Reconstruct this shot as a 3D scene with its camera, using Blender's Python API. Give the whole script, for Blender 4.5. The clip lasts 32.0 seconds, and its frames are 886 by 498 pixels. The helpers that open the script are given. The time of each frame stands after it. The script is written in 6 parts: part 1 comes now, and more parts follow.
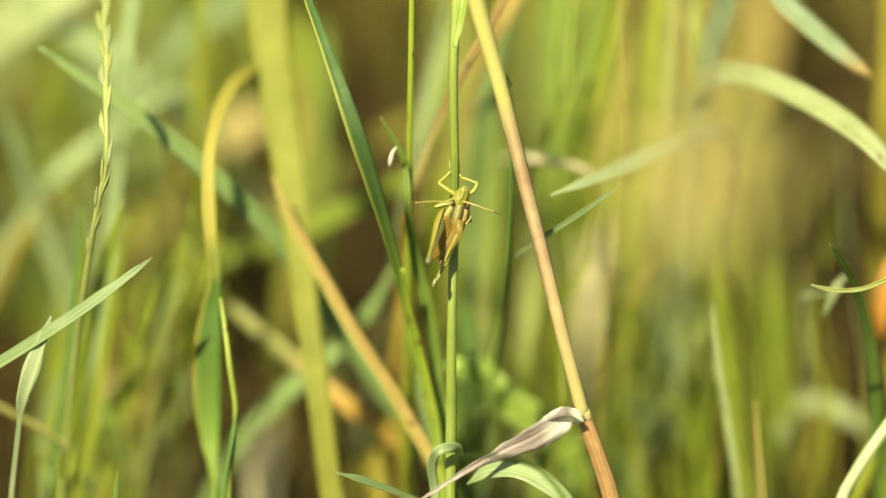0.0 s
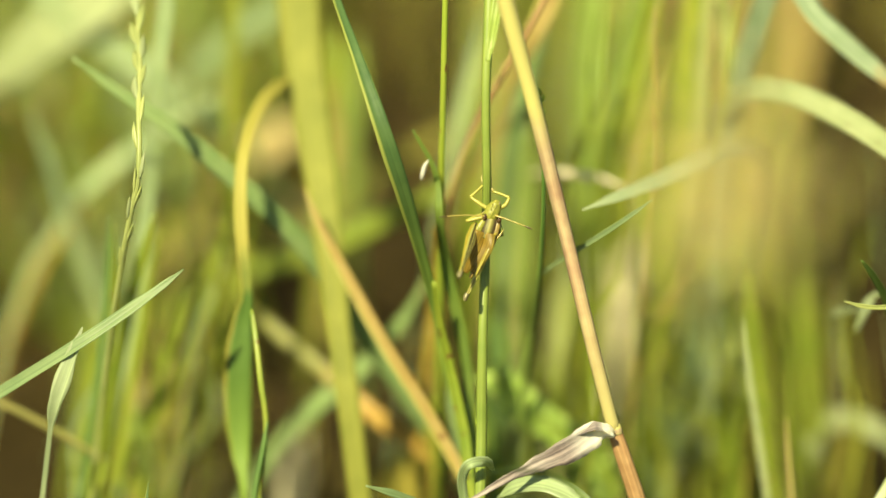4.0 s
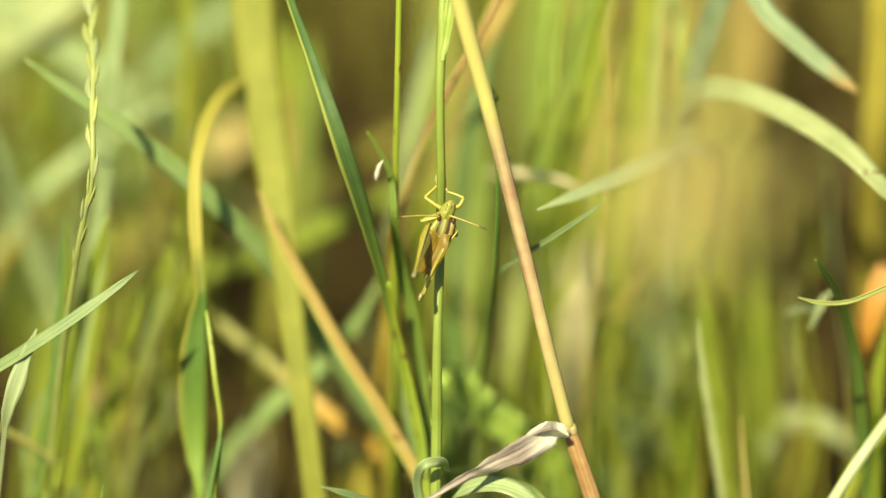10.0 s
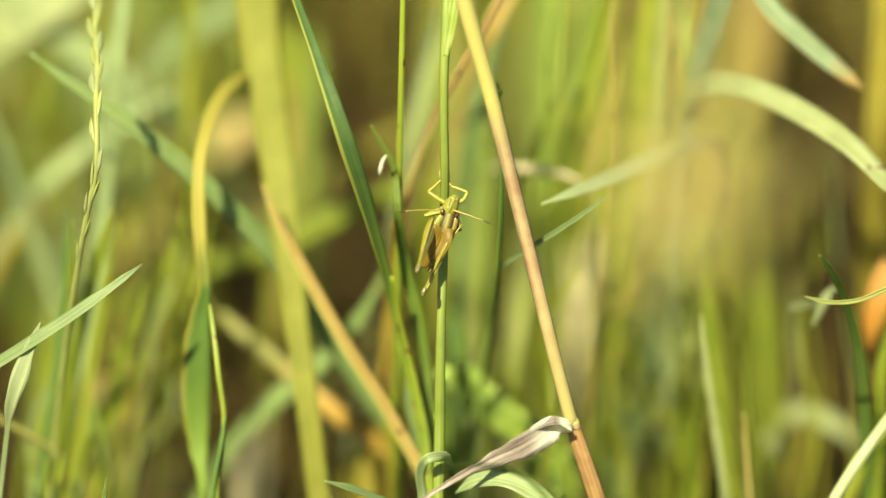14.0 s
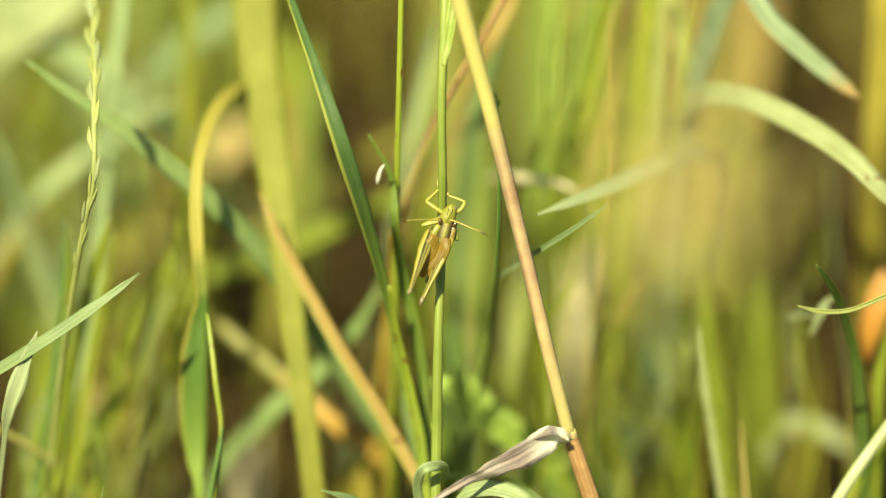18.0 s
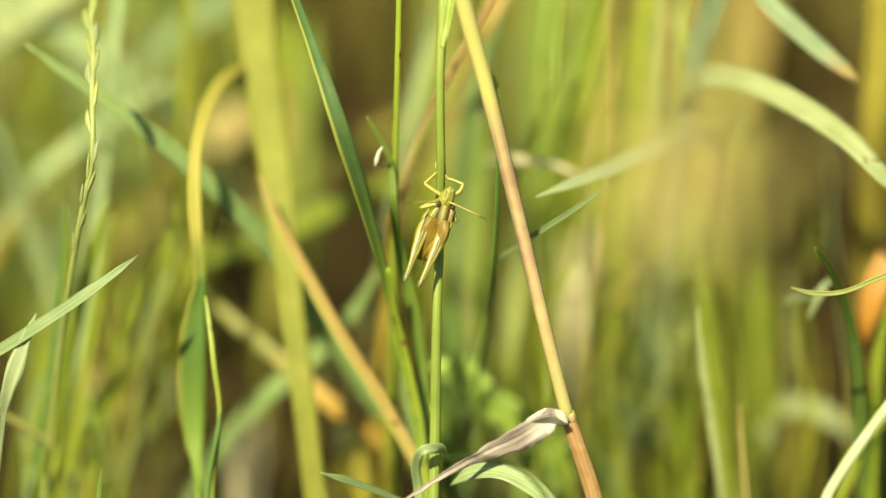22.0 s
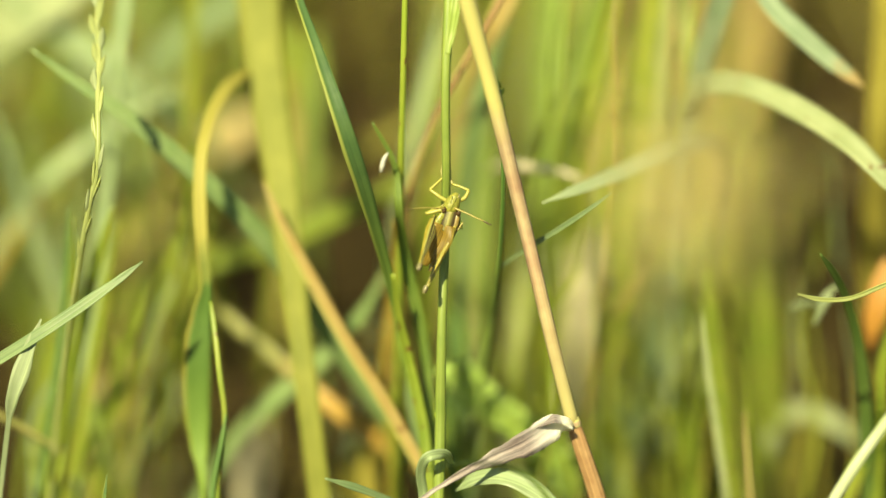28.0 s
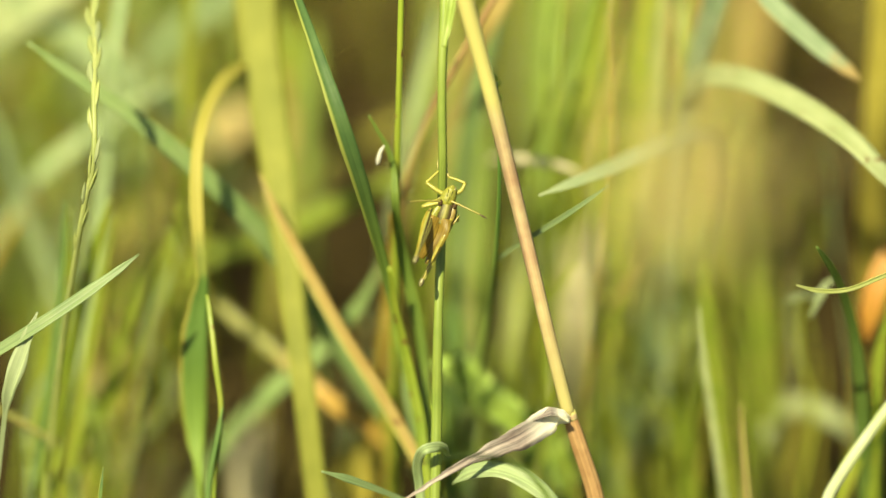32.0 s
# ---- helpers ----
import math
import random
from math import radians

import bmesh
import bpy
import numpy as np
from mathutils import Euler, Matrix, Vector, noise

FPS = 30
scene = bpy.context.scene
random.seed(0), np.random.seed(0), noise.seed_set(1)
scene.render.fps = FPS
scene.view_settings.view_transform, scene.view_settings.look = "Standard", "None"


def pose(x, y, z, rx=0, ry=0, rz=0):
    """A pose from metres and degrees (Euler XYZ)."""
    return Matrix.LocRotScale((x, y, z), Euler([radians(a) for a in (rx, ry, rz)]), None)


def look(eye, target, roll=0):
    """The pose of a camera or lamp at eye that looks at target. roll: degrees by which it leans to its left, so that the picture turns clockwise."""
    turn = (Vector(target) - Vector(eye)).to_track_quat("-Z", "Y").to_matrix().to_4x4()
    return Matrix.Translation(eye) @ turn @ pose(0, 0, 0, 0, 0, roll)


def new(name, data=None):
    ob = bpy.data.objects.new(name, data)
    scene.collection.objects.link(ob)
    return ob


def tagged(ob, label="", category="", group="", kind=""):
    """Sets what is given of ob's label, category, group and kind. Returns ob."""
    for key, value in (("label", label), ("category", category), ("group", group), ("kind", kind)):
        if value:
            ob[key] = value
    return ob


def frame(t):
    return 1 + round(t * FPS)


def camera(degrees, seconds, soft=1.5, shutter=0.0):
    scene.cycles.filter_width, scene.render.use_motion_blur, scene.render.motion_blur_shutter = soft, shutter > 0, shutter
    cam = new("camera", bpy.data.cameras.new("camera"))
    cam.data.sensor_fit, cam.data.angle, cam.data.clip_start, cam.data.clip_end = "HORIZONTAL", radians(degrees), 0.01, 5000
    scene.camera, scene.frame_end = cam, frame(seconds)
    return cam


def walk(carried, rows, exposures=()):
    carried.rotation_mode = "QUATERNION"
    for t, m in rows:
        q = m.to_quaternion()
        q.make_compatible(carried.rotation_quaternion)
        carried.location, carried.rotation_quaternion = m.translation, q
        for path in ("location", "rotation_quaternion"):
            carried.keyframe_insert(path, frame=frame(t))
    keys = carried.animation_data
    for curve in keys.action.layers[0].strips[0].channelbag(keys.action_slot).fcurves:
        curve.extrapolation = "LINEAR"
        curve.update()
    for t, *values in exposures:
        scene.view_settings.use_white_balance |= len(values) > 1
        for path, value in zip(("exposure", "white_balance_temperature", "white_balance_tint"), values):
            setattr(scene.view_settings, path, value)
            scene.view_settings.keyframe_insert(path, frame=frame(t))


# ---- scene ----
GRADE = (0.98, 8500, -9)
EYE = (0, -0.564, 0.345)
cam = camera(17.7, 32.0)
# macro lens: wide open, focused on the insect
cam.data.dof.use_dof = True
cam.data.dof.focus_distance = 0.600
cam.data.dof.aperture_fstop = 3.35
walk(cam, [
    (0.0, look(EYE, (-0.00295, -0.00083, 0.13771), -0.32)),
    (0.5, look(EYE, (-0.00414, -0.00075, 0.13794), -0.24)),
    (1.0, look(EYE, (-0.00507, -0.00076, 0.13790), -0.13)),
    (1.5, look(EYE, (-0.00536, -0.00049, 0.13866), -0.16)),
    (2.0, look(EYE, (-0.00599, -0.00026, 0.13928), -0.26)),
    (2.5, look(EYE, (-0.00686, -0.00014, 0.13962), -0.22)),
    (3.0, look(EYE, (-0.00788, 0.00005, 0.14013), -0.19)),
    (3.5, look(EYE, (-0.00886, 0.00012, 0.14033), -0.18)),
    (5.5, look(EYE, (-0.01037, 0.00023, 0.14063), -0.15)),
    (6.0, look(EYE, (-0.00867, 0.00018, 0.14050), -0.13)),
    (6.5, look(EYE, (-0.00719, 0.00028, 0.14077), -0.12)),
    (7.0, look(EYE, (-0.00610, 0.00038, 0.14105), -0.21)),
    (7.5, look(EYE, (-0.00496, 0.00035, 0.14097), -0.12)),
    (8.0, look(EYE, (-0.00386, 0.00039, 0.14107), -0.02)),
    (8.5, look(EYE, (-0.00315, 0.00052, 0.14144), 0.02)),
    (9.0, look(EYE, (-0.00234, 0.00059, 0.14164), 0.03)),
    (9.5, look(EYE, (-0.00120, 0.00033, 0.14090), 0.08)),
    (10.0, look(EYE, (-0.00000, 0.00019, 0.14053), -0.03)),
    (10.5, look(EYE, (0.00052, 0.00002, 0.14007), -0.02)),
    (11.0, look(EYE, (0.00020, 0.00002, 0.14004), -0.02)),
    (11.5, look(EYE, (-0.00048, 0.00014, 0.14038), -0.01)),
    (12.0, look(EYE, (-0.00089, 0.00006, 0.14016), 0.02)),
    (12.5, look(EYE, (-0.00055, -0.00009, 0.13977), 0.06)),
    (13.0, look(EYE, (0.00000, 0.00000, 0.14000), 0.00)),
    (13.5, look(EYE, (-0.00012, -0.00004, 0.13988), 0.01)),
    (14.0, look(EYE, (-0.00075, -0.00021, 0.13943), 0.08)),
    (14.5, look(EYE, (-0.00097, -0.00020, 0.13946), 0.09)),
    (16.5, look(EYE, (-0.00096, -0.00015, 0.13958), 0.20)),
    (17.0, look(EYE, (-0.00044, -0.00009, 0.13974), 0.18)),
    (17.5, look(EYE, (-0.00020, 0.00019, 0.14052), 0.30)),
    (18.0, look(EYE, (-0.00024, 0.00049, 0.14134), 0.20)),
    (18.5, look(EYE, (0.00052, 0.00045, 0.14123), 0.23)),
    (19.0, look(EYE, (0.00111, 0.00038, 0.14104), 0.27)),
    (19.5, look(EYE, (0.00066, 0.00042, 0.14116), 0.30)),
    (20.0, look(EYE, (-0.00024, 0.00053, 0.14146), 0.43)),
    (20.5, look(EYE, (-0.00025, 0.00039, 0.14107), 0.32)),
    (21.0, look(EYE, (-0.00028, 0.00006, 0.14016), 0.29)),
    (21.5, look(EYE, (-0.00019, -0.00044, 0.13879), 0.25)),
    (22.0, look(EYE, (0.00012, -0.00079, 0.13783), 0.21)),
    (22.5, look(EYE, (0.00054, -0.00098, 0.13729), 0.13)),
    (23.0, look(EYE, (0.00026, -0.00118, 0.13676), 0.20)),
    (23.5, look(EYE, (-0.00021, -0.00148, 0.13594), 0.16)),
    (24.0, look(EYE, (-0.00044, -0.00164, 0.13550), 0.17)),
    (24.5, look(EYE, (-0.00039, -0.00169, 0.13536), 0.25)),
    (25.0, look(EYE, (-0.00028, -0.00153, 0.13578), 0.22)),
    (25.5, look(EYE, (-0.00094, -0.00111, 0.13694), 0.27)),
    (27.5, look(EYE, (-0.00102, -0.00054, 0.13851), 0.31)),
    (28.0, look(EYE, (-0.00101, -0.00036, 0.13902), 0.25)),
    (28.5, look(EYE, (-0.00037, -0.00035, 0.13905), 0.25)),
    (29.0, look(EYE, (0.00017, -0.00056, 0.13847), 0.25)),
    (29.5, look(EYE, (0.00022, -0.00084, 0.13769), 0.35)),
    (30.0, look(EYE, (0.00009, -0.00084, 0.13769), 0.31)),
    (30.5, look(EYE, (-0.00005, -0.00077, 0.13788), 0.39)),
    (31.0, look(EYE, (0.00000, -0.00066, 0.13817), 0.28)),
    (31.5, look(EYE, (-0.00008, -0.00074, 0.13798), 0.37)),
    (32.0, look(EYE, (-0.00024, -0.00087, 0.13761), 0.27)),
], exposures=[(0.0, *GRADE), (32.0, *GRADE)])

# ---- light: clear afternoon sun, high from the left and a little behind the viewer ----
SUN_TO = Vector((-0.27, -0.62, 0.73)).normalized()
world = bpy.data.worlds.new("sky")
scene.world = world
world.use_nodes = True
wn = world.node_tree
sky = wn.nodes.new("ShaderNodeTexSky")
sky.sky_type = "NISHITA"
sky.sun_disc = False
sky.sun_elevation = math.asin(SUN_TO.z)
sky.sun_rotation = math.atan2(SUN_TO.x, SUN_TO.y)
wn.links.new(sky.outputs[0], wn.nodes["Background"].inputs[0])
wn.nodes["Background"].inputs[1].default_value = 0.065
sun_data = bpy.data.lights.new("sun", "SUN")
sun_data.energy, sun_data.angle, sun_data.color = 5.0, radians(0.5), (1.0, 0.93, 0.72)
sun = new("sun", sun_data)
sun.matrix_world = look(tuple(SUN_TO * 5), (0, 0, 0))


# ---- materials ----
def shader(name):
    m = bpy.data.materials.new(name)
    m.use_nodes = True
    t = m.node_tree
    t.nodes.clear()
    out = t.nodes.new("ShaderNodeOutputMaterial")
    return m, t, out


def add(t, kind, **inputs):
    n = t.nodes.new(kind)
    for k, v in inputs.items():
        n.inputs[k.replace("_", " ")].default_value = v
    return n


def ramp(t, source, stops):
    n = t.nodes.new("ShaderNodeValToRGB")
    n.color_ramp.elements[0].position, n.color_ramp.elements[0].color = stops[0][0], (*stops[0][1], 1)
    n.color_ramp.elements[1].position, n.color_ramp.elements[1].color = stops[-1][0], (*stops[-1][1], 1)
    for p, c in stops[1:-1]:
        n.color_ramp.elements.new(p).color = (*c, 1)
    t.links.new(source, n.inputs[0])
    return n.outputs[0]


def mixed(t, fac, a, b, kind="MIX"):
    n = t.nodes.new("ShaderNodeMix")
    n.data_type, n.blend_type = "RGBA", kind
    for s, v in ((0, fac), (6, a), (7, b)):
        if isinstance(v, (int, float)):
            n.inputs[s].default_value = v
        elif isinstance(v, tuple):
            n.inputs[s].default_value = (*v, 1)
        else:
            t.links.new(v, n.inputs[s])
    return n.outputs[2]


def leaf(name, base, other, tip=None, tip_from=0.8, edge=None, edge_to=0.16, spots=0.0, see=0.42, rough=0.42, veins=1.0, root=None, root_span=(0.2, 0.55), vein_dark=0.72, stripe=None, fine=2600):
    """Grass: parallel veins across the width, blotches along it, a tip and an edge that may have dried, and light through it."""
    m, t, out = shader(name)
    uv = t.nodes.new("ShaderNodeUVMap")
    uv.uv_map = "size"
    sep = t.nodes.new("ShaderNodeSeparateXYZ")
    fr = t.nodes.new("ShaderNodeUVMap")
    fr.uv_map = "share"
    fsep = t.nodes.new("ShaderNodeSeparateXYZ")
    t.links.new(uv.outputs[0], sep.inputs[0])
    t.links.new(fr.outputs[0], fsep.inputs[0])
    info = t.nodes.new("ShaderNodeObjectInfo")
    stretch = t.nodes.new("ShaderNodeMapping")
    stretch.inputs[3].default_value = (fine, 14, 1)
    t.links.new(uv.outputs[0], stretch.inputs[0])
    shift = t.nodes.new("ShaderNodeCombineXYZ")
    t.links.new(info.outputs["Random"], shift.inputs[2])
    t.links.new(info.outputs["Random"], shift.inputs[1])
    t.links.new(shift.outputs[0], stretch.inputs[1])
    vein = add(t, "ShaderNodeTexNoise", Scale=1.0, Detail=3.0)
    t.links.new(stretch.outputs[0], vein.inputs[0])
    tc = t.nodes.new("ShaderNodeTexCoord")
    blot = add(t, "ShaderNodeTexNoise", Scale=140.0, Detail=4.0, Roughness=0.6)
    t.links.new(tc.outputs["Object"], blot.inputs[0])
    col = ramp(t, blot.outputs[0], [(0.32, base), (0.68, other)])
    dark = ramp(t, vein.outputs[0], [(0.35, (vein_dark,) * 3), (0.65, (1.12,) * 3)])
    col = mixed(t, min(veins * 0.8, 1.0), col, dark, "MULTIPLY")
    if edge:
        e = ramp(t, fsep.outputs[0], [(0.0, (0,) * 3), (1 - edge_to, (0,) * 3), (1 - edge_to * 0.6, (1,) * 3)])
        col = mixed(t, e, col, edge)
    if root:
        e = ramp(t, fsep.outputs[1], [(root_span[0], (1,) * 3), (root_span[1], (0,) * 3)])
        col = mixed(t, e, col, root)
    if tip:
        wob = t.nodes.new("ShaderNodeMath")
        wob.operation = "MULTIPLY_ADD"
        wob.inputs[1].default_value = 0.16
        t.links.new(blot.outputs[0], wob.inputs[0])
        t.links.new(fsep.outputs[1], wob.inputs[2])
        e = ramp(t, wob.outputs[0], [(tip_from, (0,) * 3), (min(tip_from + 0.12, 1), (1,) * 3)])
        col = mixed(t, e, col, tip)
    if stripe:
        e = ramp(t, fsep.outputs[0], [(0.0, (0,) * 3), (stripe[0], (0,) * 3), ((stripe[0] + stripe[1]) / 2, (1,) * 3), (stripe[1], (0,) * 3)])
        e = mixed(t, 1.0, e, ramp(t, blot.outputs[0], [(0.35, (0.15,) * 3), (0.6, (1,) * 3)]), "MULTIPLY")
        col = mixed(t, e, col, stripe[2])
    if spots:
        sp = add(t, "ShaderNodeTexNoise", Scale=420.0, Detail=2.0)
        t.links.new(tc.outputs["Object"], sp.inputs[0])
        e = ramp(t, sp.outputs[0], [(0.66 - spots * 0.1, (0,) * 3), (0.72 - spots * 0.1, (1,) * 3)])
        col = mixed(t, e, col, (0.16, 0.075, 0.03))
    vary = t.nodes.new("ShaderNodeHueSaturation")
    mv = t.nodes.new("ShaderNodeMapRange")
    mv.inputs[3].default_value, mv.inputs[4].default_value = 0.92, 1.08
    t.links.new(info.outputs["Random"], mv.inputs[0])
    t.links.new(mv.outputs[0], vary.inputs["Value"])
    t.links.new(col, vary.inputs["Color"])
    col = vary.outputs[0]
    bump = add(t, "ShaderNodeBump", Strength=0.35, Distance=0.0002)
    t.links.new(vein.outputs[0], bump.inputs["Height"])
    p = add(t, "ShaderNodeBsdfPrincipled", Roughness=rough)
    p.inputs["Specular IOR Level"].default_value = 0.45
    t.links.new(col, p.inputs["Base Color"])
    t.links.new(bump.outputs[0], p.inputs["Normal"])
    tr = t.nodes.new("ShaderNodeBsdfTranslucent")
    bright = mixed(t, 1.0, col, (1.5, 1.45, 0.75), "MULTIPLY")
    t.links.new(bright, tr.inputs[0])
    mx = t.nodes.new("ShaderNodeMixShader")
    mx.inputs[0].default_value = see
    t.links.new(p.outputs[0], mx.inputs[1])
    t.links.new(tr.outputs[0], mx.inputs[2])
    t.links.new(mx.outputs[0], out.inputs[0])
    return m


GREEN = leaf("green_blade", (0.05, 0.11, 0.032), (0.095, 0.165, 0.05), edge=(0.26, 0.29, 0.07), edge_to=0.26, root=(0.18, 0.27, 0.055), root_span=(0.36, 0.6), see=0.3, veins=0.7, vein_dark=0.6, rough=0.62)
BLUE = leaf("bluish_blade", (0.14, 0.24, 0.08), (0.20, 0.31, 0.10))
PALEBLUE = leaf("pale_bluish_blade", (0.36, 0.45, 0.25), (0.45, 0.53, 0.32), rough=0.4)
DUSTY = leaf("dusty_green_blade", (0.23, 0.34, 0.13), (0.33, 0.42, 0.19), rough=0.5)
BLEACHED = leaf("bleached_leaf", (0.56, 0.51, 0.36), (0.68, 0.62, 0.48), see=0.35)
RUSTOLIVE = leaf("rusty_olive_blade", (0.46, 0.28, 0.06), (0.54, 0.36, 0.10), tip=(0.22, 0.22, 0.045), tip_from=0.62, see=0.35)
OLD = leaf("old_brown_leaf", (0.38, 0.28, 0.11), (0.50, 0.39, 0.18), see=0.38)
PALE = leaf("pale_blade", (0.18, 0.255, 0.12), (0.24, 0.31, 0.15), rough=0.45, see=0.34)
PALETIP = leaf("pale_blade_tan_tip", (0.27, 0.35, 0.22), (0.35, 0.42, 0.29), tip=(0.40, 0.30, 0.14), tip_from=0.96, rough=0.45)
PALELIME = leaf("pale_lime_blade", (0.30, 0.35, 0.17), (0.41, 0.45, 0.25), tip=(0.46, 0.33, 0.20), tip_from=1.0, spots=0.12, see=0.28, rough=0.5)
MOSSY = leaf("fresh_blade", (0.15, 0.235, 0.045), (0.22, 0.30, 0.065), rough=0.55)
LIME = leaf("lime_blade", (0.21, 0.29, 0.04), (0.31, 0.36, 0.06), spots=0.02)
YELLOW = leaf("yellow_green_blade", (0.28, 0.34, 0.05), (0.38, 0.40, 0.08))
BRIGHTYELLOW = leaf("bright_yellow_green_blade", (0.42, 0.46, 0.17), (0.52, 0.55, 0.26))
BRIGHT = leaf("bright_green_blade", (0.28, 0.38, 0.09), (0.38, 0.46, 0.15), see=0.45)
OLIVE = leaf("olive_blade", (0.26, 0.25, 0.05), (0.34, 0.30, 0.07))
PALETAN = leaf("faded_leaf", (0.56, 0.46, 0.22), (0.66, 0.55, 0.29), see=0.4)
DRY = leaf("yellow_dry_blade", (0.40, 0.33, 0.07), (0.46, 0.36, 0.08), edge=(0.5, 0.28, 0.06))
TAN = leaf("tan_dry_blade", (0.37, 0.25, 0.08), (0.41, 0.31, 0.12), edge=(0.46, 0.40, 0.13), edge_to=0.3, spots=0.05, see=0.25)
ORANGE = leaf("rusty_blade", (0.48, 0.22, 0.05), (0.56, 0.30, 0.07), see=0.35)
GOLD = leaf("golden_blade", (0.42, 0.36, 0.08), (0.51, 0.44, 0.11), see=0.4)
TURNING = leaf("turning_blade", (0.085, 0.16, 0.03), (0.12, 0.205, 0.045), root=(0.19, 0.28, 0.045), root_span=(0.1, 0.36), tip=(0.36, 0.32, 0.075), tip_from=0.56, edge=(0.30, 0.24, 0.06), edge_to=0.12, veins=0.3, rough=0.6, see=0.35)
DULL = leaf("dull_yellow_green_blade", (0.21, 0.225, 0.04), (0.29, 0.29, 0.06), rough=0.7, see=0.35, vein_dark=0.85)
DARK = leaf("dark_blade", (0.09, 0.16, 0.035), (0.14, 0.21, 0.05), see=0.25, rough=0.55)
LIMESTEM = leaf("lime_stem", (0.27, 0.37, 0.05), (0.36, 0.42, 0.07), see=0.12, spots=0.08)
FLECKED = leaf("flecked_stem", (0.22, 0.30, 0.05), (0.32, 0.36, 0.07), see=0.12, spots=0.35, vein_dark=0.55)
STEM = leaf("green_stem", (0.20, 0.27, 0.055), (0.26, 0.32, 0.07), see=0.12, rough=0.5)
DARKSTEM = leaf("dark_green_stem", (0.07, 0.15, 0.03), (0.11, 0.20, 0.05), root=(0.20, 0.29, 0.07), root_span=(0.4, 0.62), see=0.1)
BROWNGREEN = leaf("brown_green_stalk", (0.19, 0.19, 0.055), (0.25, 0.22, 0.075), see=0.08)
TANSTEM = leaf("tan_stalk", (0.42, 0.33, 0.13), (0.48, 0.38, 0.17), see=0.1)
PALEDRY = leaf("bleached_stalk", (0.55, 0.48, 0.34), (0.66, 0.58, 0.44), see=0.2)
REDSTEM = leaf("red_brown_stalk", (0.32, 0.19, 0.085), (0.40, 0.26, 0.12), see=0.08)
SHINY = leaf("glossy_stem", (0.54, 0.60, 0.34), (0.70, 0.74, 0.52), see=0.1, rough=0.25)
STRAW = leaf("straw", (0.55, 0.42, 0.25), (0.38, 0.22, 0.14), tip=(0.60, 0.54, 0.20), tip_from=0.62, root=(0.44, 0.38, 0.16), root_span=(0.04, 0.30), edge=(0.44, 0.27, 0.12), edge_to=0.1, vein_dark=0.55, fine=1500, see=0.12, rough=0.62, veins=0.9)
SHEATH = leaf("rusty_sheath", (0.30, 0.15, 0.07), (0.48, 0.30, 0.15), see=0.12, vein_dark=0.5, fine=1500)
SILVER = leaf("silvery_blade", (0.36, 0.43, 0.26), (0.44, 0.50, 0.32), see=0.4, rough=0.4)
CHAFF = leaf("chaff", (0.60, 0.54, 0.27), (0.70, 0.63, 0.36), see=0.5)
SEED = leaf("seed_scale", (0.36, 0.41, 0.15), (0.50, 0.53, 0.23), see=0.35)
# near-white root: highlights on the crumpled end, put into the leaf colour
WITHERED = leaf("withered_leaf", (0.50, 0.43, 0.42), (0.30, 0.23, 0.23), root=(0.86, 0.83, 0.80), root_span=(0.22, 0.46), see=0.3, veins=1.25, vein_dark=0.22, fine=1900, rough=0.6)
HUSK = leaf("white_husk", (0.80, 0.78, 0.74), (0.72, 0.70, 0.66), see=0.2)


def soil_material():
    m, t, out = shader("soil")
    tc = t.nodes.new("ShaderNodeTexCoord")
    a = add(t, "ShaderNodeTexNoise", Scale=14.0, Detail=6.0, Roughness=0.65)
    b = add(t, "ShaderNodeTexNoise", Scale=180.0, Detail=5.0, Roughness=0.7)
    t.links.new(tc.outputs["Object"], a.inputs[0])
    t.links.new(tc.outputs["Object"], b.inputs[0])
    # soil tones lowered: the deep shade between tussocks is put into the colour
    c = ramp(t, a.outputs[0], [(0.3, (0.018, 0.0115, 0.004)), (0.55, (0.04, 0.027, 0.009)), (0.78, (0.085, 0.058, 0.021))])
    g = ramp(t, b.outputs[0], [(0.3, (0.55,) * 3), (0.7, (1.25,) * 3)])
    c = mixed(t, 0.8, c, g, "MULTIPLY")
    bump = add(t, "ShaderNodeBump", Strength=0.8, Distance=0.004)
    t.links.new(b.outputs[0], bump.inputs["Height"])
    p = add(t, "ShaderNodeBsdfPrincipled", Roughness=0.95)
    p.inputs["Specular IOR Level"].default_value = 0.1
    t.links.new(c, p.inputs["Base Color"])
    t.links.new(bump.outputs[0], p.inputs["Normal"])
    t.links.new(p.outputs[0], out.inputs[0])
    return m


SOIL = soil_material()


# ---- building helpers ----
def spline(points, n):
    """n + 1 places along a smooth curve through the control points, each with its share of them."""
    p = [Vector(q) for q in points]
    h = [max((p[i + 1] - p[i]).length, 1e-6) for i in range(len(p) - 1)]
    v = [(p[i + 1] - p[i]) / h[i] for i in range(len(h))]
    t = [v[0]] + [(v[i - 1] * h[i] + v[i] * h[i - 1]) / (h[i - 1] + h[i]) for i in range(1, len(h))] + [v[-1]]
    res = []
    last = len(h)
    for i in range(n + 1):
        u = i / n * last
        k = min(int(u), last - 1)
        s = u - k
        a, b = s * s * (3 - 2 * s), s * (1 - s)
        res.append((p[k] * (1 - a) + p[k + 1] * a + (t[k] * (1 - s) - t[k + 1] * s) * (b * h[k]), u))
    return res


def level(values, u):
    k = min(int(u), len(values) - 2)
    s = u - k
    s = s * s * (3 - 2 * s)
    return values[k] * (1 - s) + values[k + 1] * s


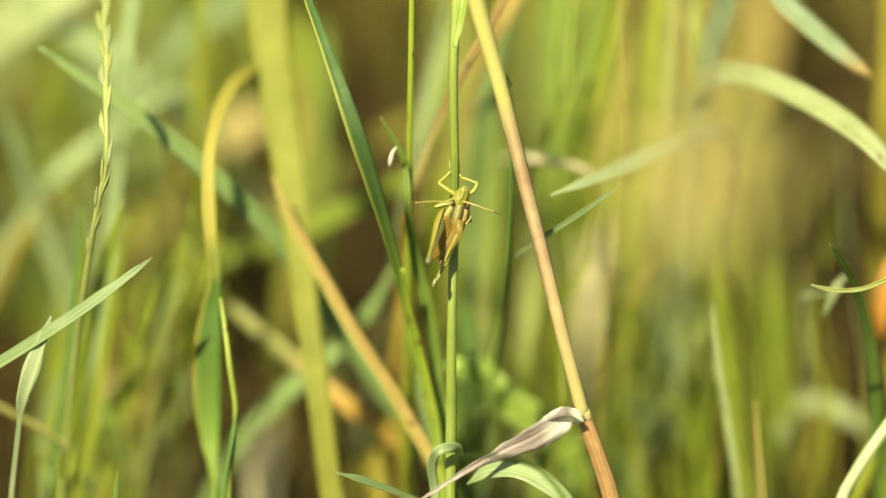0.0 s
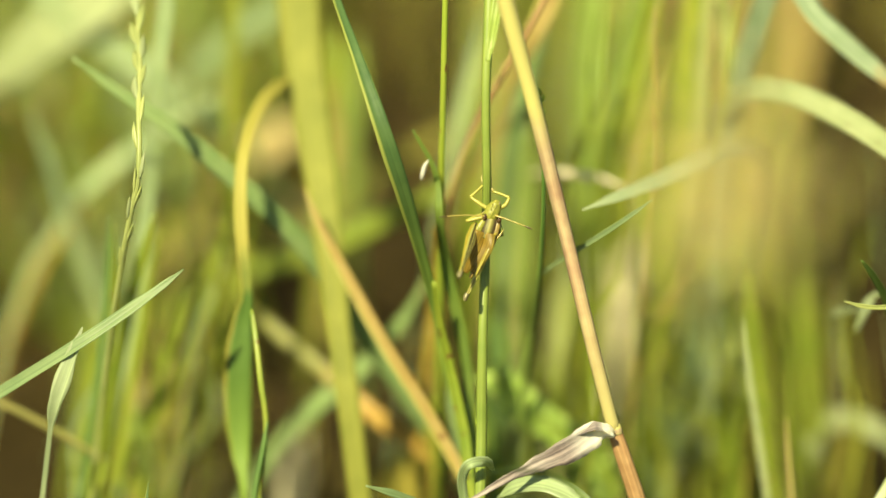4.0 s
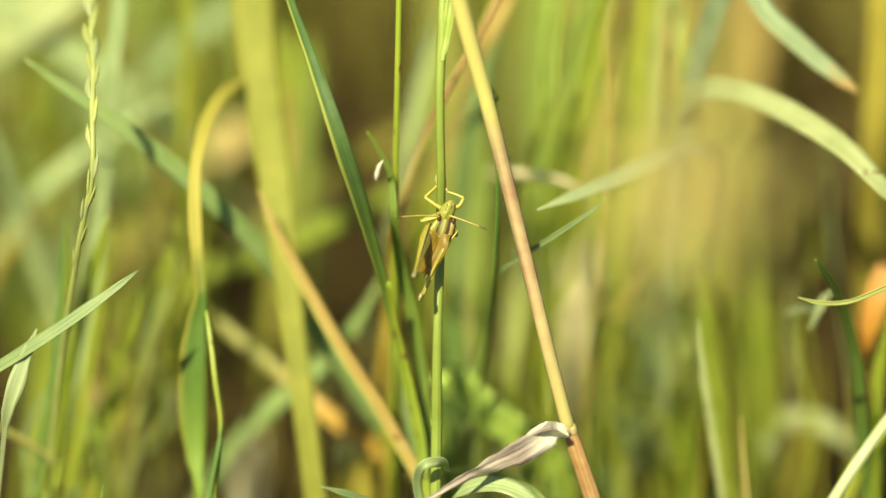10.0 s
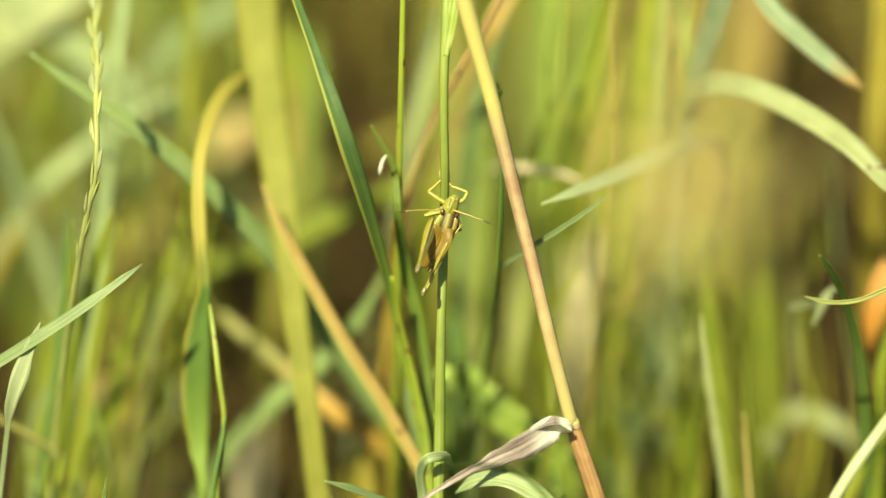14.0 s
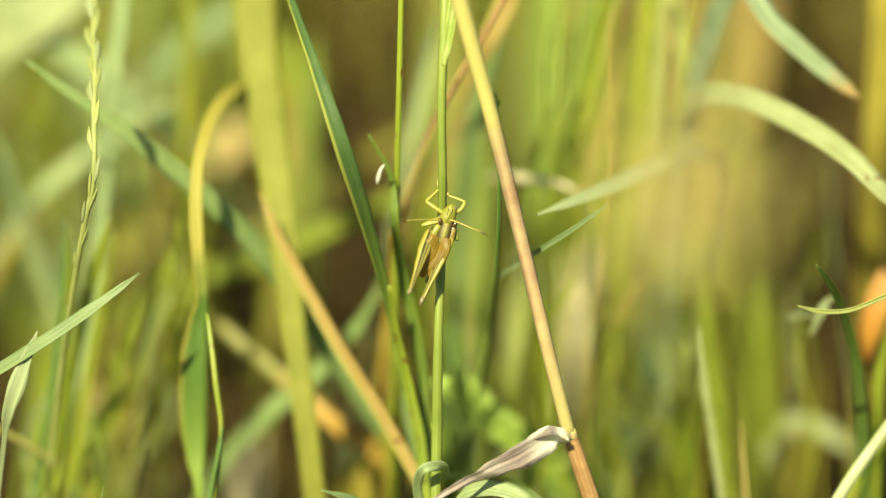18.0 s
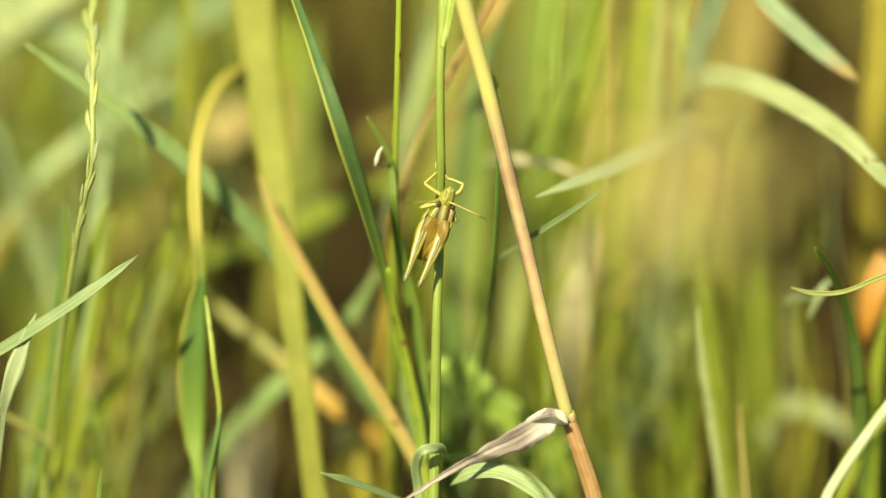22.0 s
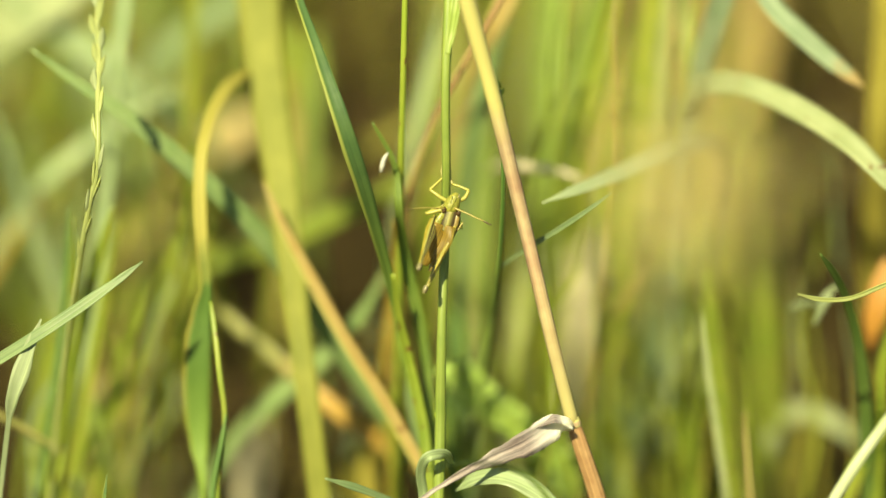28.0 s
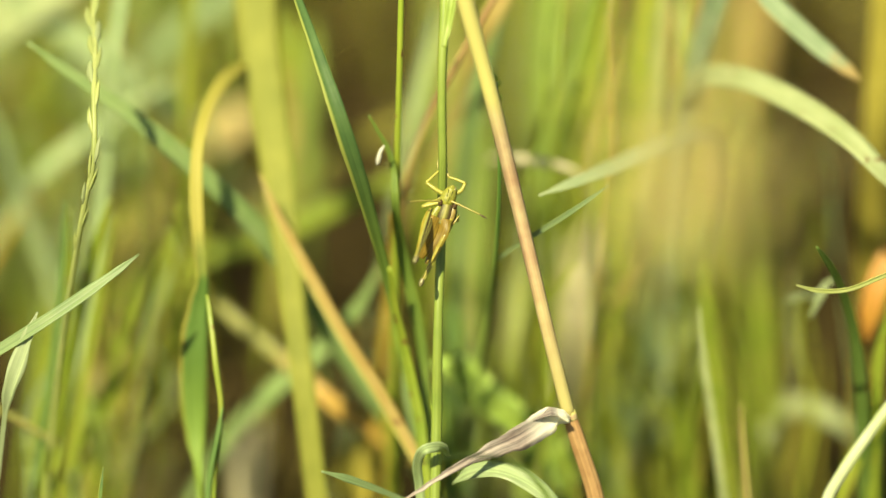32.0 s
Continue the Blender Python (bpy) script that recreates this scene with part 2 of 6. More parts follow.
def along(bm, points, section, n, facing=(0, 0.94, -0.34)):
    """Sweeps closed sections (section(u, share) gives x, y offsets and a width share) along a curve; caps both ends."""
    size, share = bm.loops.layers.uv.get("size") or bm.loops.layers.uv.new("size"), bm.loops.layers.uv.get("share") or bm.loops.layers.uv.new("share")
    line = spline(points, n)
    rings, marks, run = [], [], 0.0
    for i, (p, u) in enumerate(line):
        tan = (line[min(i + 1, n)][0] - line[max(i - 1, 0)][0]).normalized()
        side = tan.cross(Vector(facing))
        side = side.normalized() if side.length > 1e-4 else Vector((1, 0, 0))
        out = side.cross(tan).normalized()
        if i:
            run += (p - line[i - 1][0]).length
        sec = section(u, i / n)
        rings.append([bm.verts.new(p + side * x + out * y) for x, y, _ in sec])
        marks.append([((x, run), (w, i / n)) for x, _, w in sec])
    k = len(rings[0])
    for i in range(n):
        for j in range(k):
            quad = ((i, j), (i, (j + 1) % k), (i + 1, (j + 1) % k), (i + 1, j))
            face = bm.faces.new([rings[a][b] for a, b in quad])
            face.smooth = True
            for loop, (a, b) in zip(face.loops, quad):
                loop[size].uv, loop[share].uv = marks[a][b]
    for i in (0, n):
        bm.faces.new(rings[i] if i else rings[i][::-1])


def ribbon(bm, points, widths, turn=0, fold=0.25, thick=0.22, n=28, curl=0.0, facing=(0, 0.94, -0.34), crumple=0.0, wobble=26):
    """A grass blade: widths in mm, turned about its length and folded along the midrib."""
    seed = points[0][0] * 977 + points[-1][2] * 313

    def section(u, s):
        w = max(level(widths, u), 0.15) * 0.0005
        wave = noise.noise(Vector((seed, s * 4, 0.5)))
        a = radians(turn + wobble * wave + curl * s)
        f = fold * (1 + 0.5 * noise.noise(Vector((seed, s * 6, 7.5))))
        th = thick * 0.0005 * min(1, w * 2500)
        rows = [(-1, f, 0), (-0.5, f * 0.42, 0.25), (0, 0, 0.5), (0.5, f * 0.42, 0.75), (1, f, 1)]
        res = []
        for sx, fy, m in rows:
            res.append((sx * w, -fy * w, m))
        for sx, fy, m in rows[::-1]:
            res.append((sx * w * 0.985, -fy * w + th * (1.9 if m == 0.5 else 1.1), m))
        c, d = math.cos(a), math.sin(a)
        return [(x * c - y * d, x * d + y * c, m) for x, y, m in res]

    along(bm, points, section, n, facing)
    if crumple:
        for v in bm.verts:
            v.co += noise.noise_vector(v.co * 480) * crumple + noise.noise_vector(v.co * 1500) * (crumple * 0.5)


def tube(bm, points, widths, n=24, sides=10, flat=1.0, grooves=0.0, facing=(0, 0.94, -0.34)):
    def section(u, s):
        r = max(level(widths, u), 0.05) * 0.0005
        return [(r * math.cos(2 * math.pi * j / sides) * (1 + grooves * (j % 2)), r * flat * math.sin(2 * math.pi * j / sides), j / sides) for j in range(sides)]
    along(bm, points, section, n, facing)


def mesh_of(name, bm, material):
    bmesh.ops.recalc_face_normals(bm, faces=bm.faces)
    me = bpy.data.meshes.new(name)
    bm.to_mesh(me)
    bm.free()
    me.materials.append(material)
    return me


def part(name, bm, material, parent, label=""):
    ob = new(name, mesh_of(name, bm, material))
    ob.parent = parent
    return tagged(ob, label) if label else ob


def clump(base, label, name="grass_tuft", category="grass", group="grass tufts"):
    ob = new(name)
    ob.location = (base[0], base[1], 0)
    ob.empty_display_size = 0.01
    return tagged(ob, label, category, group)


def blade(tuft, name, points, widths, material, label="", turn=0, fold=0.25, n=30, **more):
    bm = bmesh.new()
    ribbon(bm, points, widths, turn, fold, n=n, **more)
    ob = part(name, bm, material, tuft, label)
    ob.location = -tuft.location
    return ob


def stalk(tuft, name, points, widths, material, label="", n=30):
    bm = bmesh.new()
    tube(bm, points, widths, n)
    ob = part(name, bm, material, tuft, label)
    ob.location = -tuft.location
    return ob


def ball(bm, centre, radii, turn=None, seg=16, rings=10):
    m = Matrix.Translation(centre) @ (turn or Matrix()) @ Matrix.Diagonal((*radii, 1))
    v = bmesh.ops.create_uvsphere(bm, u_segments=seg, v_segments=rings, radius=1, matrix=m)["verts"]
    for face in {f for q in v for f in q.link_faces}:
        face.smooth = True


# ---- ground ----
def ground_height(x, y):
    r = math.hypot(x, y)
    return (0.004 * noise.noise(Vector((x * 9, y * 9, 0))) + 0.0025 * noise.noise(Vector((x * 40, y * 40, 3)))) * min(1, 3 / (r + 1))


bm = bmesh.new()
steps = sorted({round(s * v, 4) for s in (-1, 1) for v in [i * 0.02 for i in range(66)] + [1.5, 2, 3, 5, 9, 18, 40, 90, 200, 500]})
grid = [[bm.verts.new((x, y, ground_height(x, y))) for x in steps] for y in steps]
for i in range(len(steps) - 1):
    for j in range(len(steps) - 1):
        bm.faces.new((grid[i][j], grid[i][j + 1], grid[i + 1][j + 1], grid[i + 1][j])).smooth = True
tagged(new("ground", mesh_of("ground", bm, SOIL)), "dry brown meadow soil under the grass", "ground", kind="structure")


# ---- far grass ----
# bare spots in the sward, dark soil colour standing for shade: x, y, radius
BARE = [(-0.038, 0.36, 0.045), (-0.065, 0.52, 0.05), (-0.04, 0.22, 0.035), (0.145, 0.44, 0.05), (0.12, 0.21, 0.035), (0.03, 0.62, 0.04)]


# gaps between the tussocks, as seen along the lane: from and to (across over ahead), and how far back they reach
OPEN = [(-0.054, -0.04, 0.46), (-0.05, -0.004, 2.3), (-0.085, -0.054, 0.45), (0.114, 0.168, 2.3), (0.017, 0.027, 2.3)]


def free_spot(rng, near, far, side, lanes=OPEN):
    """A rooting place that leaves the lane before the tuft and the bare spots open."""
    while True:
        y = rng.uniform(near, far)
        x = rng.uniform(-1, 1) * (0.18 + 0.36 * max(0, y)) if side is None else rng.uniform(*side)
        if any(math.hypot(x - a, y - c) < r for a, c, r in BARE):
            continue
        if side is None and noise.noise(Vector((x * 13, y * 13, 5))) < -0.12:
            continue
        if any(a < x / (y + 0.564) < c and y < far_end for a, c, far_end in lanes):
            continue
        if x < 0.1 and math.hypot(x + 0.1, y + 0.15) < 0.6 and y < 0.2:
            continue
        if -0.75 < y < 0.2 and abs(x) < 0.05 + 0.19 * (y + 0.62):
            continue
        return x, y


def sward(name, material, count, label, seed, heights, widths, near, far, lean, side=None, n=6, turns=(-60, 60), lanes=OPEN, aside=False):
    rng = random.Random(seed)
    bm = bmesh.new()
    for _ in range(count):
        x, y = free_spot(rng, near, far, side, lanes)
        if aside and y > -0.62 and abs(x) < 0.12 + 0.24 * (y + 0.564):
            continue
        h, w = rng.uniform(*heights), rng.uniform(*widths)
        for _ in range(12):
            dx, dy = rng.gauss(0, lean), rng.gauss(0, lean)
            way = sorted((x / (y + 0.564), (x + dx * h) / (y + dy * h + 0.564)))
            if not any(a < way[1] and way[0] < c and y < far_end for a, c, far_end in lanes):
                break
        else:
            continue
        z = ground_height(x, y)
        pts = [(x, y, z - 0.003), (x + dx * h * 0.25, y + dy * h * 0.25, z + h * 0.5), (x + dx * h, y + dy * h, z + h)]
        ribbon(bm, pts, [w * 0.8, w, 0.2], rng.uniform(*turns), 0.3, n=n)
    return tagged(new(name, mesh_of(name, bm, material)), label, "grass", kind="stuff")


sward("background_grass", LIME, 480, "soft green grass filling the background", 1, (0.07, 0.22), (3.0, 7.0), 0.26, 1.6, 0.5)
sward("background_grass", YELLOW, 560, "yellow-green grass filling the background", 2, (0.07, 0.22), (3.0, 7.0), 0.26, 1.6, 0.5)
sward("background_grass", BRIGHT, 380, "bright green grass filling the background", 6, (0.07, 0.2), (3.0, 8.0), 0.28, 1.6, 0.5)
sward("background_grass", PALEBLUE, 250, "bluish-green grass filling the background", 3, (0.07, 0.2), (3.0, 7.0), 0.26, 1.6, 0.4)
sward("dry_grass", PALETAN, 300, "dry tan grass among the green", 4, (0.04, 0.18), (3.0, 7.0), 0.2, 1.6, 0.5)
sward("dry_grass", PALETAN, 120, "pale dry grass standing behind the straw", 7, (0.1, 0.2), (4.0, 8.0), 0.3, 0.7, 0.2, (0.03, 0.12))
sward("low_grass", LIME, 320, "short green undergrowth over the soil", 5, (0.02, 0.07), (2.0, 4.0), 0.08, 0.9, 0.5)
sward("low_grass", YELLOW, 260, "short yellow-green undergrowth behind the straw", 8, (0.05, 0.12), (3.0, 7.0), 0.16, 0.4, 0.5, (0.02, 0.13), turns=(5, 65))
sward("meadow_grass", LIME, 2600, "green meadow grass around the tuft", 11, (0.06, 0.2), (3.0, 7.0), -1.6, 2.2, 0.35, (-2.0, 2.0), 3)
sward("meadow_grass", YELLOW, 2600, "yellowing meadow grass around the tuft", 12, (0.06, 0.2), (3.0, 7.0), -1.6, 2.2, 0.35, (-2.0, 2.0), 3)
sward("meadow_grass", LIME, 6000, "thick green meadow grass on all sides", 15, (0.05, 0.2), (3.0, 7.0), -2.6, 3.2, 0.35, (-3.0, 3.0), 3, lanes=(), aside=True)
sward("meadow_grass", YELLOW, 6000, "thick yellowing meadow grass on all sides", 16, (0.05, 0.2), (3.0, 7.0), -2.6, 3.2, 0.35, (-3.0, 3.0), 3, lanes=(), aside=True)


def litter(count, seed, material, label, lanes=OPEN):
    rng = random.Random(seed)
    bm = bmesh.new()
    for _ in range(count):
        x, y = free_spot(rng, 0.1, 1.2, None, lanes)
        a, h = rng.uniform(0, math.tau), rng.uniform(0.015, 0.06)
        z = ground_height(x, y) + rng.uniform(0, 0.006)
        d = Vector((math.cos(a), math.sin(a), rng.uniform(-0.05, 0.2))) * h
        p = Vector((x, y, z))
        ribbon(bm, [p - d * 0.5, p + Vector((0, 0, 0.003)), p + d * 0.5], [1.5, rng.uniform(2, 4.5), 0.8], rng.uniform(40, 90), 0.2, n=5)
    return tagged(new("litter", mesh_of("litter", bm, material)), label, "litter", kind="stuff")


litter(260, 9, PALETAN, "bleached dry grass litter lying on the soil")
litter(420, 10, OLD, "brown dead grass litter in the gaps between tussocks", ())
sward("low_grass", OLIVE, 240, "sparse olive undergrowth in the gaps between tussocks", 13, (0.02, 0.07), (2.0, 4.5), 0.3, 1.1, 0.5, lanes=())
sward("low_grass", DULL, 170, "sparse dull green undergrowth in the gaps between tussocks", 14, (0.03, 0.09), (2.0, 5.0), 0.34, 1.1, 0.4, lanes=())

# ---- grass of the tuft ----
tuft = clump((0.0006, -0.0043), "green grass tuft with long folded blades in dry soil")
blade(tuft, "blade", [(0.008, -0.0108, -0.004), (-0.004, 0.012, 0.0797), (-0.0061, 0.016, 0.0937), (-0.0083, 0.018, 0.1027), (-0.0101, 0.018, 0.1119), (-0.0118, 0.016, 0.1218), (-0.0137, 0.012, 0.1319), (-0.0157, 0.008, 0.1413), (-0.018, 0.004, 0.1514), (-0.0203, 0.002, 0.1598), (-0.0229, 0.003, 0.1679), (-0.0254, 0.007, 0.174), (-0.0283, 0.014, 0.18), (-0.0318, 0.025, 0.1856), (-0.0348, 0.036, 0.1903)],
      [1.92, 2.26, 2.01, 2.0, 1.99, 2.1, 2.44, 2.89, 3.46, 3.66, 3.42, 2.84, 2.26, 1.81, 1.35], GREEN, "long deep green grass blade folded along its midrib with a pale edge", turn=-4, fold=0.4, wobble=8, n=48)
blade(tuft, "leaf_sheath", [(0.0064, -0.0191, -0.004), (-0.004, 0.006, 0.0838), (-0.0052, 0.01, 0.0935), (-0.0069, 0.012, 0.1015), (-0.0089, 0.013, 0.1104), (-0.0107, 0.012, 0.1198), (-0.0118, 0.01, 0.1295)],
      [1.9, 2.23, 2.36, 2.23, 1.98, 1.47, 0.97], LIME, "short yellow-green leaf sheath with a blunt cut tip", turn=0, fold=0.5, wobble=8)
blade(tuft, "blade", [(0.0062, -0.0119, -0.004), (-0.0024, 0.012, 0.0797), (-0.004, 0.017, 0.0946), (-0.005, 0.02, 0.1062), (-0.0066, 0.021, 0.1159), (-0.0087, 0.021, 0.1252), (-0.0101, 0.02, 0.1342), (-0.0107, 0.017, 0.143), (-0.0111, 0.02, 0.1485), (-0.0123, 0.02, 0.1529), (-0.0146, 0.02, 0.1572), (-0.0164, 0.02, 0.1605)],
      [2.13, 2.51, 2.76, 2.75, 2.74, 2.73, 2.1, 1.71, 1.35, 1.1, 0.85, 0.49], MOSSY, "short green grass leaf with a hooked tip", turn=-12, fold=0.3, n=44, wobble=8)
blade(tuft, "blade", [(-0.0199, 0.074, -0.004), (-0.0155, 0.055, 0.0804), (-0.0148, 0.052, 0.0931), (-0.0133, 0.05, 0.1053), (-0.0121, 0.045, 0.1183), (-0.0118, 0.04, 0.131)],
      [0.35, 1.12, 1.98, 2.09, 1.81, 0.76], DRY, "withered yellow-orange leaf strip standing beside a green blade", turn=10, fold=0.3)
blade(tuft, "blade", [(-0.0169, 0.045, -0.004), (-0.0123, 0.045, 0.0875), (-0.0117, 0.045, 0.0988), (-0.0109, 0.045, 0.11), (-0.0111, 0.045, 0.121)],
      [0.29, 0.92, 1.69, 1.56, 0.64], DRY, "withered golden leaf strip standing beside a green blade", turn=10, fold=0.3)
blade(tuft, "blade", [(0.0231, -0.01, -0.004), (-0.0049, 0.014, 0.0801), (-0.0098, 0.018, 0.0877), (-0.0161, 0.022, 0.0976), (-0.0225, 0.026, 0.1069), (-0.0282, 0.03, 0.1158), (-0.034, 0.034, 0.1258), (-0.0385, 0.037, 0.1337), (-0.0414, 0.04, 0.1403)],
      [2.35, 2.77, 3.03, 3.03, 3.03, 3.03, 2.53, 1.9, 0.51], TAN, "dried tan-orange grass blade with a sharp withered tip", turn=-22, fold=0.4, wobble=10)
blade(tuft, "blade", [(-0.0199, 0.0039, -0.004), (-0.028, 0.02, 0.0662), (-0.03, 0.024, 0.0826), (-0.0316, 0.028, 0.0947), (-0.0334, 0.034, 0.106), (-0.035, 0.04, 0.1174), (-0.0368, 0.047, 0.1285), (-0.0386, 0.055, 0.1394), (-0.0409, 0.063, 0.1505), (-0.0429, 0.07, 0.162), (-0.0441, 0.076, 0.1725), (-0.0447, 0.08, 0.1809)],
      [4.35, 5.12, 5.23, 5.35, 5.5, 6.02, 6.95, 8.03, 9.12, 9.94, 10.49, 10.24], DULL, "wide yellow-green grass blade rising through the tuft", turn=5, fold=0.15, wobble=5, n=40)
blade(tuft, "blade", [(0.0042, -0.012, -0.004), (-0.0044, -0.012, 0.0815), (-0.0051, -0.012, 0.0881), (-0.0054, -0.014, 0.0945), (-0.0038, -0.016, 0.0982), (-0.0007, -0.014, 0.0979), (0.0012, -0.01, 0.0939)],
      [1.54, 1.81, 2.05, 2.15, 2.14, 2.39, 0.84], PALEBLUE, "bluish-green leaf curling over at its end", turn=-10, fold=0.3)
blade(tuft, "blade", [(0.055, -0.022, -0.004), (0.0257, -0.022, 0.0836), (0.0218, -0.022, 0.0901), (0.0167, -0.02, 0.0933), (0.0112, -0.018, 0.0944), (0.006, -0.014, 0.0919), (0.0019, -0.01, 0.0874)],
      [2.83, 3.33, 3.79, 4.51, 4.28, 3.36, 0.6], PALEBLUE, "pale glossy grass leaf bending over low down", turn=-40, fold=0.25)
blade(tuft, "blade", [(0.0565, -0.042, -0.004), (0.023, -0.042, 0.0958), (0.0189, -0.042, 0.1031), (0.0137, -0.042, 0.1073), (0.0075, -0.042, 0.1087), (0.0012, -0.042, 0.1083), (-0.005, -0.042, 0.1068)],
      [0.97, 1.14, 1.48, 1.7, 1.82, 1.48, 0.45], GREEN, "narrow dark green leaf bending low over a pale leaf", turn=60, fold=0.3)
blade(tuft, "blade", [(0.021, 0.0167, -0.004), (-0.0078, -0.008, 0.0822), (-0.0143, -0.012, 0.087), (-0.0202, -0.015, 0.0908), (-0.0257, -0.017, 0.0934)],
      [1.14, 1.34, 1.57, 1.68, 0.48], PALE, "small light green leaf lying low", turn=-35, fold=0.3)
blade(tuft, "blade", [(0.0097, 0.022, -0.004), (-0.0062, 0.022, 0.0821), (-0.0074, 0.022, 0.0883), (-0.0085, 0.022, 0.0945), (-0.0092, 0.022, 0.0993)],
      [0.87, 1.02, 1.52, 1.39, 0.38], PALE, "small pale leaf at the foot of the tuft", turn=10, fold=0.3)
tuft = clump((-0.0095, 0.05), "soft grass tuft with lime and dusty green blades")
stalk(tuft, "stem", [(-0.0136, 0.0669, -0.004), (-0.0123, 0.05, 0.0563), (-0.0113, 0.034, 0.1005), (-0.0108, 0.03, 0.1213), (-0.0102, 0.022, 0.1504), (-0.0096, 0.018, 0.1746), (-0.0091, 0.018, 0.1967)],
      [1.48, 1.74, 1.67, 1.64, 1.47, 1.32, 1.19], LIMESTEM, "thin yellow-green grass stem standing upright")
blade(tuft, "blade", [(0.0152, 0.0756, -0.004), (-0.0053, 0.058, 0.0585), (-0.0125, 0.052, 0.0744), (-0.021, 0.05, 0.0894), (-0.0312, 0.048, 0.1067), (-0.0405, 0.046, 0.1223), (-0.0497, 0.044, 0.1337), (-0.0602, 0.043, 0.1442), (-0.0717, 0.042, 0.1545), (-0.0833, 0.042, 0.1629), (-0.0924, 0.042, 0.1701)],
      [2.99, 3.52, 4.27, 4.75, 4.96, 4.9, 4.6, 4.32, 3.53, 2.38, 0.62], DUSTY, "long bluish-green grass blade leaning across the tuft", turn=-15, fold=0.35, wobble=10, n=44)
stalk(tuft, "seed_stem", [(0.0014, 0.0713, -0.004), (0.0068, 0.05, 0.0709), (0.0086, 0.042, 0.0944), (0.01, 0.034, 0.1075), (0.0111, 0.022, 0.1243), (0.0116, 0.014, 0.1376), (0.0117, 0.01, 0.152), (0.0113, 0.009, 0.1624), (0.0108, 0.009, 0.1713)],
      [1.47, 1.73, 1.56, 1.41, 1.12, 0.98, 0.84, 0.72, 0.36], DARKSTEM, "thin dark green flowering stem with tiny seed scales")
blade(tuft, "stem_leaf", [(0.011, 0.02, 0.1271), (0.0142, 0.018, 0.1304), (0.0196, 0.012, 0.1363), (0.0259, 0.008, 0.1421), (0.0307, 0.006, 0.1464), (0.0346, 0.005, 0.1499)],
      [0.74, 0.86, 1.1, 1.21, 0.96, 0.24], PALE, "narrow pale green leaf branching off a thin stem", turn=10, fold=0.4, wobble=8)
stalk(tuft, "dry_stalk", [(-0.0179, 0.0836, -0.004), (-0.0122, 0.06, 0.1014), (-0.011, 0.055, 0.1229), (-0.009, 0.05, 0.135), (-0.0042, 0.048, 0.1498), (0.0021, 0.046, 0.1637), (0.0083, 0.045, 0.1751), (0.0132, 0.045, 0.1846), (0.0166, 0.045, 0.191)],
      [0.23, 0.74, 1.18, 1.29, 1.27, 1.39, 1.5, 1.62, 1.49], REDSTEM, "reddish-brown dry grass stalk leaning behind the tuft")
stalk(tuft, "dry_stalk", [(-0.0019, 0.11, -0.004), (0.006, 0.11, 0.1032), (0.0068, 0.11, 0.1137), (0.0092, 0.1, 0.1227), (0.0136, 0.085, 0.1292), (0.02, 0.068, 0.1344), (0.0265, 0.066, 0.134), (0.0324, 0.064, 0.1323)],
      [0.06, 0.2, 0.28, 0.56, 1.63, 1.98, 1.71, 0.66], PALEDRY, "bleached dry stalk bent sideways among the grass")
blade(tuft, "blade", [(0.0609, 0.1204, -0.004), (0.065, 0.1, 0.0978), (0.066, 0.095, 0.1218), (0.0642, 0.085, 0.133), (0.057, 0.07, 0.1389), (0.0471, 0.052, 0.1418), (0.0378, 0.036, 0.1434), (0.0285, 0.024, 0.1439), (0.0203, 0.017, 0.1434)],
      [0.56, 1.77, 3.59, 4.61, 5.29, 4.89, 4.02, 2.71, 0.37], SILVER, "pale grey-green leaf bending over with a sharp tip", turn=-35, fold=0.35, wobble=8)
tuft = clump((-0.0522, -0.008), "grass plant with one broad twisted leaf turning yellow")
blade(tuft, "blade", [(-0.0485, -0.0106, -0.004), (-0.0542, 0.012, 0.0755), (-0.0546, 0.014, 0.0808), (-0.0551, 0.017, 0.0857), (-0.0555, 0.019, 0.0924), (-0.0555, 0.02, 0.1001), (-0.0551, 0.021, 0.1085), (-0.0542, 0.022, 0.1159), (-0.0532, 0.022, 0.1215), (-0.0538, 0.023, 0.1291), (-0.0544, 0.026, 0.1373), (-0.0546, 0.03, 0.1451), (-0.054, 0.036, 0.1517), (-0.0527, 0.044, 0.1553), (-0.0504, 0.053, 0.1576), (-0.0478, 0.062, 0.158), (-0.0451, 0.07, 0.1575)],
      [0.96, 1.13, 2.01, 4.29, 5.79, 6.28, 5.76, 4.25, 2.49, 2.73, 2.98, 2.74, 2.63, 2.78, 3.07, 2.59, 0.66], TURNING, "broad green leaf twisting into a yellow-orange arching tip", turn=0, fold=0.3, n=60, wobble=10)
stalk(tuft, "stem", [(-0.0543, -0.0158, -0.004), (-0.0502, -0.004, 0.0736), (-0.0495, -0.002, 0.0861), (-0.0479, 0.0, 0.1006), (-0.049, 0.002, 0.1096), (-0.0501, 0.006, 0.1172), (-0.0512, 0.01, 0.1228)],
      [0.83, 0.98, 1.1, 1.22, 1.34, 1.22, 0.73], FLECKED, "short yellow-green grass stem with brown flecks beside a broad leaf")
blade(tuft, "leaf_sheath", [(-0.0578, -0.0104, -0.004), (-0.0514, -0.004, 0.0749), (-0.0504, -0.003, 0.0866), (-0.0485, -0.002, 0.0956), (-0.0476, -0.001, 0.101)],
      [0.83, 0.98, 1.22, 1.1, 0.36], BLUE, "small bluish-green leaf sheath with a pointed tip", turn=20, fold=0.4)
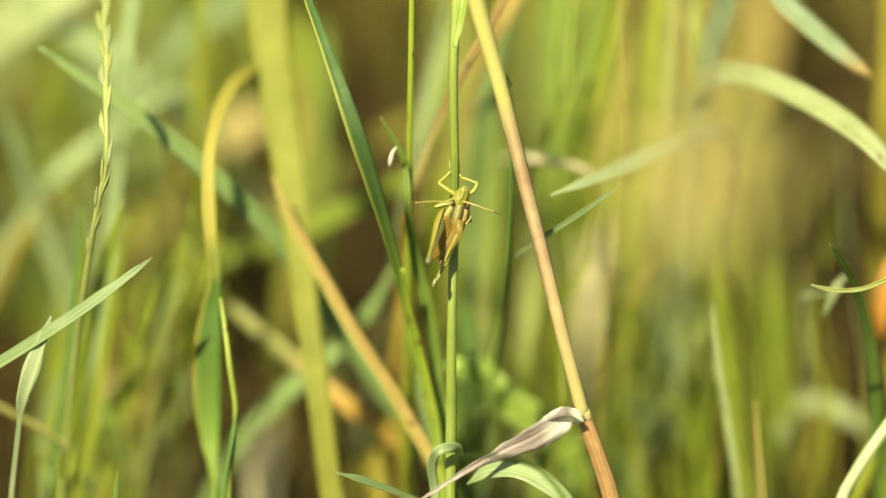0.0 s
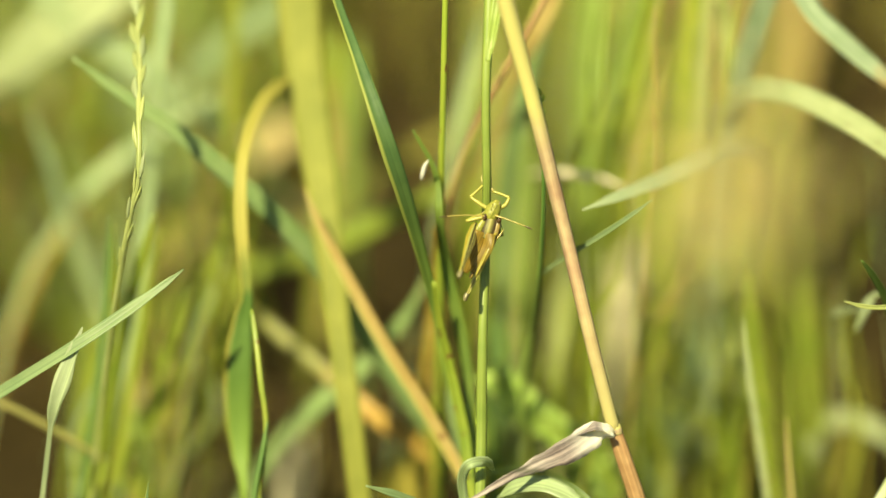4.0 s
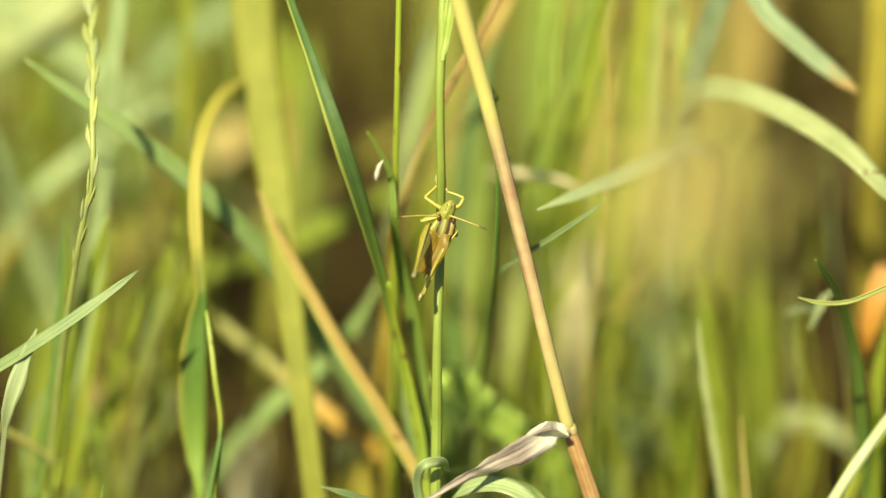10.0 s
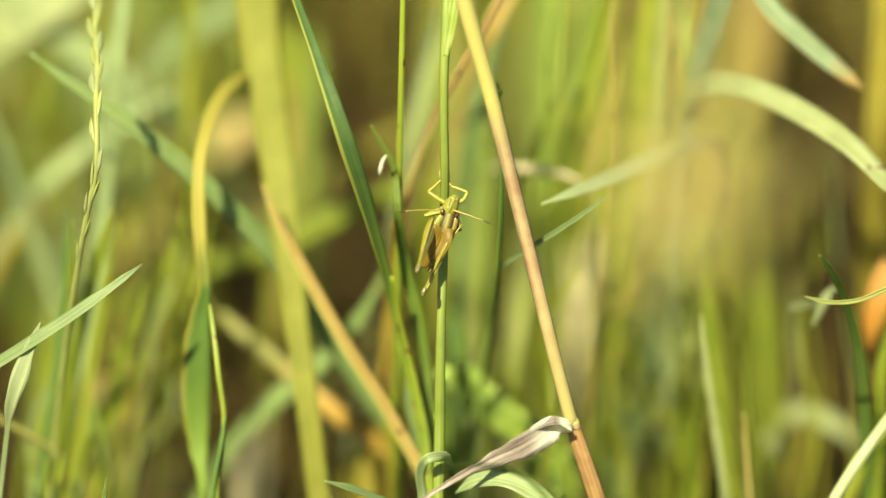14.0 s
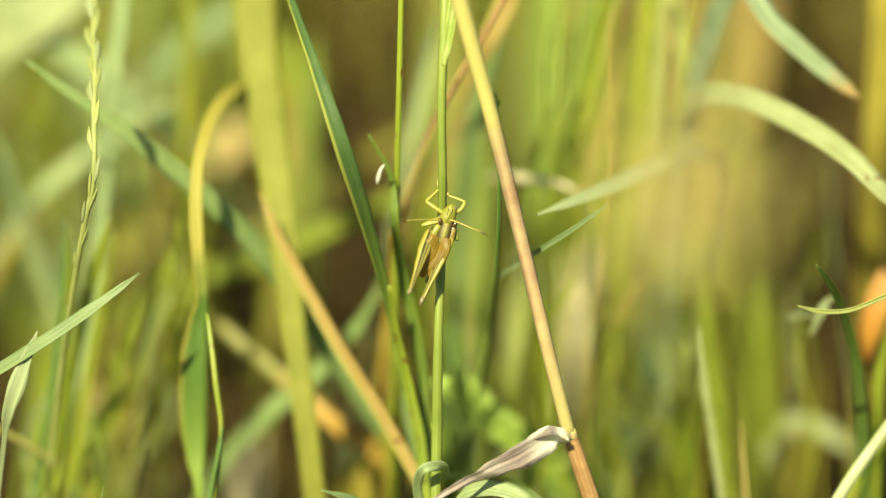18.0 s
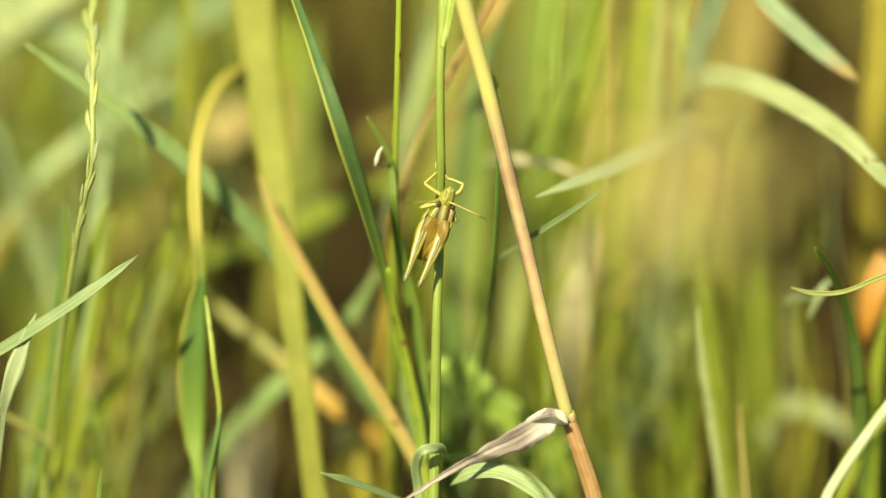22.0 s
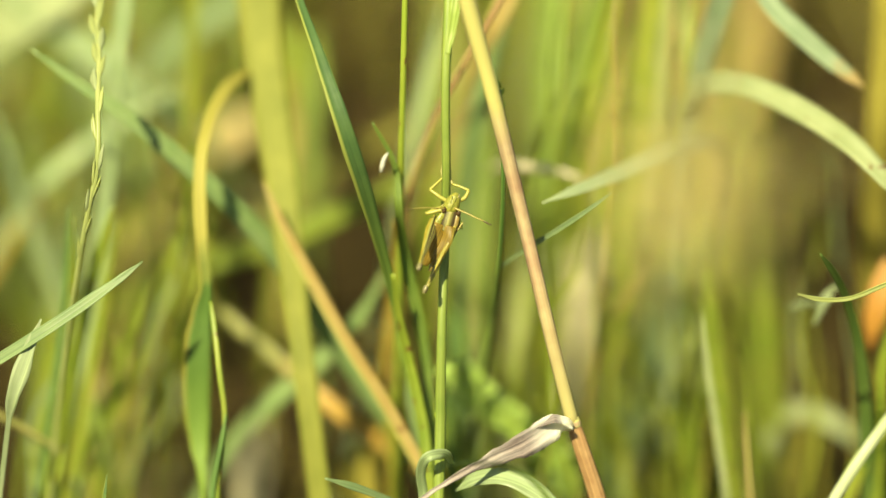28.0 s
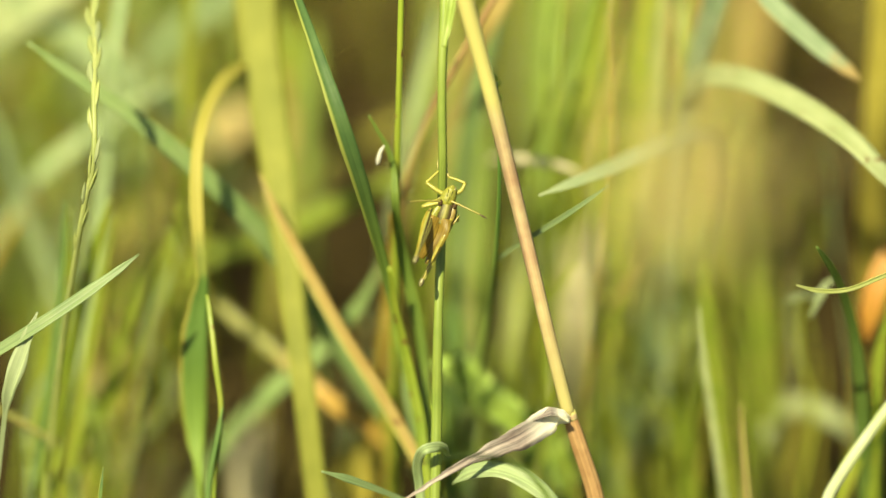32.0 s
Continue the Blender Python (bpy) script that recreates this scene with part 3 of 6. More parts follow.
tuft = clump((-0.1416, -0.0099), "pale grass plant arching in over its neighbours")
blade(tuft, "blade", [(-0.1416, -0.0099, -0.004), (-0.1147, -0.0014, 0.1012), (-0.1012, -0.0062, 0.1115), (-0.0887, -0.0074, 0.12), (-0.0754, -0.0053, 0.1287), (-0.0689, -0.0036, 0.1332), (-0.0643, -0.0014, 0.1363)],
      [2.29, 2.67, 2.76, 2.74, 2.50, 1.67, 0.36], PALE, "pale grey-green grass leaf arching over with a sharp tip", turn=20, fold=0.35)
tuft = clump((-0.0888, -0.0241), "small grass plant with pale leaves and a broken stalk")
blade(tuft, "blade", [(-0.1018, -0.0205, -0.004), (-0.0931, -0.0094, 0.1027), (-0.0919, -0.0105, 0.1084), (-0.0898, -0.0094, 0.1144), (-0.0877, -0.0074, 0.12), (-0.0857, -0.0056, 0.1248)],
      [1.25, 1.08, 2.63, 3.81, 2.38, 0.36], SILVER, "small pale green pointed leaf with one lit face", turn=0, fold=0.3)
stalk(tuft, "bent_stalk", [(-0.1181, 0.03, 0.0952), (-0.1081, 0.03, 0.0908), (-0.0982, 0.03, 0.0851), (-0.0877, 0.03, 0.0782)],
      [1.66, 1.79, 1.8, 1.55], BROWNGREEN, "bent olive-brown grass stalk with a broken kink")
stalk(tuft, "stem", [(-0.0993, 0.03, -0.004), (-0.0913, 0.03, 0.0571), (-0.0897, 0.03, 0.0685), (-0.0876, 0.03, 0.0785)],
      [1.44, 1.7, 1.69, 1.42], LIMESTEM, "short green stem under a broken stalk")
blade(tuft, "blade", [(-0.0754, -0.0312, -0.004), (-0.0722, -0.0184, 0.0898), (-0.0717, -0.0168, 0.094)],
      [0.99, 0.83, 0.24], GREEN, "narrow green blade tip", turn=0, fold=0.4)
tuft = clump((0.0678, 0.0), "thin dried stalk tip standing alone")
stalk(tuft, "dry_stalk", [(0.0775, 0.022, -0.004), (0.0696, 0.022, 0.0652), (0.0684, 0.022, 0.0751), (0.0675, 0.022, 0.0834), (0.0667, 0.022, 0.0923)],
      [0.88, 1.03, 1.02, 0.89, 0.38], TANSTEM, "thin dried tan stalk tip standing upright")
tuft = clump((0.0899, -0.0105), "dark green grass plant beside a glossy leaning stem")
blade(tuft, "blade", [(0.1052, 0.0481, -0.004), (0.0966, 0.03, 0.0714), (0.0947, 0.026, 0.0872), (0.0929, 0.022, 0.1), (0.0906, 0.018, 0.1111), (0.0881, 0.014, 0.1193), (0.085, 0.009, 0.1273), (0.0818, 0.005, 0.1332), (0.0788, 0.002, 0.1376)],
      [2.64, 3.11, 3.19, 2.9, 2.37, 2.09, 1.83, 1.45, 0.48], DARK, "dark green upright grass blade with a curved tip", turn=25, fold=0.45, wobble=8)
stalk(tuft, "stem", [(0.0758, -0.0312, -0.004), (0.0797, -0.032, 0.0961), (0.0828, -0.0328, 0.1028), (0.0877, -0.032, 0.1107), (0.0925, -0.0315, 0.118), (0.1, -0.0306, 0.1294), (0.1086, -0.0287, 0.1433)],
      [2.71, 2.44, 2.31, 2.19, 2.07, 1.94, 1.36], SHINY, "glossy pale green stem leaning across the edge of the tuft")
blade(tuft, "blade", [(0.0889, 0.03, 0.1185), (0.0861, 0.03, 0.1193), (0.0844, 0.03, 0.1165), (0.0831, 0.03, 0.1131), (0.0822, 0.03, 0.1103)],
      [0.5, 1.26, 2.53, 2.03, 0.51], SILVER, "small pale folded leaflet on the blade", turn=20, fold=0.4)
blade(tuft, "blade", [(0.0864, 0.045, 0.1093), (0.0831, 0.045, 0.11), (0.0799, 0.045, 0.1093), (0.078, 0.045, 0.1083)],
      [0.52, 1.81, 1.82, 0.52], SILVER, "small pale leaflet behind the blade", turn=40, fold=0.4)

# ---- tufts behind and beside the main one ----
tuft = clump((-0.0314, 0.1905), "loose grass tuft with pale bluish and fresh green blades")
blade(tuft, "blade", [(-0.026, 0.2009, -0.004), (-0.062, 0.17, 0.1029), (-0.0714, 0.16, 0.116), (-0.0805, 0.15, 0.1274), (-0.0948, 0.15, 0.1397), (-0.1076, 0.15, 0.1496), (-0.1174, 0.15, 0.1571)],
      [0.54, 1.72, 6.03, 7.4, 7.36, 6.45, 4.38], PALEBLUE, "pale bluish leaf leaning behind a dusty blade", turn=-20, fold=0.25)
blade(tuft, "blade", [(-0.0367, 0.18, -0.004), (-0.037, 0.18, 0.0781), (-0.0371, 0.18, 0.1012), (-0.0369, 0.18, 0.1158), (-0.0362, 0.18, 0.1287), (-0.0355, 0.18, 0.1366)],
      [1.04, 3.3, 7.15, 7.72, 5.22, 1.22], BRIGHT, "soft green leaf behind a long blade", turn=10, fold=0.2)
tuft = clump((-0.0975, 0.0560), "loose grass tuft with pale bluish and green blades")
blade(tuft, "blade", [(-0.0914, 0.0383, -0.004), (-0.0869, 0.06, 0.0724), (-0.0857, 0.07, 0.0916), (-0.083, 0.07, 0.109), (-0.0807, 0.07, 0.126), (-0.0785, 0.068, 0.1421), (-0.0764, 0.066, 0.1577), (-0.0745, 0.066, 0.1712), (-0.0731, 0.066, 0.1819)],
      [0.59, 1.89, 2.98, 3.36, 3.73, 3.95, 4.17, 4.14, 3.6], PALEBLUE, "pale bluish grass blade standing upright", turn=0, fold=0.25, wobble=10)
blade(tuft, "blade", [(-0.1068, 0.06, -0.004), (-0.0815, 0.06, 0.0724), (-0.0749, 0.06, 0.087), (-0.0694, 0.06, 0.1021), (-0.0638, 0.06, 0.1197)],
      [0.3, 0.94, 1.74, 1.86, 0.53], LIME, "slender green blade leaning outward", turn=25, fold=0.3)
blade(tuft, "blade", [(-0.1088, 0.075, -0.004), (-0.0879, 0.075, 0.0598), (-0.0817, 0.075, 0.0763), (-0.0763, 0.075, 0.0911), (-0.0731, 0.075, 0.1042)],
      [1.18, 1.39, 1.93, 2.05, 0.68], LIME, "slender green blade leaning outward", turn=25, fold=0.3)
blade(tuft, "blade", [(-0.0971, 0.07, -0.004), (-0.0671, 0.07, 0.0858), (-0.062, 0.07, 0.0974), (-0.058, 0.07, 0.109), (-0.055, 0.07, 0.1204)],
      [0.3, 0.95, 1.62, 1.34, 0.53], YELLOW, "slender yellow-green blade leaning outward", turn=25, fold=0.3)
blade(tuft, "blade", [(-0.1012, 0.04, -0.004), (-0.091, 0.04, 0.061), (-0.0886, 0.04, 0.0754), (-0.086, 0.04, 0.091), (-0.0827, 0.04, 0.1078), (-0.0787, 0.04, 0.1229), (-0.0752, 0.04, 0.1344)],
      [2.24, 2.64, 2.88, 3.12, 3.09, 2.3, 0.64], LIME, "green blade standing in a close tuft", turn=20, fold=0.3)
blade(tuft, "blade", [(-0.1044, 0.03, -0.004), (-0.0937, 0.03, 0.0671), (-0.091, 0.03, 0.0841), (-0.0876, 0.03, 0.1021), (-0.0855, 0.03, 0.1185), (-0.0846, 0.03, 0.1292), (-0.084, 0.03, 0.1372)],
      [1.33, 1.56, 1.8, 1.91, 1.77, 1.26, 0.5], BLUE, "bluish-green blade with a pointed tip", turn=20, fold=0.3)
blade(tuft, "blade", [(-0.1064, 0.035, -0.004), (-0.0934, 0.035, 0.0648), (-0.0897, 0.035, 0.0833), (-0.0862, 0.035, 0.1015), (-0.0844, 0.035, 0.1193), (-0.0836, 0.035, 0.1335)],
      [1.11, 1.31, 1.55, 1.8, 1.53, 0.5], LIME, "green blade standing in a close tuft", turn=20, fold=0.3)
blade(tuft, "blade", [(-0.0959, 0.055, -0.004), (-0.0887, 0.055, 0.0554), (-0.0862, 0.055, 0.0746), (-0.0833, 0.055, 0.0919), (-0.08, 0.055, 0.1075), (-0.0762, 0.055, 0.1257)],
      [1.61, 1.89, 2.41, 2.52, 2.11, 0.65], LIME, "green blade standing in a close tuft", turn=20, fold=0.3)
blade(tuft, "blade", [(-0.102, 0.05, -0.004), (-0.0904, 0.05, 0.0563), (-0.0874, 0.05, 0.0709), (-0.0838, 0.05, 0.0854), (-0.0805, 0.05, 0.101), (-0.0773, 0.05, 0.1164)],
      [1.37, 1.61, 1.86, 1.98, 1.57, 0.52], YELLOW, "yellow-green blade in a close tuft", turn=20, fold=0.3)
blade(tuft, "blade", [(-0.0761, 0.07, -0.004), (-0.0815, 0.07, 0.0469), (-0.0829, 0.07, 0.059), (-0.0855, 0.07, 0.0695), (-0.0878, 0.07, 0.0799)],
      [1.89, 2.22, 3.03, 3.29, 1.09], BRIGHT, "bright green blade leaning outward", turn=20, fold=0.3)
blade(tuft, "blade", [(-0.0895, 0.071, -0.004), (-0.0828, 0.071, 0.0267), (-0.0764, 0.071, 0.0521), (-0.0706, 0.071, 0.0738), (-0.0667, 0.071, 0.089)],
      [0.78, 0.92, 1.14, 0.9, 0.27], LIME, "slender green blade", turn=-13, fold=0.3, n=18)
blade(tuft, "blade", [(-0.1089, 0.058, -0.004), (-0.0861, 0.058, 0.065), (-0.0781, 0.058, 0.0838), (-0.079, 0.058, 0.1), (-0.0767, 0.058, 0.1114)],
      [0.46, 0.54, 0.67, 0.53, 0.26], LIME, "slender green blade", turn=4, fold=0.3, n=18)
blade(tuft, "blade", [(-0.098, 0.069, -0.004), (-0.091, 0.069, 0.0594), (-0.0888, 0.069, 0.0782), (-0.0807, 0.069, 0.0944), (-0.0774, 0.069, 0.1059)],
      [0.51, 0.6, 0.74, 0.58, 0.27], LIME, "slender green blade", turn=-22, fold=0.3, n=18)
blade(tuft, "blade", [(-0.1009, 0.051, -0.004), (-0.0982, 0.051, 0.0611), (-0.0975, 0.051, 0.077), (-0.0909, 0.051, 0.0906), (-0.0886, 0.051, 0.1003)],
      [0.87, 1.02, 1.26, 1.0, 0.26], PALEBLUE, "slender pale bluish blade", turn=-18, fold=0.3, n=18)
blade(tuft, "blade", [(-0.0758, 0.068, -0.004), (-0.0642, 0.068, 0.1089), (-0.0618, 0.068, 0.1315), (-0.0521, 0.068, 0.1508), (-0.0482, 0.068, 0.1644)],
      [0.24, 0.75, 1.33, 1.05, 0.26], LIME, "slender green blade", turn=-17, fold=0.3, n=18)
tuft = clump((-0.1452, 0.1300), "loose grass tuft with pale bluish and rusty blades")
blade(tuft, "blade", [(-0.1449, 0.13, -0.004), (-0.1086, 0.13, 0.1038), (-0.1009, 0.13, 0.1122), (-0.0903, 0.13, 0.1206), (-0.0784, 0.13, 0.129), (-0.0696, 0.13, 0.1342)],
      [0.71, 2.25, 4.36, 4.34, 3.75, 1.44], PALEBLUE, "pale bluish blade leaning sideways", turn=20, fold=0.25)
blade(tuft, "blade", [(-0.1455, 0.13, -0.004), (-0.1119, 0.13, 0.096), (-0.1079, 0.13, 0.1015), (-0.1033, 0.13, 0.1069), (-0.0987, 0.13, 0.1112)],
      [0.77, 2.46, 6.13, 5.54, 1.45], RUSTOLIVE, "short rusty leaf tip leaning among green blades", turn=25, fold=0.25)
tuft = clump((-0.0518, 0.1030), "loose grass tuft with pale bluish and yellow-green blades")
blade(tuft, "blade", [(-0.075, 0.12, -0.004), (-0.0946, 0.12, 0.0622), (-0.1003, 0.12, 0.0803), (-0.1047, 0.12, 0.095), (-0.109, 0.12, 0.1103), (-0.1126, 0.12, 0.1239), (-0.1156, 0.12, 0.1343)],
      [0.45, 1.44, 2.91, 3.47, 3.45, 2.57, 0.85], PALEBLUE, "bluish blade leaning outward", turn=-20, fold=0.25)
blade(tuft, "blade", [(-0.0727, 0.11, -0.004), (-0.0663, 0.11, 0.1032), (-0.065, 0.11, 0.1241), (-0.0636, 0.11, 0.1432), (-0.0625, 0.11, 0.1619), (-0.0619, 0.11, 0.1705)],
      [0.5, 1.6, 3.1, 3.35, 3.04, 2.75], YELLOW, "olive-yellow blade standing upright", turn=20, fold=0.3)
blade(tuft, "blade", [(-0.049, 0.1, -0.004), (-0.0523, 0.1, 0.0264), (-0.0535, 0.1, 0.036), (-0.0547, 0.1, 0.0439), (-0.0553, 0.1, 0.0502)],
      [3.71, 4.37, 6.38, 5.77, 1.44], BLEACHED, "short bleached leaf low in the grass", turn=30, fold=0.2)
blade(tuft, "blade", [(-0.0333, 0.12, -0.004), (-0.0136, 0.12, 0.0996), (-0.0103, 0.12, 0.1163), (-0.0072, 0.12, 0.1328), (-0.0039, 0.12, 0.1476), (-0.0013, 0.12, 0.1592)],
      [0.44, 1.41, 3.15, 3.55, 3.1, 0.84], PALEBLUE, "pale bluish blade behind the stem", turn=15, fold=0.25)
blade(tuft, "blade", [(-0.0296, 0.09, -0.004), (-0.0249, 0.09, 0.0343), (-0.0234, 0.09, 0.0453), (-0.0204, 0.09, 0.0546), (-0.0182, 0.09, 0.0624)],
      [3.65, 4.29, 5.7, 4.25, 1.13], OLIVE, "olive leaf low in the tuft", turn=25, fold=0.25)
blade(tuft, "blade", [(-0.0513, 0.078, -0.004), (-0.0592, 0.078, 0.126), (-0.0602, 0.078, 0.1419), (-0.0563, 0.078, 0.1557), (-0.0553, 0.078, 0.1654)],
      [0.14, 0.45, 0.81, 0.64, 0.26], OLIVE, "slender olive blade", turn=17, fold=0.3, n=18)
tuft = clump((-0.0842, 0.1715), "loose grass tuft with yellow-green and tan blades")
blade(tuft, "blade", [(-0.0541, 0.16, -0.004), (-0.0428, 0.16, 0.1141), (-0.0414, 0.16, 0.1282), (-0.0401, 0.16, 0.1391), (-0.0396, 0.16, 0.1453)],
      [1.13, 3.59, 7.19, 4.47, 1.19], YELLOW, "short yellow-green leaf behind the wide blade", turn=15, fold=0.2)
blade(tuft, "blade", [(-0.0509, 0.15, -0.004), (-0.0416, 0.15, 0.1032), (-0.0409, 0.15, 0.111), (-0.041, 0.15, 0.1188), (-0.0421, 0.15, 0.1266), (-0.0434, 0.15, 0.1343)],
      [0.53, 1.67, 4.47, 4.76, 3.26, 0.89], TAN, "faded pinkish leaf behind the wide blade", turn=20, fold=0.2)
blade(tuft, "blade", [(-0.0531, 0.14, -0.004), (-0.0528, 0.14, 0.0174), (-0.0514, 0.14, 0.0274), (-0.049, 0.14, 0.0366)],
      [8.49, 10.75, 9.18, 1.83], BLEACHED, "short bleached leaf low in the grass", turn=25, fold=0.2)
blade(tuft, "blade", [(-0.0481, 0.1281, -0.004), (0.0022, 0.085, 0.1437), (0.0068, 0.08, 0.1563), (0.0103, 0.075, 0.166), (0.0139, 0.075, 0.1741), (0.0158, 0.075, 0.1809)],
      [0.3, 0.94, 3.19, 4.47, 4.97, 3.91], TAN, "golden-brown dry leaf behind the straw", turn=15, fold=0.25)
blade(tuft, "blade", [(-0.0312, 0.127, -0.004), (-0.0656, 0.127, 0.0982), (-0.076, 0.127, 0.1198), (-0.0762, 0.127, 0.1383), (-0.0796, 0.127, 0.1513)],
      [0.23, 0.74, 1.31, 1.04, 0.28], OLIVE, "slender olive blade", turn=-22, fold=0.3, n=18)
blade(tuft, "blade", [(-0.1077, 0.2, -0.004), (-0.0775, 0.2, 0.0862), (-0.0587, 0.2, 0.0709), (-0.0359, 0.2, 0.0862), (-0.0166, 0.2, 0.0997), (-0.007, 0.2, 0.1063)],
      [1.06, 3.37, 5.8, 6.41, 4.78, 1.27], OLIVE, "olive leaf lying low behind the tuft", turn=10, fold=0.2)
blade(tuft, "blade", [(-0.1279, 0.2, -0.004), (-0.093, 0.2, 0.0997), (-0.0811, 0.2, 0.1212), (-0.069, 0.2, 0.1318), (-0.0586, 0.2, 0.1391), (-0.0506, 0.2, 0.1456)],
      [0.84, 2.67, 6.94, 7.85, 6.89, 4.68], PALE, "pale blade leaning far behind", turn=10, fold=0.2)
blade(tuft, "blade", [(-0.1799, 0.198, -0.004), (-0.1356, 0.16, 0.1267), (-0.1237, 0.155, 0.1367), (-0.1121, 0.15, 0.1465), (-0.1015, 0.15, 0.1533), (-0.0894, 0.15, 0.1631)],
      [1.98, 6.3, 12.61, 13.94, 13.17, 10.19], PALELIME, "wide pale yellow-green leaf leaning over its neighbours", turn=0, fold=0.2)
blade(tuft, "blade", [(-0.105, 0.24, -0.004), (-0.079, 0.24, 0.0744), (-0.0712, 0.24, 0.0833), (-0.061, 0.24, 0.0877), (-0.0508, 0.24, 0.0921), (-0.0424, 0.24, 0.0965)],
      [1.48, 4.72, 11.75, 12.56, 8.36, 2.0], PALETAN, "faded tan leaf lying across far behind", turn=-20, fold=0.2)
tuft = clump((-0.0961, 0.0958), "loose grass tuft with green and yellow-green blades")
blade(tuft, "blade", [(-0.0955, 0.12, -0.004), (-0.0644, 0.12, 0.0888), (-0.0527, 0.12, 0.0938), (-0.0396, 0.12, 0.0988), (-0.0265, 0.12, 0.105), (-0.0135, 0.12, 0.1118), (-0.0063, 0.12, 0.1151)],
      [0.96, 3.04, 5.5, 5.78, 5.18, 3.73, 1.15], LIME, "dull green leaf lying across behind the tuft", turn=-10, fold=0.2)
blade(tuft, "blade", [(-0.0995, 0.085, -0.004), (-0.0804, 0.085, 0.066), (-0.0769, 0.085, 0.0781), (-0.0722, 0.085, 0.0916), (-0.0672, 0.085, 0.1049), (-0.0627, 0.085, 0.1165)],
      [0.55, 1.76, 2.78, 2.77, 2.47, 0.82], YELLOW, "slender yellow-green blade leaning outward", turn=25, fold=0.3)
blade(tuft, "blade", [(-0.0992, 0.11, -0.004), (-0.0782, 0.11, 0.06), (-0.0734, 0.11, 0.0725), (-0.068, 0.11, 0.0849), (-0.0625, 0.11, 0.1002)],
      [0.51, 1.62, 3.17, 3.44, 1.14], OLIVE, "olive leaf low in the grass", turn=25, fold=0.3)
blade(tuft, "blade", [(-0.0941, 0.1, -0.004), (-0.0769, 0.1, 0.0502), (-0.0721, 0.1, 0.0642), (-0.0687, 0.1, 0.0796), (-0.064, 0.1, 0.0948)],
      [1.72, 2.02, 2.29, 2.27, 0.7], YELLOW, "slender yellow-green blade leaning outward", turn=25, fold=0.3)
blade(tuft, "blade", [(-0.1019, 0.08, -0.004), (-0.1005, 0.08, 0.0422), (-0.1, 0.08, 0.0576), (-0.0976, 0.08, 0.0727), (-0.0944, 0.08, 0.0876)],
      [2.64, 3.1, 3.35, 3.33, 1.1], YELLOW, "yellow-green blade in a close tuft", turn=20, fold=0.3)
blade(tuft, "blade", [(-0.0973, 0.09, -0.004), (-0.0906, 0.09, 0.0375), (-0.0878, 0.09, 0.0531), (-0.0837, 0.09, 0.0685), (-0.0811, 0.09, 0.0806)],
      [1.7, 2.0, 2.55, 2.25, 0.7], LIME, "green blade standing in a close tuft", turn=20, fold=0.3)
blade(tuft, "blade", [(-0.1156, 0.1, -0.004), (-0.1094, 0.1, 0.0328), (-0.1064, 0.1, 0.0486), (-0.1019, 0.1, 0.0673), (-0.0989, 0.1, 0.0857)],
      [1.23, 1.45, 2.3, 2.57, 0.85], LIME, "green blade standing in a close tuft", turn=20, fold=0.3)
blade(tuft, "blade", [(-0.0759, 0.0901, -0.004), (-0.0576, 0.075, 0.0522), (-0.0516, 0.072, 0.0626), (-0.0451, 0.07, 0.0707), (-0.037, 0.068, 0.0793), (-0.0289, 0.066, 0.0874), (-0.022, 0.064, 0.0963), (-0.0172, 0.062, 0.1051), (-0.0137, 0.06, 0.1141)],
      [2.84, 3.34, 4.14, 4.66, 4.9, 4.32, 3.49, 2.13, 0.53], DUSTY, "bluish-green blade leaning across the tuft", turn=25, fold=0.3)
blade(tuft, "blade", [(-0.1167, 0.099, -0.004), (-0.0992, 0.099, 0.0499), (-0.0922, 0.099, 0.0695), (-0.0869, 0.099, 0.0863), (-0.0829, 0.099, 0.0981)],
      [0.57, 0.67, 0.83, 0.66, 0.28], LIME, "slender green blade", turn=-38, fold=0.3, n=18)
blade(tuft, "blade", [(-0.085, 0.08, -0.004), (-0.074, 0.08, 0.073), (-0.0716, 0.08, 0.0889), (-0.0658, 0.08, 0.1027), (-0.0632, 0.08, 0.1123)],
      [0.2, 0.64, 1.13, 0.9, 0.27], PALEBLUE, "slender pale bluish blade", turn=-18, fold=0.3, n=18)
blade(tuft, "blade", [(-0.0887, 0.096, -0.004), (-0.0897, 0.096, 0.0603), (-0.09, 0.096, 0.079), (-0.076, 0.096, 0.0952), (-0.0715, 0.096, 0.1066)],
      [0.2, 0.64, 1.12, 0.89, 0.28], LIME, "slender green blade", turn=39, fold=0.3, n=18)
blade(tuft, "blade", [(-0.0922, 0.081, -0.004), (-0.0969, 0.081, 0.0492), (-0.0986, 0.081, 0.067), (-0.0959, 0.081, 0.0824), (-0.0955, 0.081, 0.0932)],
      [0.81, 0.95, 1.18, 0.93, 0.27], OLIVE, "slender olive blade", turn=17, fold=0.3, n=18)
blade(tuft, "blade", [(-0.0777, 0.078, -0.004), (-0.0835, 0.078, 0.0354), (-0.0868, 0.078, 0.0554), (-0.0821, 0.078, 0.0727), (-0.0816, 0.078, 0.0848)],
      [0.99, 1.17, 1.45, 1.15, 0.27], YELLOW, "slender yellow-green blade", turn=-3, fold=0.3, n=18)
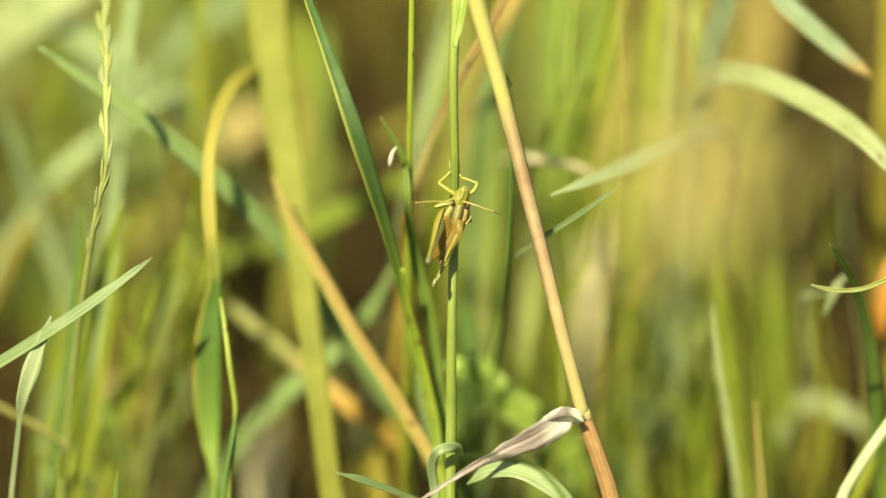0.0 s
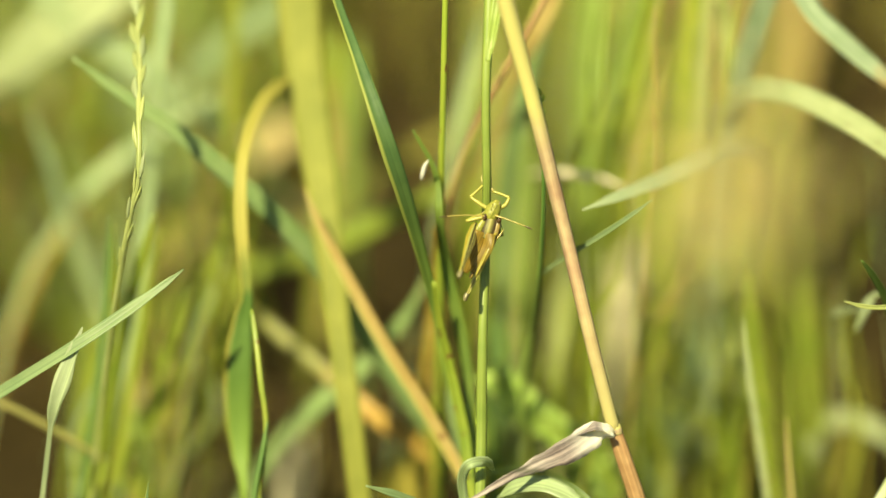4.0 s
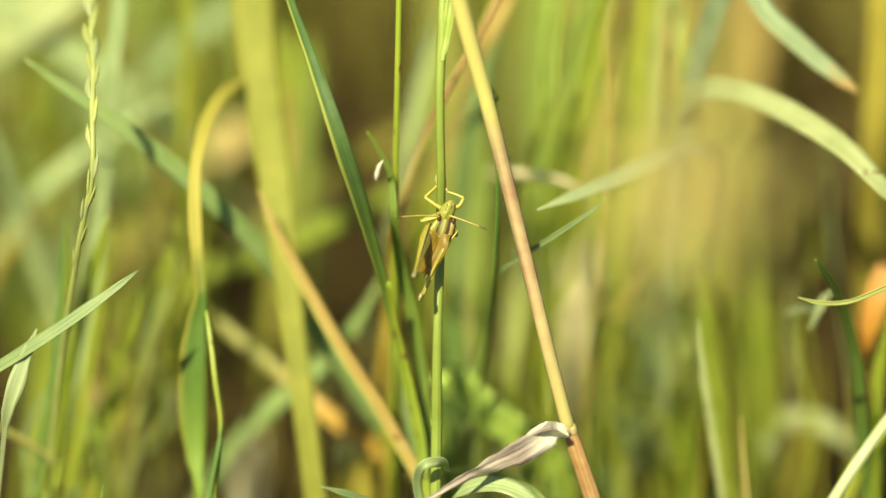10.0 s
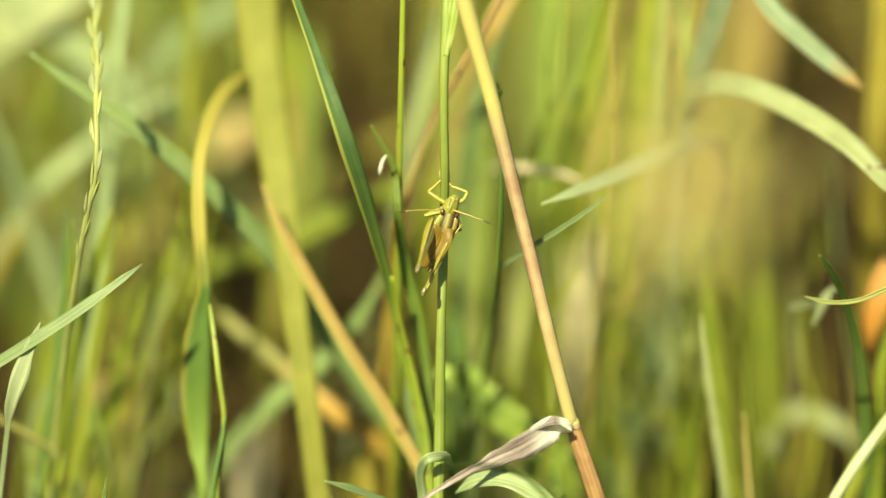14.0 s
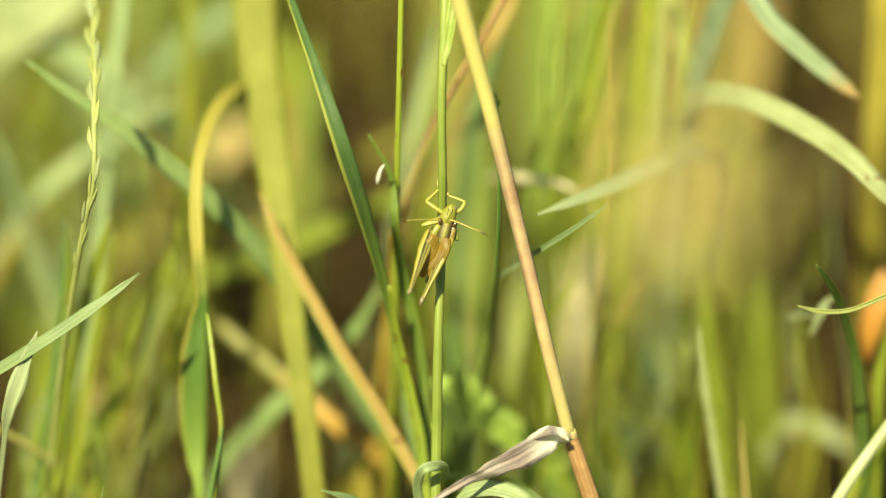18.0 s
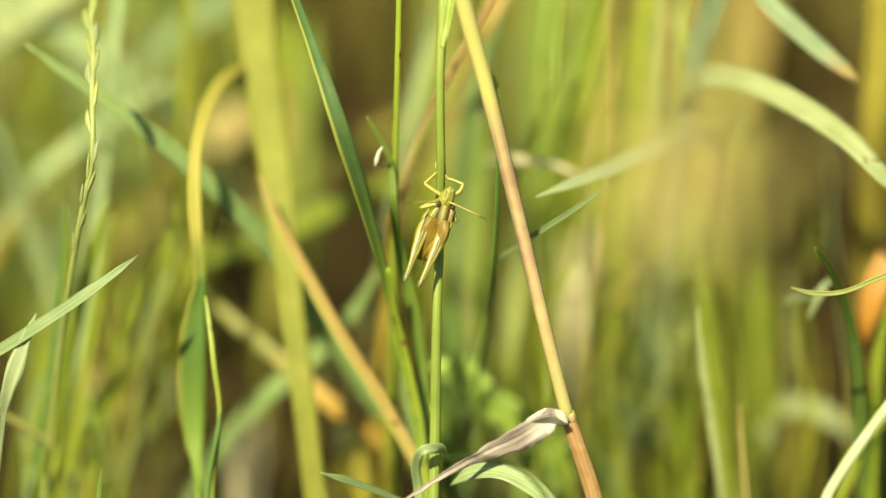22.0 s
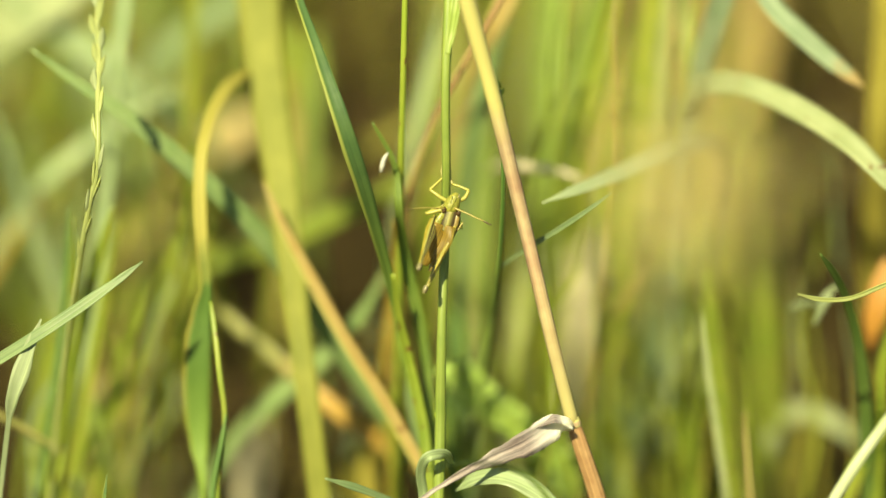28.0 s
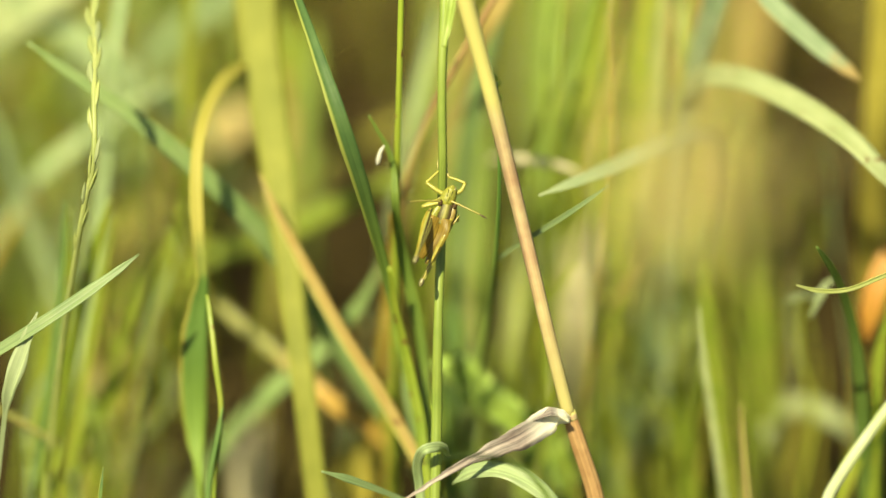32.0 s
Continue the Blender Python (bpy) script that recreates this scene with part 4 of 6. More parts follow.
blade(tuft, "blade", [(-0.1036, 0.085, -0.004), (-0.0917, 0.085, 0.0625), (-0.0872, 0.085, 0.0862), (-0.0886, 0.085, 0.1065), (-0.0875, 0.085, 0.1207)],
      [0.26, 0.82, 1.45, 1.15, 0.27], PALEBLUE, "slender pale bluish blade", turn=-29, fold=0.3, n=18)
blade(tuft, "blade", [(-0.0948, 0.089, -0.004), (-0.077, 0.089, 0.0509), (-0.0672, 0.089, 0.0672), (-0.0725, 0.089, 0.0812), (-0.071, 0.089, 0.0912)],
      [0.88, 1.04, 1.3, 1.03, 0.28], PALEBLUE, "slender pale bluish blade", turn=-36, fold=0.3, n=18)
blade(tuft, "blade", [(-0.1132, 0.091, -0.004), (-0.1057, 0.091, 0.0261), (-0.0981, 0.091, 0.0526), (-0.0959, 0.091, 0.0753), (-0.0927, 0.091, 0.0912)],
      [0.9, 1.06, 1.31, 1.04, 0.28], LIME, "slender green blade", turn=-5, fold=0.3, n=18)
blade(tuft, "blade", [(-0.1066, 0.1, -0.004), (-0.0862, 0.1, 0.1095), (-0.0822, 0.1, 0.131), (-0.0786, 0.1, 0.1495), (-0.0761, 0.1, 0.1624)],
      [0.2, 0.62, 1.1, 0.87, 0.27], OLIVE, "slender olive blade", turn=35, fold=0.3, n=18)
blade(tuft, "blade", [(-0.0773, 0.086, -0.004), (-0.0723, 0.086, 0.1179), (-0.0716, 0.086, 0.1343), (-0.0755, 0.086, 0.1484), (-0.0766, 0.086, 0.1584)],
      [0.16, 0.5, 0.89, 0.71, 0.27], PALE, "slender pale green blade", turn=4, fold=0.3, n=18)
blade(tuft, "blade", [(-0.1081, 0.106, -0.004), (-0.0907, 0.106, 0.1132), (-0.0882, 0.106, 0.1295), (-0.0812, 0.106, 0.1436), (-0.078, 0.106, 0.1535)],
      [0.18, 0.58, 1.03, 0.81, 0.28], PALE, "slender pale green blade", turn=-3, fold=0.3, n=18)
blade(tuft, "blade", [(-0.0816, 0.125, -0.004), (-0.0629, 0.125, 0.0954), (-0.059, 0.125, 0.1153), (-0.0614, 0.125, 0.1324), (-0.061, 0.125, 0.1445)],
      [0.25, 0.8, 1.42, 1.12, 0.28], LIME, "slender green blade", turn=-5, fold=0.3, n=18)
blade(tuft, "blade", [(-0.0928, 0.12, -0.004), (-0.0697, 0.12, 0.0981), (-0.0646, 0.12, 0.1198), (-0.067, 0.12, 0.1384), (-0.0662, 0.12, 0.1516)],
      [0.13, 0.42, 0.75, 0.59, 0.28], PALEBLUE, "slender pale bluish blade", turn=-25, fold=0.3, n=18)
tuft = clump((-0.0898, 0.1450), "loose grass tuft with olive and brown blades")
blade(tuft, "blade", [(-0.0926, 0.13, -0.004), (-0.0858, 0.13, 0.0319), (-0.083, 0.13, 0.0451), (-0.0782, 0.13, 0.0548), (-0.074, 0.13, 0.0677)],
      [2.57, 3.02, 3.9, 3.88, 1.19], OLIVE, "olive leaf low in the grass", turn=25, fold=0.3)
blade(tuft, "blade", [(-0.1052, 0.14, -0.004), (-0.0935, 0.14, 0.0374), (-0.0909, 0.14, 0.0457), (-0.0883, 0.14, 0.0523), (-0.0859, 0.14, 0.0572)],
      [1.34, 4.26, 9.1, 7.56, 1.51], OLD, "short tan leaf low in the grass", turn=20, fold=0.2)
blade(tuft, "blade", [(-0.0755, 0.15, -0.004), (-0.0756, 0.15, 0.0153), (-0.0744, 0.15, 0.0204), (-0.0727, 0.15, 0.0246)],
      [6.24, 8.09, 6.21, 1.24], PALETAN, "short tan leaf low in the grass", turn=20, fold=0.2)
blade(tuft, "blade", [(-0.0861, 0.16, -0.004), (-0.0865, 0.16, 0.015), (-0.0867, 0.16, 0.0219), (-0.0852, 0.16, 0.0278), (-0.0835, 0.16, 0.0329)],
      [4.02, 4.73, 6.6, 5.64, 1.25], PALETAN, "short tan leaf low in the grass", turn=20, fold=0.2)
tuft = clump((0.0044, 0.0568), "loose grass tuft with rusty and fresh green blades")
blade(tuft, "blade", [(0.0183, 0.0366, -0.004), (-0.0032, 0.055, 0.0614), (-0.0113, 0.058, 0.0656), (-0.0195, 0.06, 0.0697), (-0.0262, 0.062, 0.0747), (-0.0331, 0.066, 0.0795), (-0.04, 0.07, 0.0843), (-0.0476, 0.074, 0.0891), (-0.0546, 0.078, 0.094), (-0.0608, 0.08, 0.0994)],
      [2.75, 3.23, 4.05, 4.32, 4.19, 3.8, 3.54, 3.27, 2.74, 0.68], RUSTOLIVE, "long withered blade, orange-brown and turning olive at its end", turn=-25, fold=0.3)
blade(tuft, "blade", [(0.0179, 0.07, -0.004), (0.0203, 0.07, 0.0423), (0.0209, 0.07, 0.053), (0.0242, 0.07, 0.0605), (0.0283, 0.07, 0.065)],
      [4.73, 5.56, 7.6, 6.33, 1.37], BRIGHT, "fresh green leaf low behind the withered leaf", turn=30, fold=0.25)
blade(tuft, "blade", [(-0.0226, 0.07, -0.004), (-0.0193, 0.07, 0.0438), (-0.0185, 0.07, 0.0545), (-0.0177, 0.07, 0.062), (-0.0167, 0.07, 0.0695)],
      [4.01, 4.72, 6.35, 5.5, 1.1], GOLD, "golden leaf low in the tuft", turn=25, fold=0.25)
blade(tuft, "blade", [(-0.0153, 0.05, -0.004), (-0.0126, 0.05, 0.0533), (-0.012, 0.05, 0.0651), (-0.0125, 0.05, 0.0753), (-0.0135, 0.05, 0.0854)],
      [2.75, 3.23, 4.01, 3.46, 0.79], YELLOW, "yellow-green leaf at the foot of the tuft", turn=25, fold=0.3)
blade(tuft, "blade", [(0.0034, 0.035, -0.004), (-0.0038, 0.035, 0.0633), (-0.0051, 0.035, 0.0748), (-0.0072, 0.035, 0.0861), (-0.0093, 0.035, 0.0973)],
      [2.23, 2.62, 3.38, 3.36, 0.77], LIME, "green blade at the foot of the tuft", turn=25, fold=0.3)
blade(tuft, "blade", [(0.0076, 0.05, -0.004), (0.0021, 0.05, 0.0563), (0.0011, 0.05, 0.0666), (0.0003, 0.05, 0.0768), (-0.0005, 0.05, 0.0868)],
      [2.97, 3.49, 4.27, 3.72, 0.79], DARK, "dark green blade at the foot of the tuft", turn=25, fold=0.3)
blade(tuft, "blade", [(0.003, 0.06, -0.004), (-0.0019, 0.06, 0.0546), (-0.0035, 0.06, 0.0724), (-0.0046, 0.06, 0.087), (-0.0052, 0.06, 0.0999)],
      [2.08, 2.45, 3.24, 2.95, 0.8], LIME, "soft green blade at the foot of the tuft", turn=20, fold=0.3)
blade(tuft, "blade", [(-0.0035, 0.04, -0.004), (-0.0021, 0.04, 0.061), (-0.0018, 0.04, 0.074), (-0.0014, 0.04, 0.084), (-0.0008, 0.04, 0.091)],
      [1.79, 2.11, 2.88, 2.87, 0.78], YELLOW, "soft yellow blade beside the stem", turn=20, fold=0.3)
blade(tuft, "blade", [(-0.0158, 0.067, -0.004), (0.0184, 0.067, 0.1301), (0.0231, 0.067, 0.148), (0.0231, 0.067, 0.1634), (0.0246, 0.067, 0.1742)],
      [0.2, 0.62, 1.11, 0.88, 0.26], LIME, "slender green blade", turn=-39, fold=0.3, n=18)
blade(tuft, "blade", [(0.0164, 0.062, -0.004), (0.0254, 0.062, 0.1395), (0.0265, 0.062, 0.1565), (0.0272, 0.062, 0.1711), (0.0277, 0.062, 0.1814)],
      [0.21, 0.68, 1.2, 0.95, 0.26], YELLOW, "slender yellow-green blade", turn=-35, fold=0.3, n=18)
blade(tuft, "blade", [(0.0097, 0.075, -0.004), (0.0174, 0.075, 0.1112), (0.0189, 0.075, 0.1328), (0.0259, 0.075, 0.1513), (0.0286, 0.075, 0.1643)],
      [0.15, 0.46, 0.81, 0.64, 0.26], BRIGHTYELLOW, "slender bright yellow-green blade", turn=-34, fold=0.3, n=18)
blade(tuft, "blade", [(0.0156, 0.06, -0.004), (0.0335, 0.06, 0.0803), (0.0372, 0.06, 0.0969), (0.0449, 0.06, 0.1113), (0.0486, 0.06, 0.1214)],
      [0.25, 0.79, 1.41, 1.12, 0.26], TAN, "slender dried blade", turn=-37, fold=0.3, n=18)
blade(tuft, "blade", [(0.0094, 0.044, -0.004), (0.0239, 0.044, 0.0753), (0.0269, 0.044, 0.0909), (0.0228, 0.044, 0.1043), (0.0225, 0.044, 0.1138)],
      [0.74, 0.87, 1.08, 0.86, 0.26], YELLOW, "slender yellow-green blade", turn=-1, fold=0.3, n=18)
blade(tuft, "blade", [(0.0012, 0.069, -0.004), (0.0065, 0.069, 0.0319), (0.0104, 0.069, 0.0553), (0.0107, 0.069, 0.0754), (0.012, 0.069, 0.0895)],
      [0.98, 1.15, 1.43, 1.13, 0.27], YELLOW, "slender yellow-green blade", turn=40, fold=0.3, n=18)
blade(tuft, "blade", [(0.0149, 0.068, -0.004), (0.0084, 0.068, 0.0358), (0.0041, 0.068, 0.0596), (0.0077, 0.068, 0.0801), (0.0075, 0.068, 0.0944)],
      [0.54, 0.64, 0.79, 0.63, 0.27], LIME, "slender green blade", turn=-33, fold=0.3, n=18)
blade(tuft, "blade", [(0.0095, 0.052, -0.004), (0.0064, 0.052, 0.0505), (0.0051, 0.052, 0.0716), (0.0063, 0.052, 0.0897), (0.0063, 0.052, 0.1025)],
      [0.6, 0.7, 0.87, 0.69, 0.26], PALE, "slender pale green blade", turn=16, fold=0.3, n=18)
tuft = clump((0.0083, 0.1432), "loose grass tuft with fresh green and green blades")
blade(tuft, "blade", [(0.0227, 0.1658, -0.004), (0.0285, 0.14, 0.0861), (0.03, 0.13, 0.1084), (0.0314, 0.12, 0.1298), (0.0336, 0.12, 0.1461), (0.0359, 0.12, 0.1621), (0.0369, 0.12, 0.1693)],
      [0.66, 2.09, 4.08, 4.27, 3.95, 3.64, 2.79], BRIGHT, "bright green blade behind the straw", turn=20, fold=0.25)
blade(tuft, "blade", [(0.0113, 0.13, -0.004), (0.0096, 0.13, 0.0385), (0.0083, 0.13, 0.0677), (0.0087, 0.13, 0.0913), (0.0097, 0.13, 0.1099), (0.0115, 0.13, 0.1267)],
      [0.53, 1.69, 5.04, 6.46, 6.11, 1.73], BRIGHT, "soft bright green leaf behind the stem", turn=10, fold=0.2)
blade(tuft, "blade", [(-0.0194, 0.15, -0.004), (-0.0105, 0.15, 0.0564), (-0.0074, 0.15, 0.076), (-0.0054, 0.15, 0.092), (-0.0039, 0.15, 0.1063)],
      [0.47, 1.5, 4.55, 5.11, 1.49], LIME, "soft green leaf behind the insect", turn=10, fold=0.2)
blade(tuft, "blade", [(0.025, 0.13, -0.004), (0.0226, 0.13, 0.0516), (0.022, 0.13, 0.0645), (0.021, 0.13, 0.0772), (0.0203, 0.13, 0.0866)],
      [0.86, 2.72, 5.05, 4.43, 1.18], GOLD, "short golden leaf behind the straw", turn=30, fold=0.2)
blade(tuft, "blade", [(0.0018, 0.14, -0.004), (0.0227, 0.14, 0.0701), (0.027, 0.14, 0.0845), (0.0298, 0.14, 0.0956), (0.0319, 0.14, 0.105)],
      [0.53, 1.68, 3.58, 3.56, 0.89], PALELIME, "pale lime leaf behind the straw", turn=30, fold=0.2)
tuft = clump((0.0126, 0.0994), "loose grass tuft with green and yellow-green blades")
blade(tuft, "blade", [(0.0072, 0.1185, -0.004), (0.0243, 0.09, 0.1089), (0.0273, 0.085, 0.128), (0.0303, 0.08, 0.1431), (0.0338, 0.08, 0.1577), (0.0364, 0.08, 0.1714), (0.0379, 0.08, 0.1782)],
      [0.37, 1.16, 2.45, 2.68, 2.66, 2.38, 1.84], LIME, "slender green blade leaning behind the straw", turn=25, fold=0.3)
blade(tuft, "blade", [(0.0158, 0.11, -0.004), (0.0307, 0.11, 0.1032), (0.0333, 0.11, 0.1212), (0.0356, 0.1, 0.139), (0.0383, 0.1, 0.1533), (0.0415, 0.1, 0.1717)],
      [0.38, 1.2, 2.54, 2.76, 2.47, 1.9], YELLOW, "slender yellow-green blade leaning behind the straw", turn=25, fold=0.3)
blade(tuft, "blade", [(-0.0026, 0.1, -0.004), (0.0009, 0.1, 0.0611), (0.0023, 0.1, 0.0857), (0.0031, 0.1, 0.1038), (0.0044, 0.095, 0.1218), (0.0065, 0.09, 0.1378), (0.0092, 0.09, 0.152), (0.0129, 0.09, 0.1674), (0.0148, 0.09, 0.1756)],
      [0.5, 1.6, 3.4, 3.93, 4.7, 4.63, 4.33, 3.76, 2.67], DUSTY, "soft dusty green blade behind the stem", turn=0, fold=0.25)
blade(tuft, "blade", [(0.0078, 0.08, -0.004), (0.0043, 0.08, 0.0576), (0.0033, 0.08, 0.0742), (0.0022, 0.08, 0.0876), (0.0015, 0.08, 0.1009)],
      [2.85, 3.35, 4.71, 4.41, 1.37], BLUE, "bluish blade low behind the stem", turn=15, fold=0.25)
blade(tuft, "blade", [(0.0164, 0.12, -0.004), (0.0178, 0.12, 0.0574), (0.0181, 0.12, 0.0701), (0.0191, 0.12, 0.0826), (0.02, 0.12, 0.0919)],
      [0.97, 3.09, 5.85, 5.53, 1.45], BRIGHTYELLOW, "short bright yellow leaf behind the straw", turn=30, fold=0.2)
blade(tuft, "blade", [(0.0155, 0.088, -0.004), (0.0524, 0.088, 0.1055), (0.061, 0.088, 0.1299), (0.0498, 0.088, 0.1507), (0.049, 0.088, 0.1654)],
      [0.16, 0.52, 0.93, 0.73, 0.27], PALELIME, "slender pale lime blade", turn=-11, fold=0.3, n=18)
blade(tuft, "blade", [(0.0204, 0.094, -0.004), (0.0553, 0.094, 0.1266), (0.0601, 0.094, 0.144), (0.0586, 0.094, 0.1589), (0.0597, 0.094, 0.1695)],
      [0.17, 0.55, 0.97, 0.77, 0.27], TAN, "slender dried blade", turn=2, fold=0.3, n=18)
blade(tuft, "blade", [(0.0163, 0.104, -0.004), (0.0239, 0.104, 0.0634), (0.0268, 0.104, 0.0877), (0.0276, 0.104, 0.1086), (0.0288, 0.104, 0.1233)],
      [0.16, 0.5, 0.89, 0.7, 0.28], LIME, "slender green blade", turn=1, fold=0.3, n=18)
blade(tuft, "blade", [(0.0163, 0.08, -0.004), (0.0219, 0.08, 0.0349), (0.0246, 0.08, 0.0517), (0.022, 0.08, 0.0662), (0.0221, 0.08, 0.0765)],
      [0.48, 0.57, 0.7, 0.56, 0.28], PALE, "slender pale green blade", turn=-17, fold=0.3, n=18)
tuft = clump((0.0461, 0.1512), "loose grass tuft with bleached and bright yellow-green blades")
blade(tuft, "blade", [(0.0294, 0.17, -0.004), (0.0356, 0.17, 0.0449), (0.0377, 0.17, 0.0601), (0.039, 0.17, 0.0718), (0.0404, 0.17, 0.0817)],
      [1.25, 3.97, 9.38, 9.33, 2.17], BLEACHED, "short bleached leaf behind the straw", turn=25, fold=0.2)
blade(tuft, "blade", [(0.0487, 0.1275, -0.004), (0.0495, 0.1, 0.0918), (0.0497, 0.09, 0.1162), (0.0502, 0.085, 0.1366), (0.0512, 0.085, 0.1563), (0.0514, 0.085, 0.1769)],
      [0.44, 1.39, 2.75, 3.25, 3.35, 2.92], BRIGHTYELLOW, "bright yellow-green blade standing upright", turn=30, fold=0.3)
blade(tuft, "blade", [(0.0653, 0.13, -0.004), (0.0612, 0.13, 0.0612), (0.0599, 0.13, 0.0804), (0.058, 0.13, 0.096), (0.0564, 0.13, 0.1115)],
      [0.79, 2.5, 5.01, 4.98, 1.16], YELLOW, "yellow-green blade behind the arching leaf", turn=25, fold=0.25)
blade(tuft, "blade", [(0.0441, 0.14, -0.004), (0.0483, 0.14, 0.0291), (0.0525, 0.14, 0.0473), (0.0566, 0.14, 0.0637), (0.06, 0.14, 0.0765)],
      [4.63, 7.03, 7.58, 6.02, 1.5], PALE, "pale leaf leaning behind the straw", turn=30, fold=0.2)
blade(tuft, "blade", [(0.042, 0.14, -0.004), (0.0441, 0.14, 0.049), (0.0448, 0.14, 0.0653), (0.046, 0.14, 0.0781), (0.0473, 0.14, 0.0909)],
      [0.87, 2.76, 6.92, 6.88, 1.49], BRIGHTYELLOW, "short bright yellow-green leaf behind the straw", turn=35, fold=0.2)
blade(tuft, "blade", [(0.0516, 0.15, -0.004), (0.0547, 0.15, 0.0431), (0.0559, 0.15, 0.0597), (0.0578, 0.15, 0.0743), (0.0597, 0.15, 0.0856)],
      [0.88, 2.8, 6.11, 6.07, 1.51], PALELIME, "pale lime leaf behind the straw", turn=35, fold=0.2)
blade(tuft, "blade", [(0.0649, 0.168, -0.004), (0.0782, 0.168, 0.0764), (0.0813, 0.168, 0.0942), (0.0838, 0.168, 0.1095), (0.0857, 0.168, 0.1203)],
      [0.16, 0.52, 0.93, 0.74, 0.3], OLIVE, "slender olive blade", turn=-23, fold=0.3, n=18)
blade(tuft, "blade", [(0.0227, 0.184, -0.004), (0.0251, 0.16, 0.0853), (0.0256, 0.155, 0.1031), (0.0261, 0.15, 0.122), (0.0267, 0.15, 0.1374), (0.0271, 0.15, 0.1526), (0.0274, 0.15, 0.1631)],
      [1.14, 3.63, 7.53, 8.9, 9.14, 8.49, 6.7], BRIGHT, "broad bright green leaf behind the straw", turn=10, fold=0.15)
tuft = clump((0.0477, 0.0988), "loose grass tuft with green and fresh green blades")
blade(tuft, "blade", [(0.0364, 0.1, -0.004), (0.0255, 0.1, 0.0344), (0.021, 0.1, 0.0486), (0.0173, 0.1, 0.0611), (0.0144, 0.1, 0.0735)],
      [2.46, 2.9, 4.03, 3.72, 1.14], LIME, "soft green blade low behind the straw", turn=20, fold=0.25)
blade(tuft, "blade", [(0.0365, 0.08, -0.004), (0.0319, 0.08, 0.036), (0.0303, 0.08, 0.0484), (0.0281, 0.08, 0.0576), (0.0266, 0.08, 0.0652)],
      [3.6, 4.24, 5.61, 4.75, 1.11], BRIGHT, "fresh green leaf low behind the withered leaf", turn=30, fold=0.25)
blade(tuft, "blade", [(0.0553, 0.09, -0.004), (0.0438, 0.09, 0.0328), (0.0379, 0.09, 0.0469), (0.0362, 0.09, 0.0608), (0.0367, 0.09, 0.0715)],
      [2.44, 2.87, 4.84, 4.24, 1.13], LIME, "green leaf low behind the straw", turn=20, fold=0.25)
blade(tuft, "blade", [(0.0367, 0.1, -0.004), (0.0428, 0.1, 0.0766), (0.0445, 0.1, 0.0978), (0.0459, 0.095, 0.1203), (0.0472, 0.09, 0.1407), (0.0483, 0.09, 0.1576), (0.0492, 0.09, 0.1756)],
      [0.88, 2.79, 5.07, 5.53, 5.71, 5.66, 5.08], YELLOW, "yellow-green blade standing behind the haze of a leaf", turn=25, fold=0.25)
blade(tuft, "blade", [(0.0652, 0.1, -0.004), (0.0626, 0.1, 0.0796), (0.0616, 0.1, 0.1098), (0.0593, 0.09, 0.1393), (0.0575, 0.09, 0.1548), (0.0554, 0.09, 0.1688), (0.0542, 0.09, 0.1756)],
      [0.5, 1.59, 3.08, 3.26, 3.37, 3.22, 2.67], BRIGHTYELLOW, "bright yellow-green blade leaning outward", turn=25, fold=0.3)
blade(tuft, "blade", [(0.0395, 0.12, -0.004), (0.0418, 0.12, 0.0716), (0.0427, 0.12, 0.0996), (0.0444, 0.12, 0.1239), (0.0474, 0.12, 0.1476), (0.0491, 0.12, 0.1664)],
      [0.45, 1.43, 2.6, 2.57, 2.26, 1.68], LIME, "slender green blade among yellowing ones", turn=25, fold=0.3)
blade(tuft, "blade", [(0.0548, 0.1092, -0.004), (0.0563, 0.085, 0.1122), (0.0566, 0.08, 0.1354), (0.058, 0.075, 0.1523), (0.061, 0.07, 0.1674), (0.0643, 0.066, 0.1799), (0.0665, 0.062, 0.1849), (0.0692, 0.058, 0.182), (0.0725, 0.055, 0.1771), (0.078, 0.052, 0.1722), (0.0841, 0.05, 0.1672), (0.0893, 0.048, 0.1634), (0.0929, 0.047, 0.1608)],
      [0.54, 1.72, 3.5, 4.76, 5.22, 5.15, 4.85, 4.58, 4.57, 4.69, 4.31, 3.29, 1.01], PALETIP, "tall pale grey-green leaf bending over with a tan tip", turn=15, fold=0.3, wobble=8)
blade(tuft, "blade", [(0.0561, 0.1233, -0.004), (0.0552, 0.1, 0.0918), (0.055, 0.095, 0.1115), (0.054, 0.085, 0.1323), (0.055, 0.078, 0.1451), (0.0588, 0.07, 0.1533), (0.0654, 0.06, 0.1571), (0.0716, 0.052, 0.1576), (0.078, 0.044, 0.1564), (0.0842, 0.036, 0.1544), (0.0898, 0.03, 0.1514), (0.0946, 0.026, 0.1472), (0.1002, 0.024, 0.1411)],
      [0.31, 0.99, 1.94, 2.71, 4.0, 5.25, 5.82, 5.87, 5.81, 5.5, 5.08, 4.45, 1.98], PALELIME, "arching pale lime leaf with brown blotches near its tip", turn=20, fold=0.25, wobble=8)
blade(tuft, "blade", [(0.058, 0.1, -0.004), (0.0561, 0.1, 0.028), (0.055, 0.1, 0.0439), (0.0568, 0.1, 0.0565), (0.0594, 0.1, 0.0673)],
      [3.21, 3.78, 5.2, 4.88, 1.14], YELLOW, "yellow-green leaf low behind the straw", turn=30, fold=0.25)
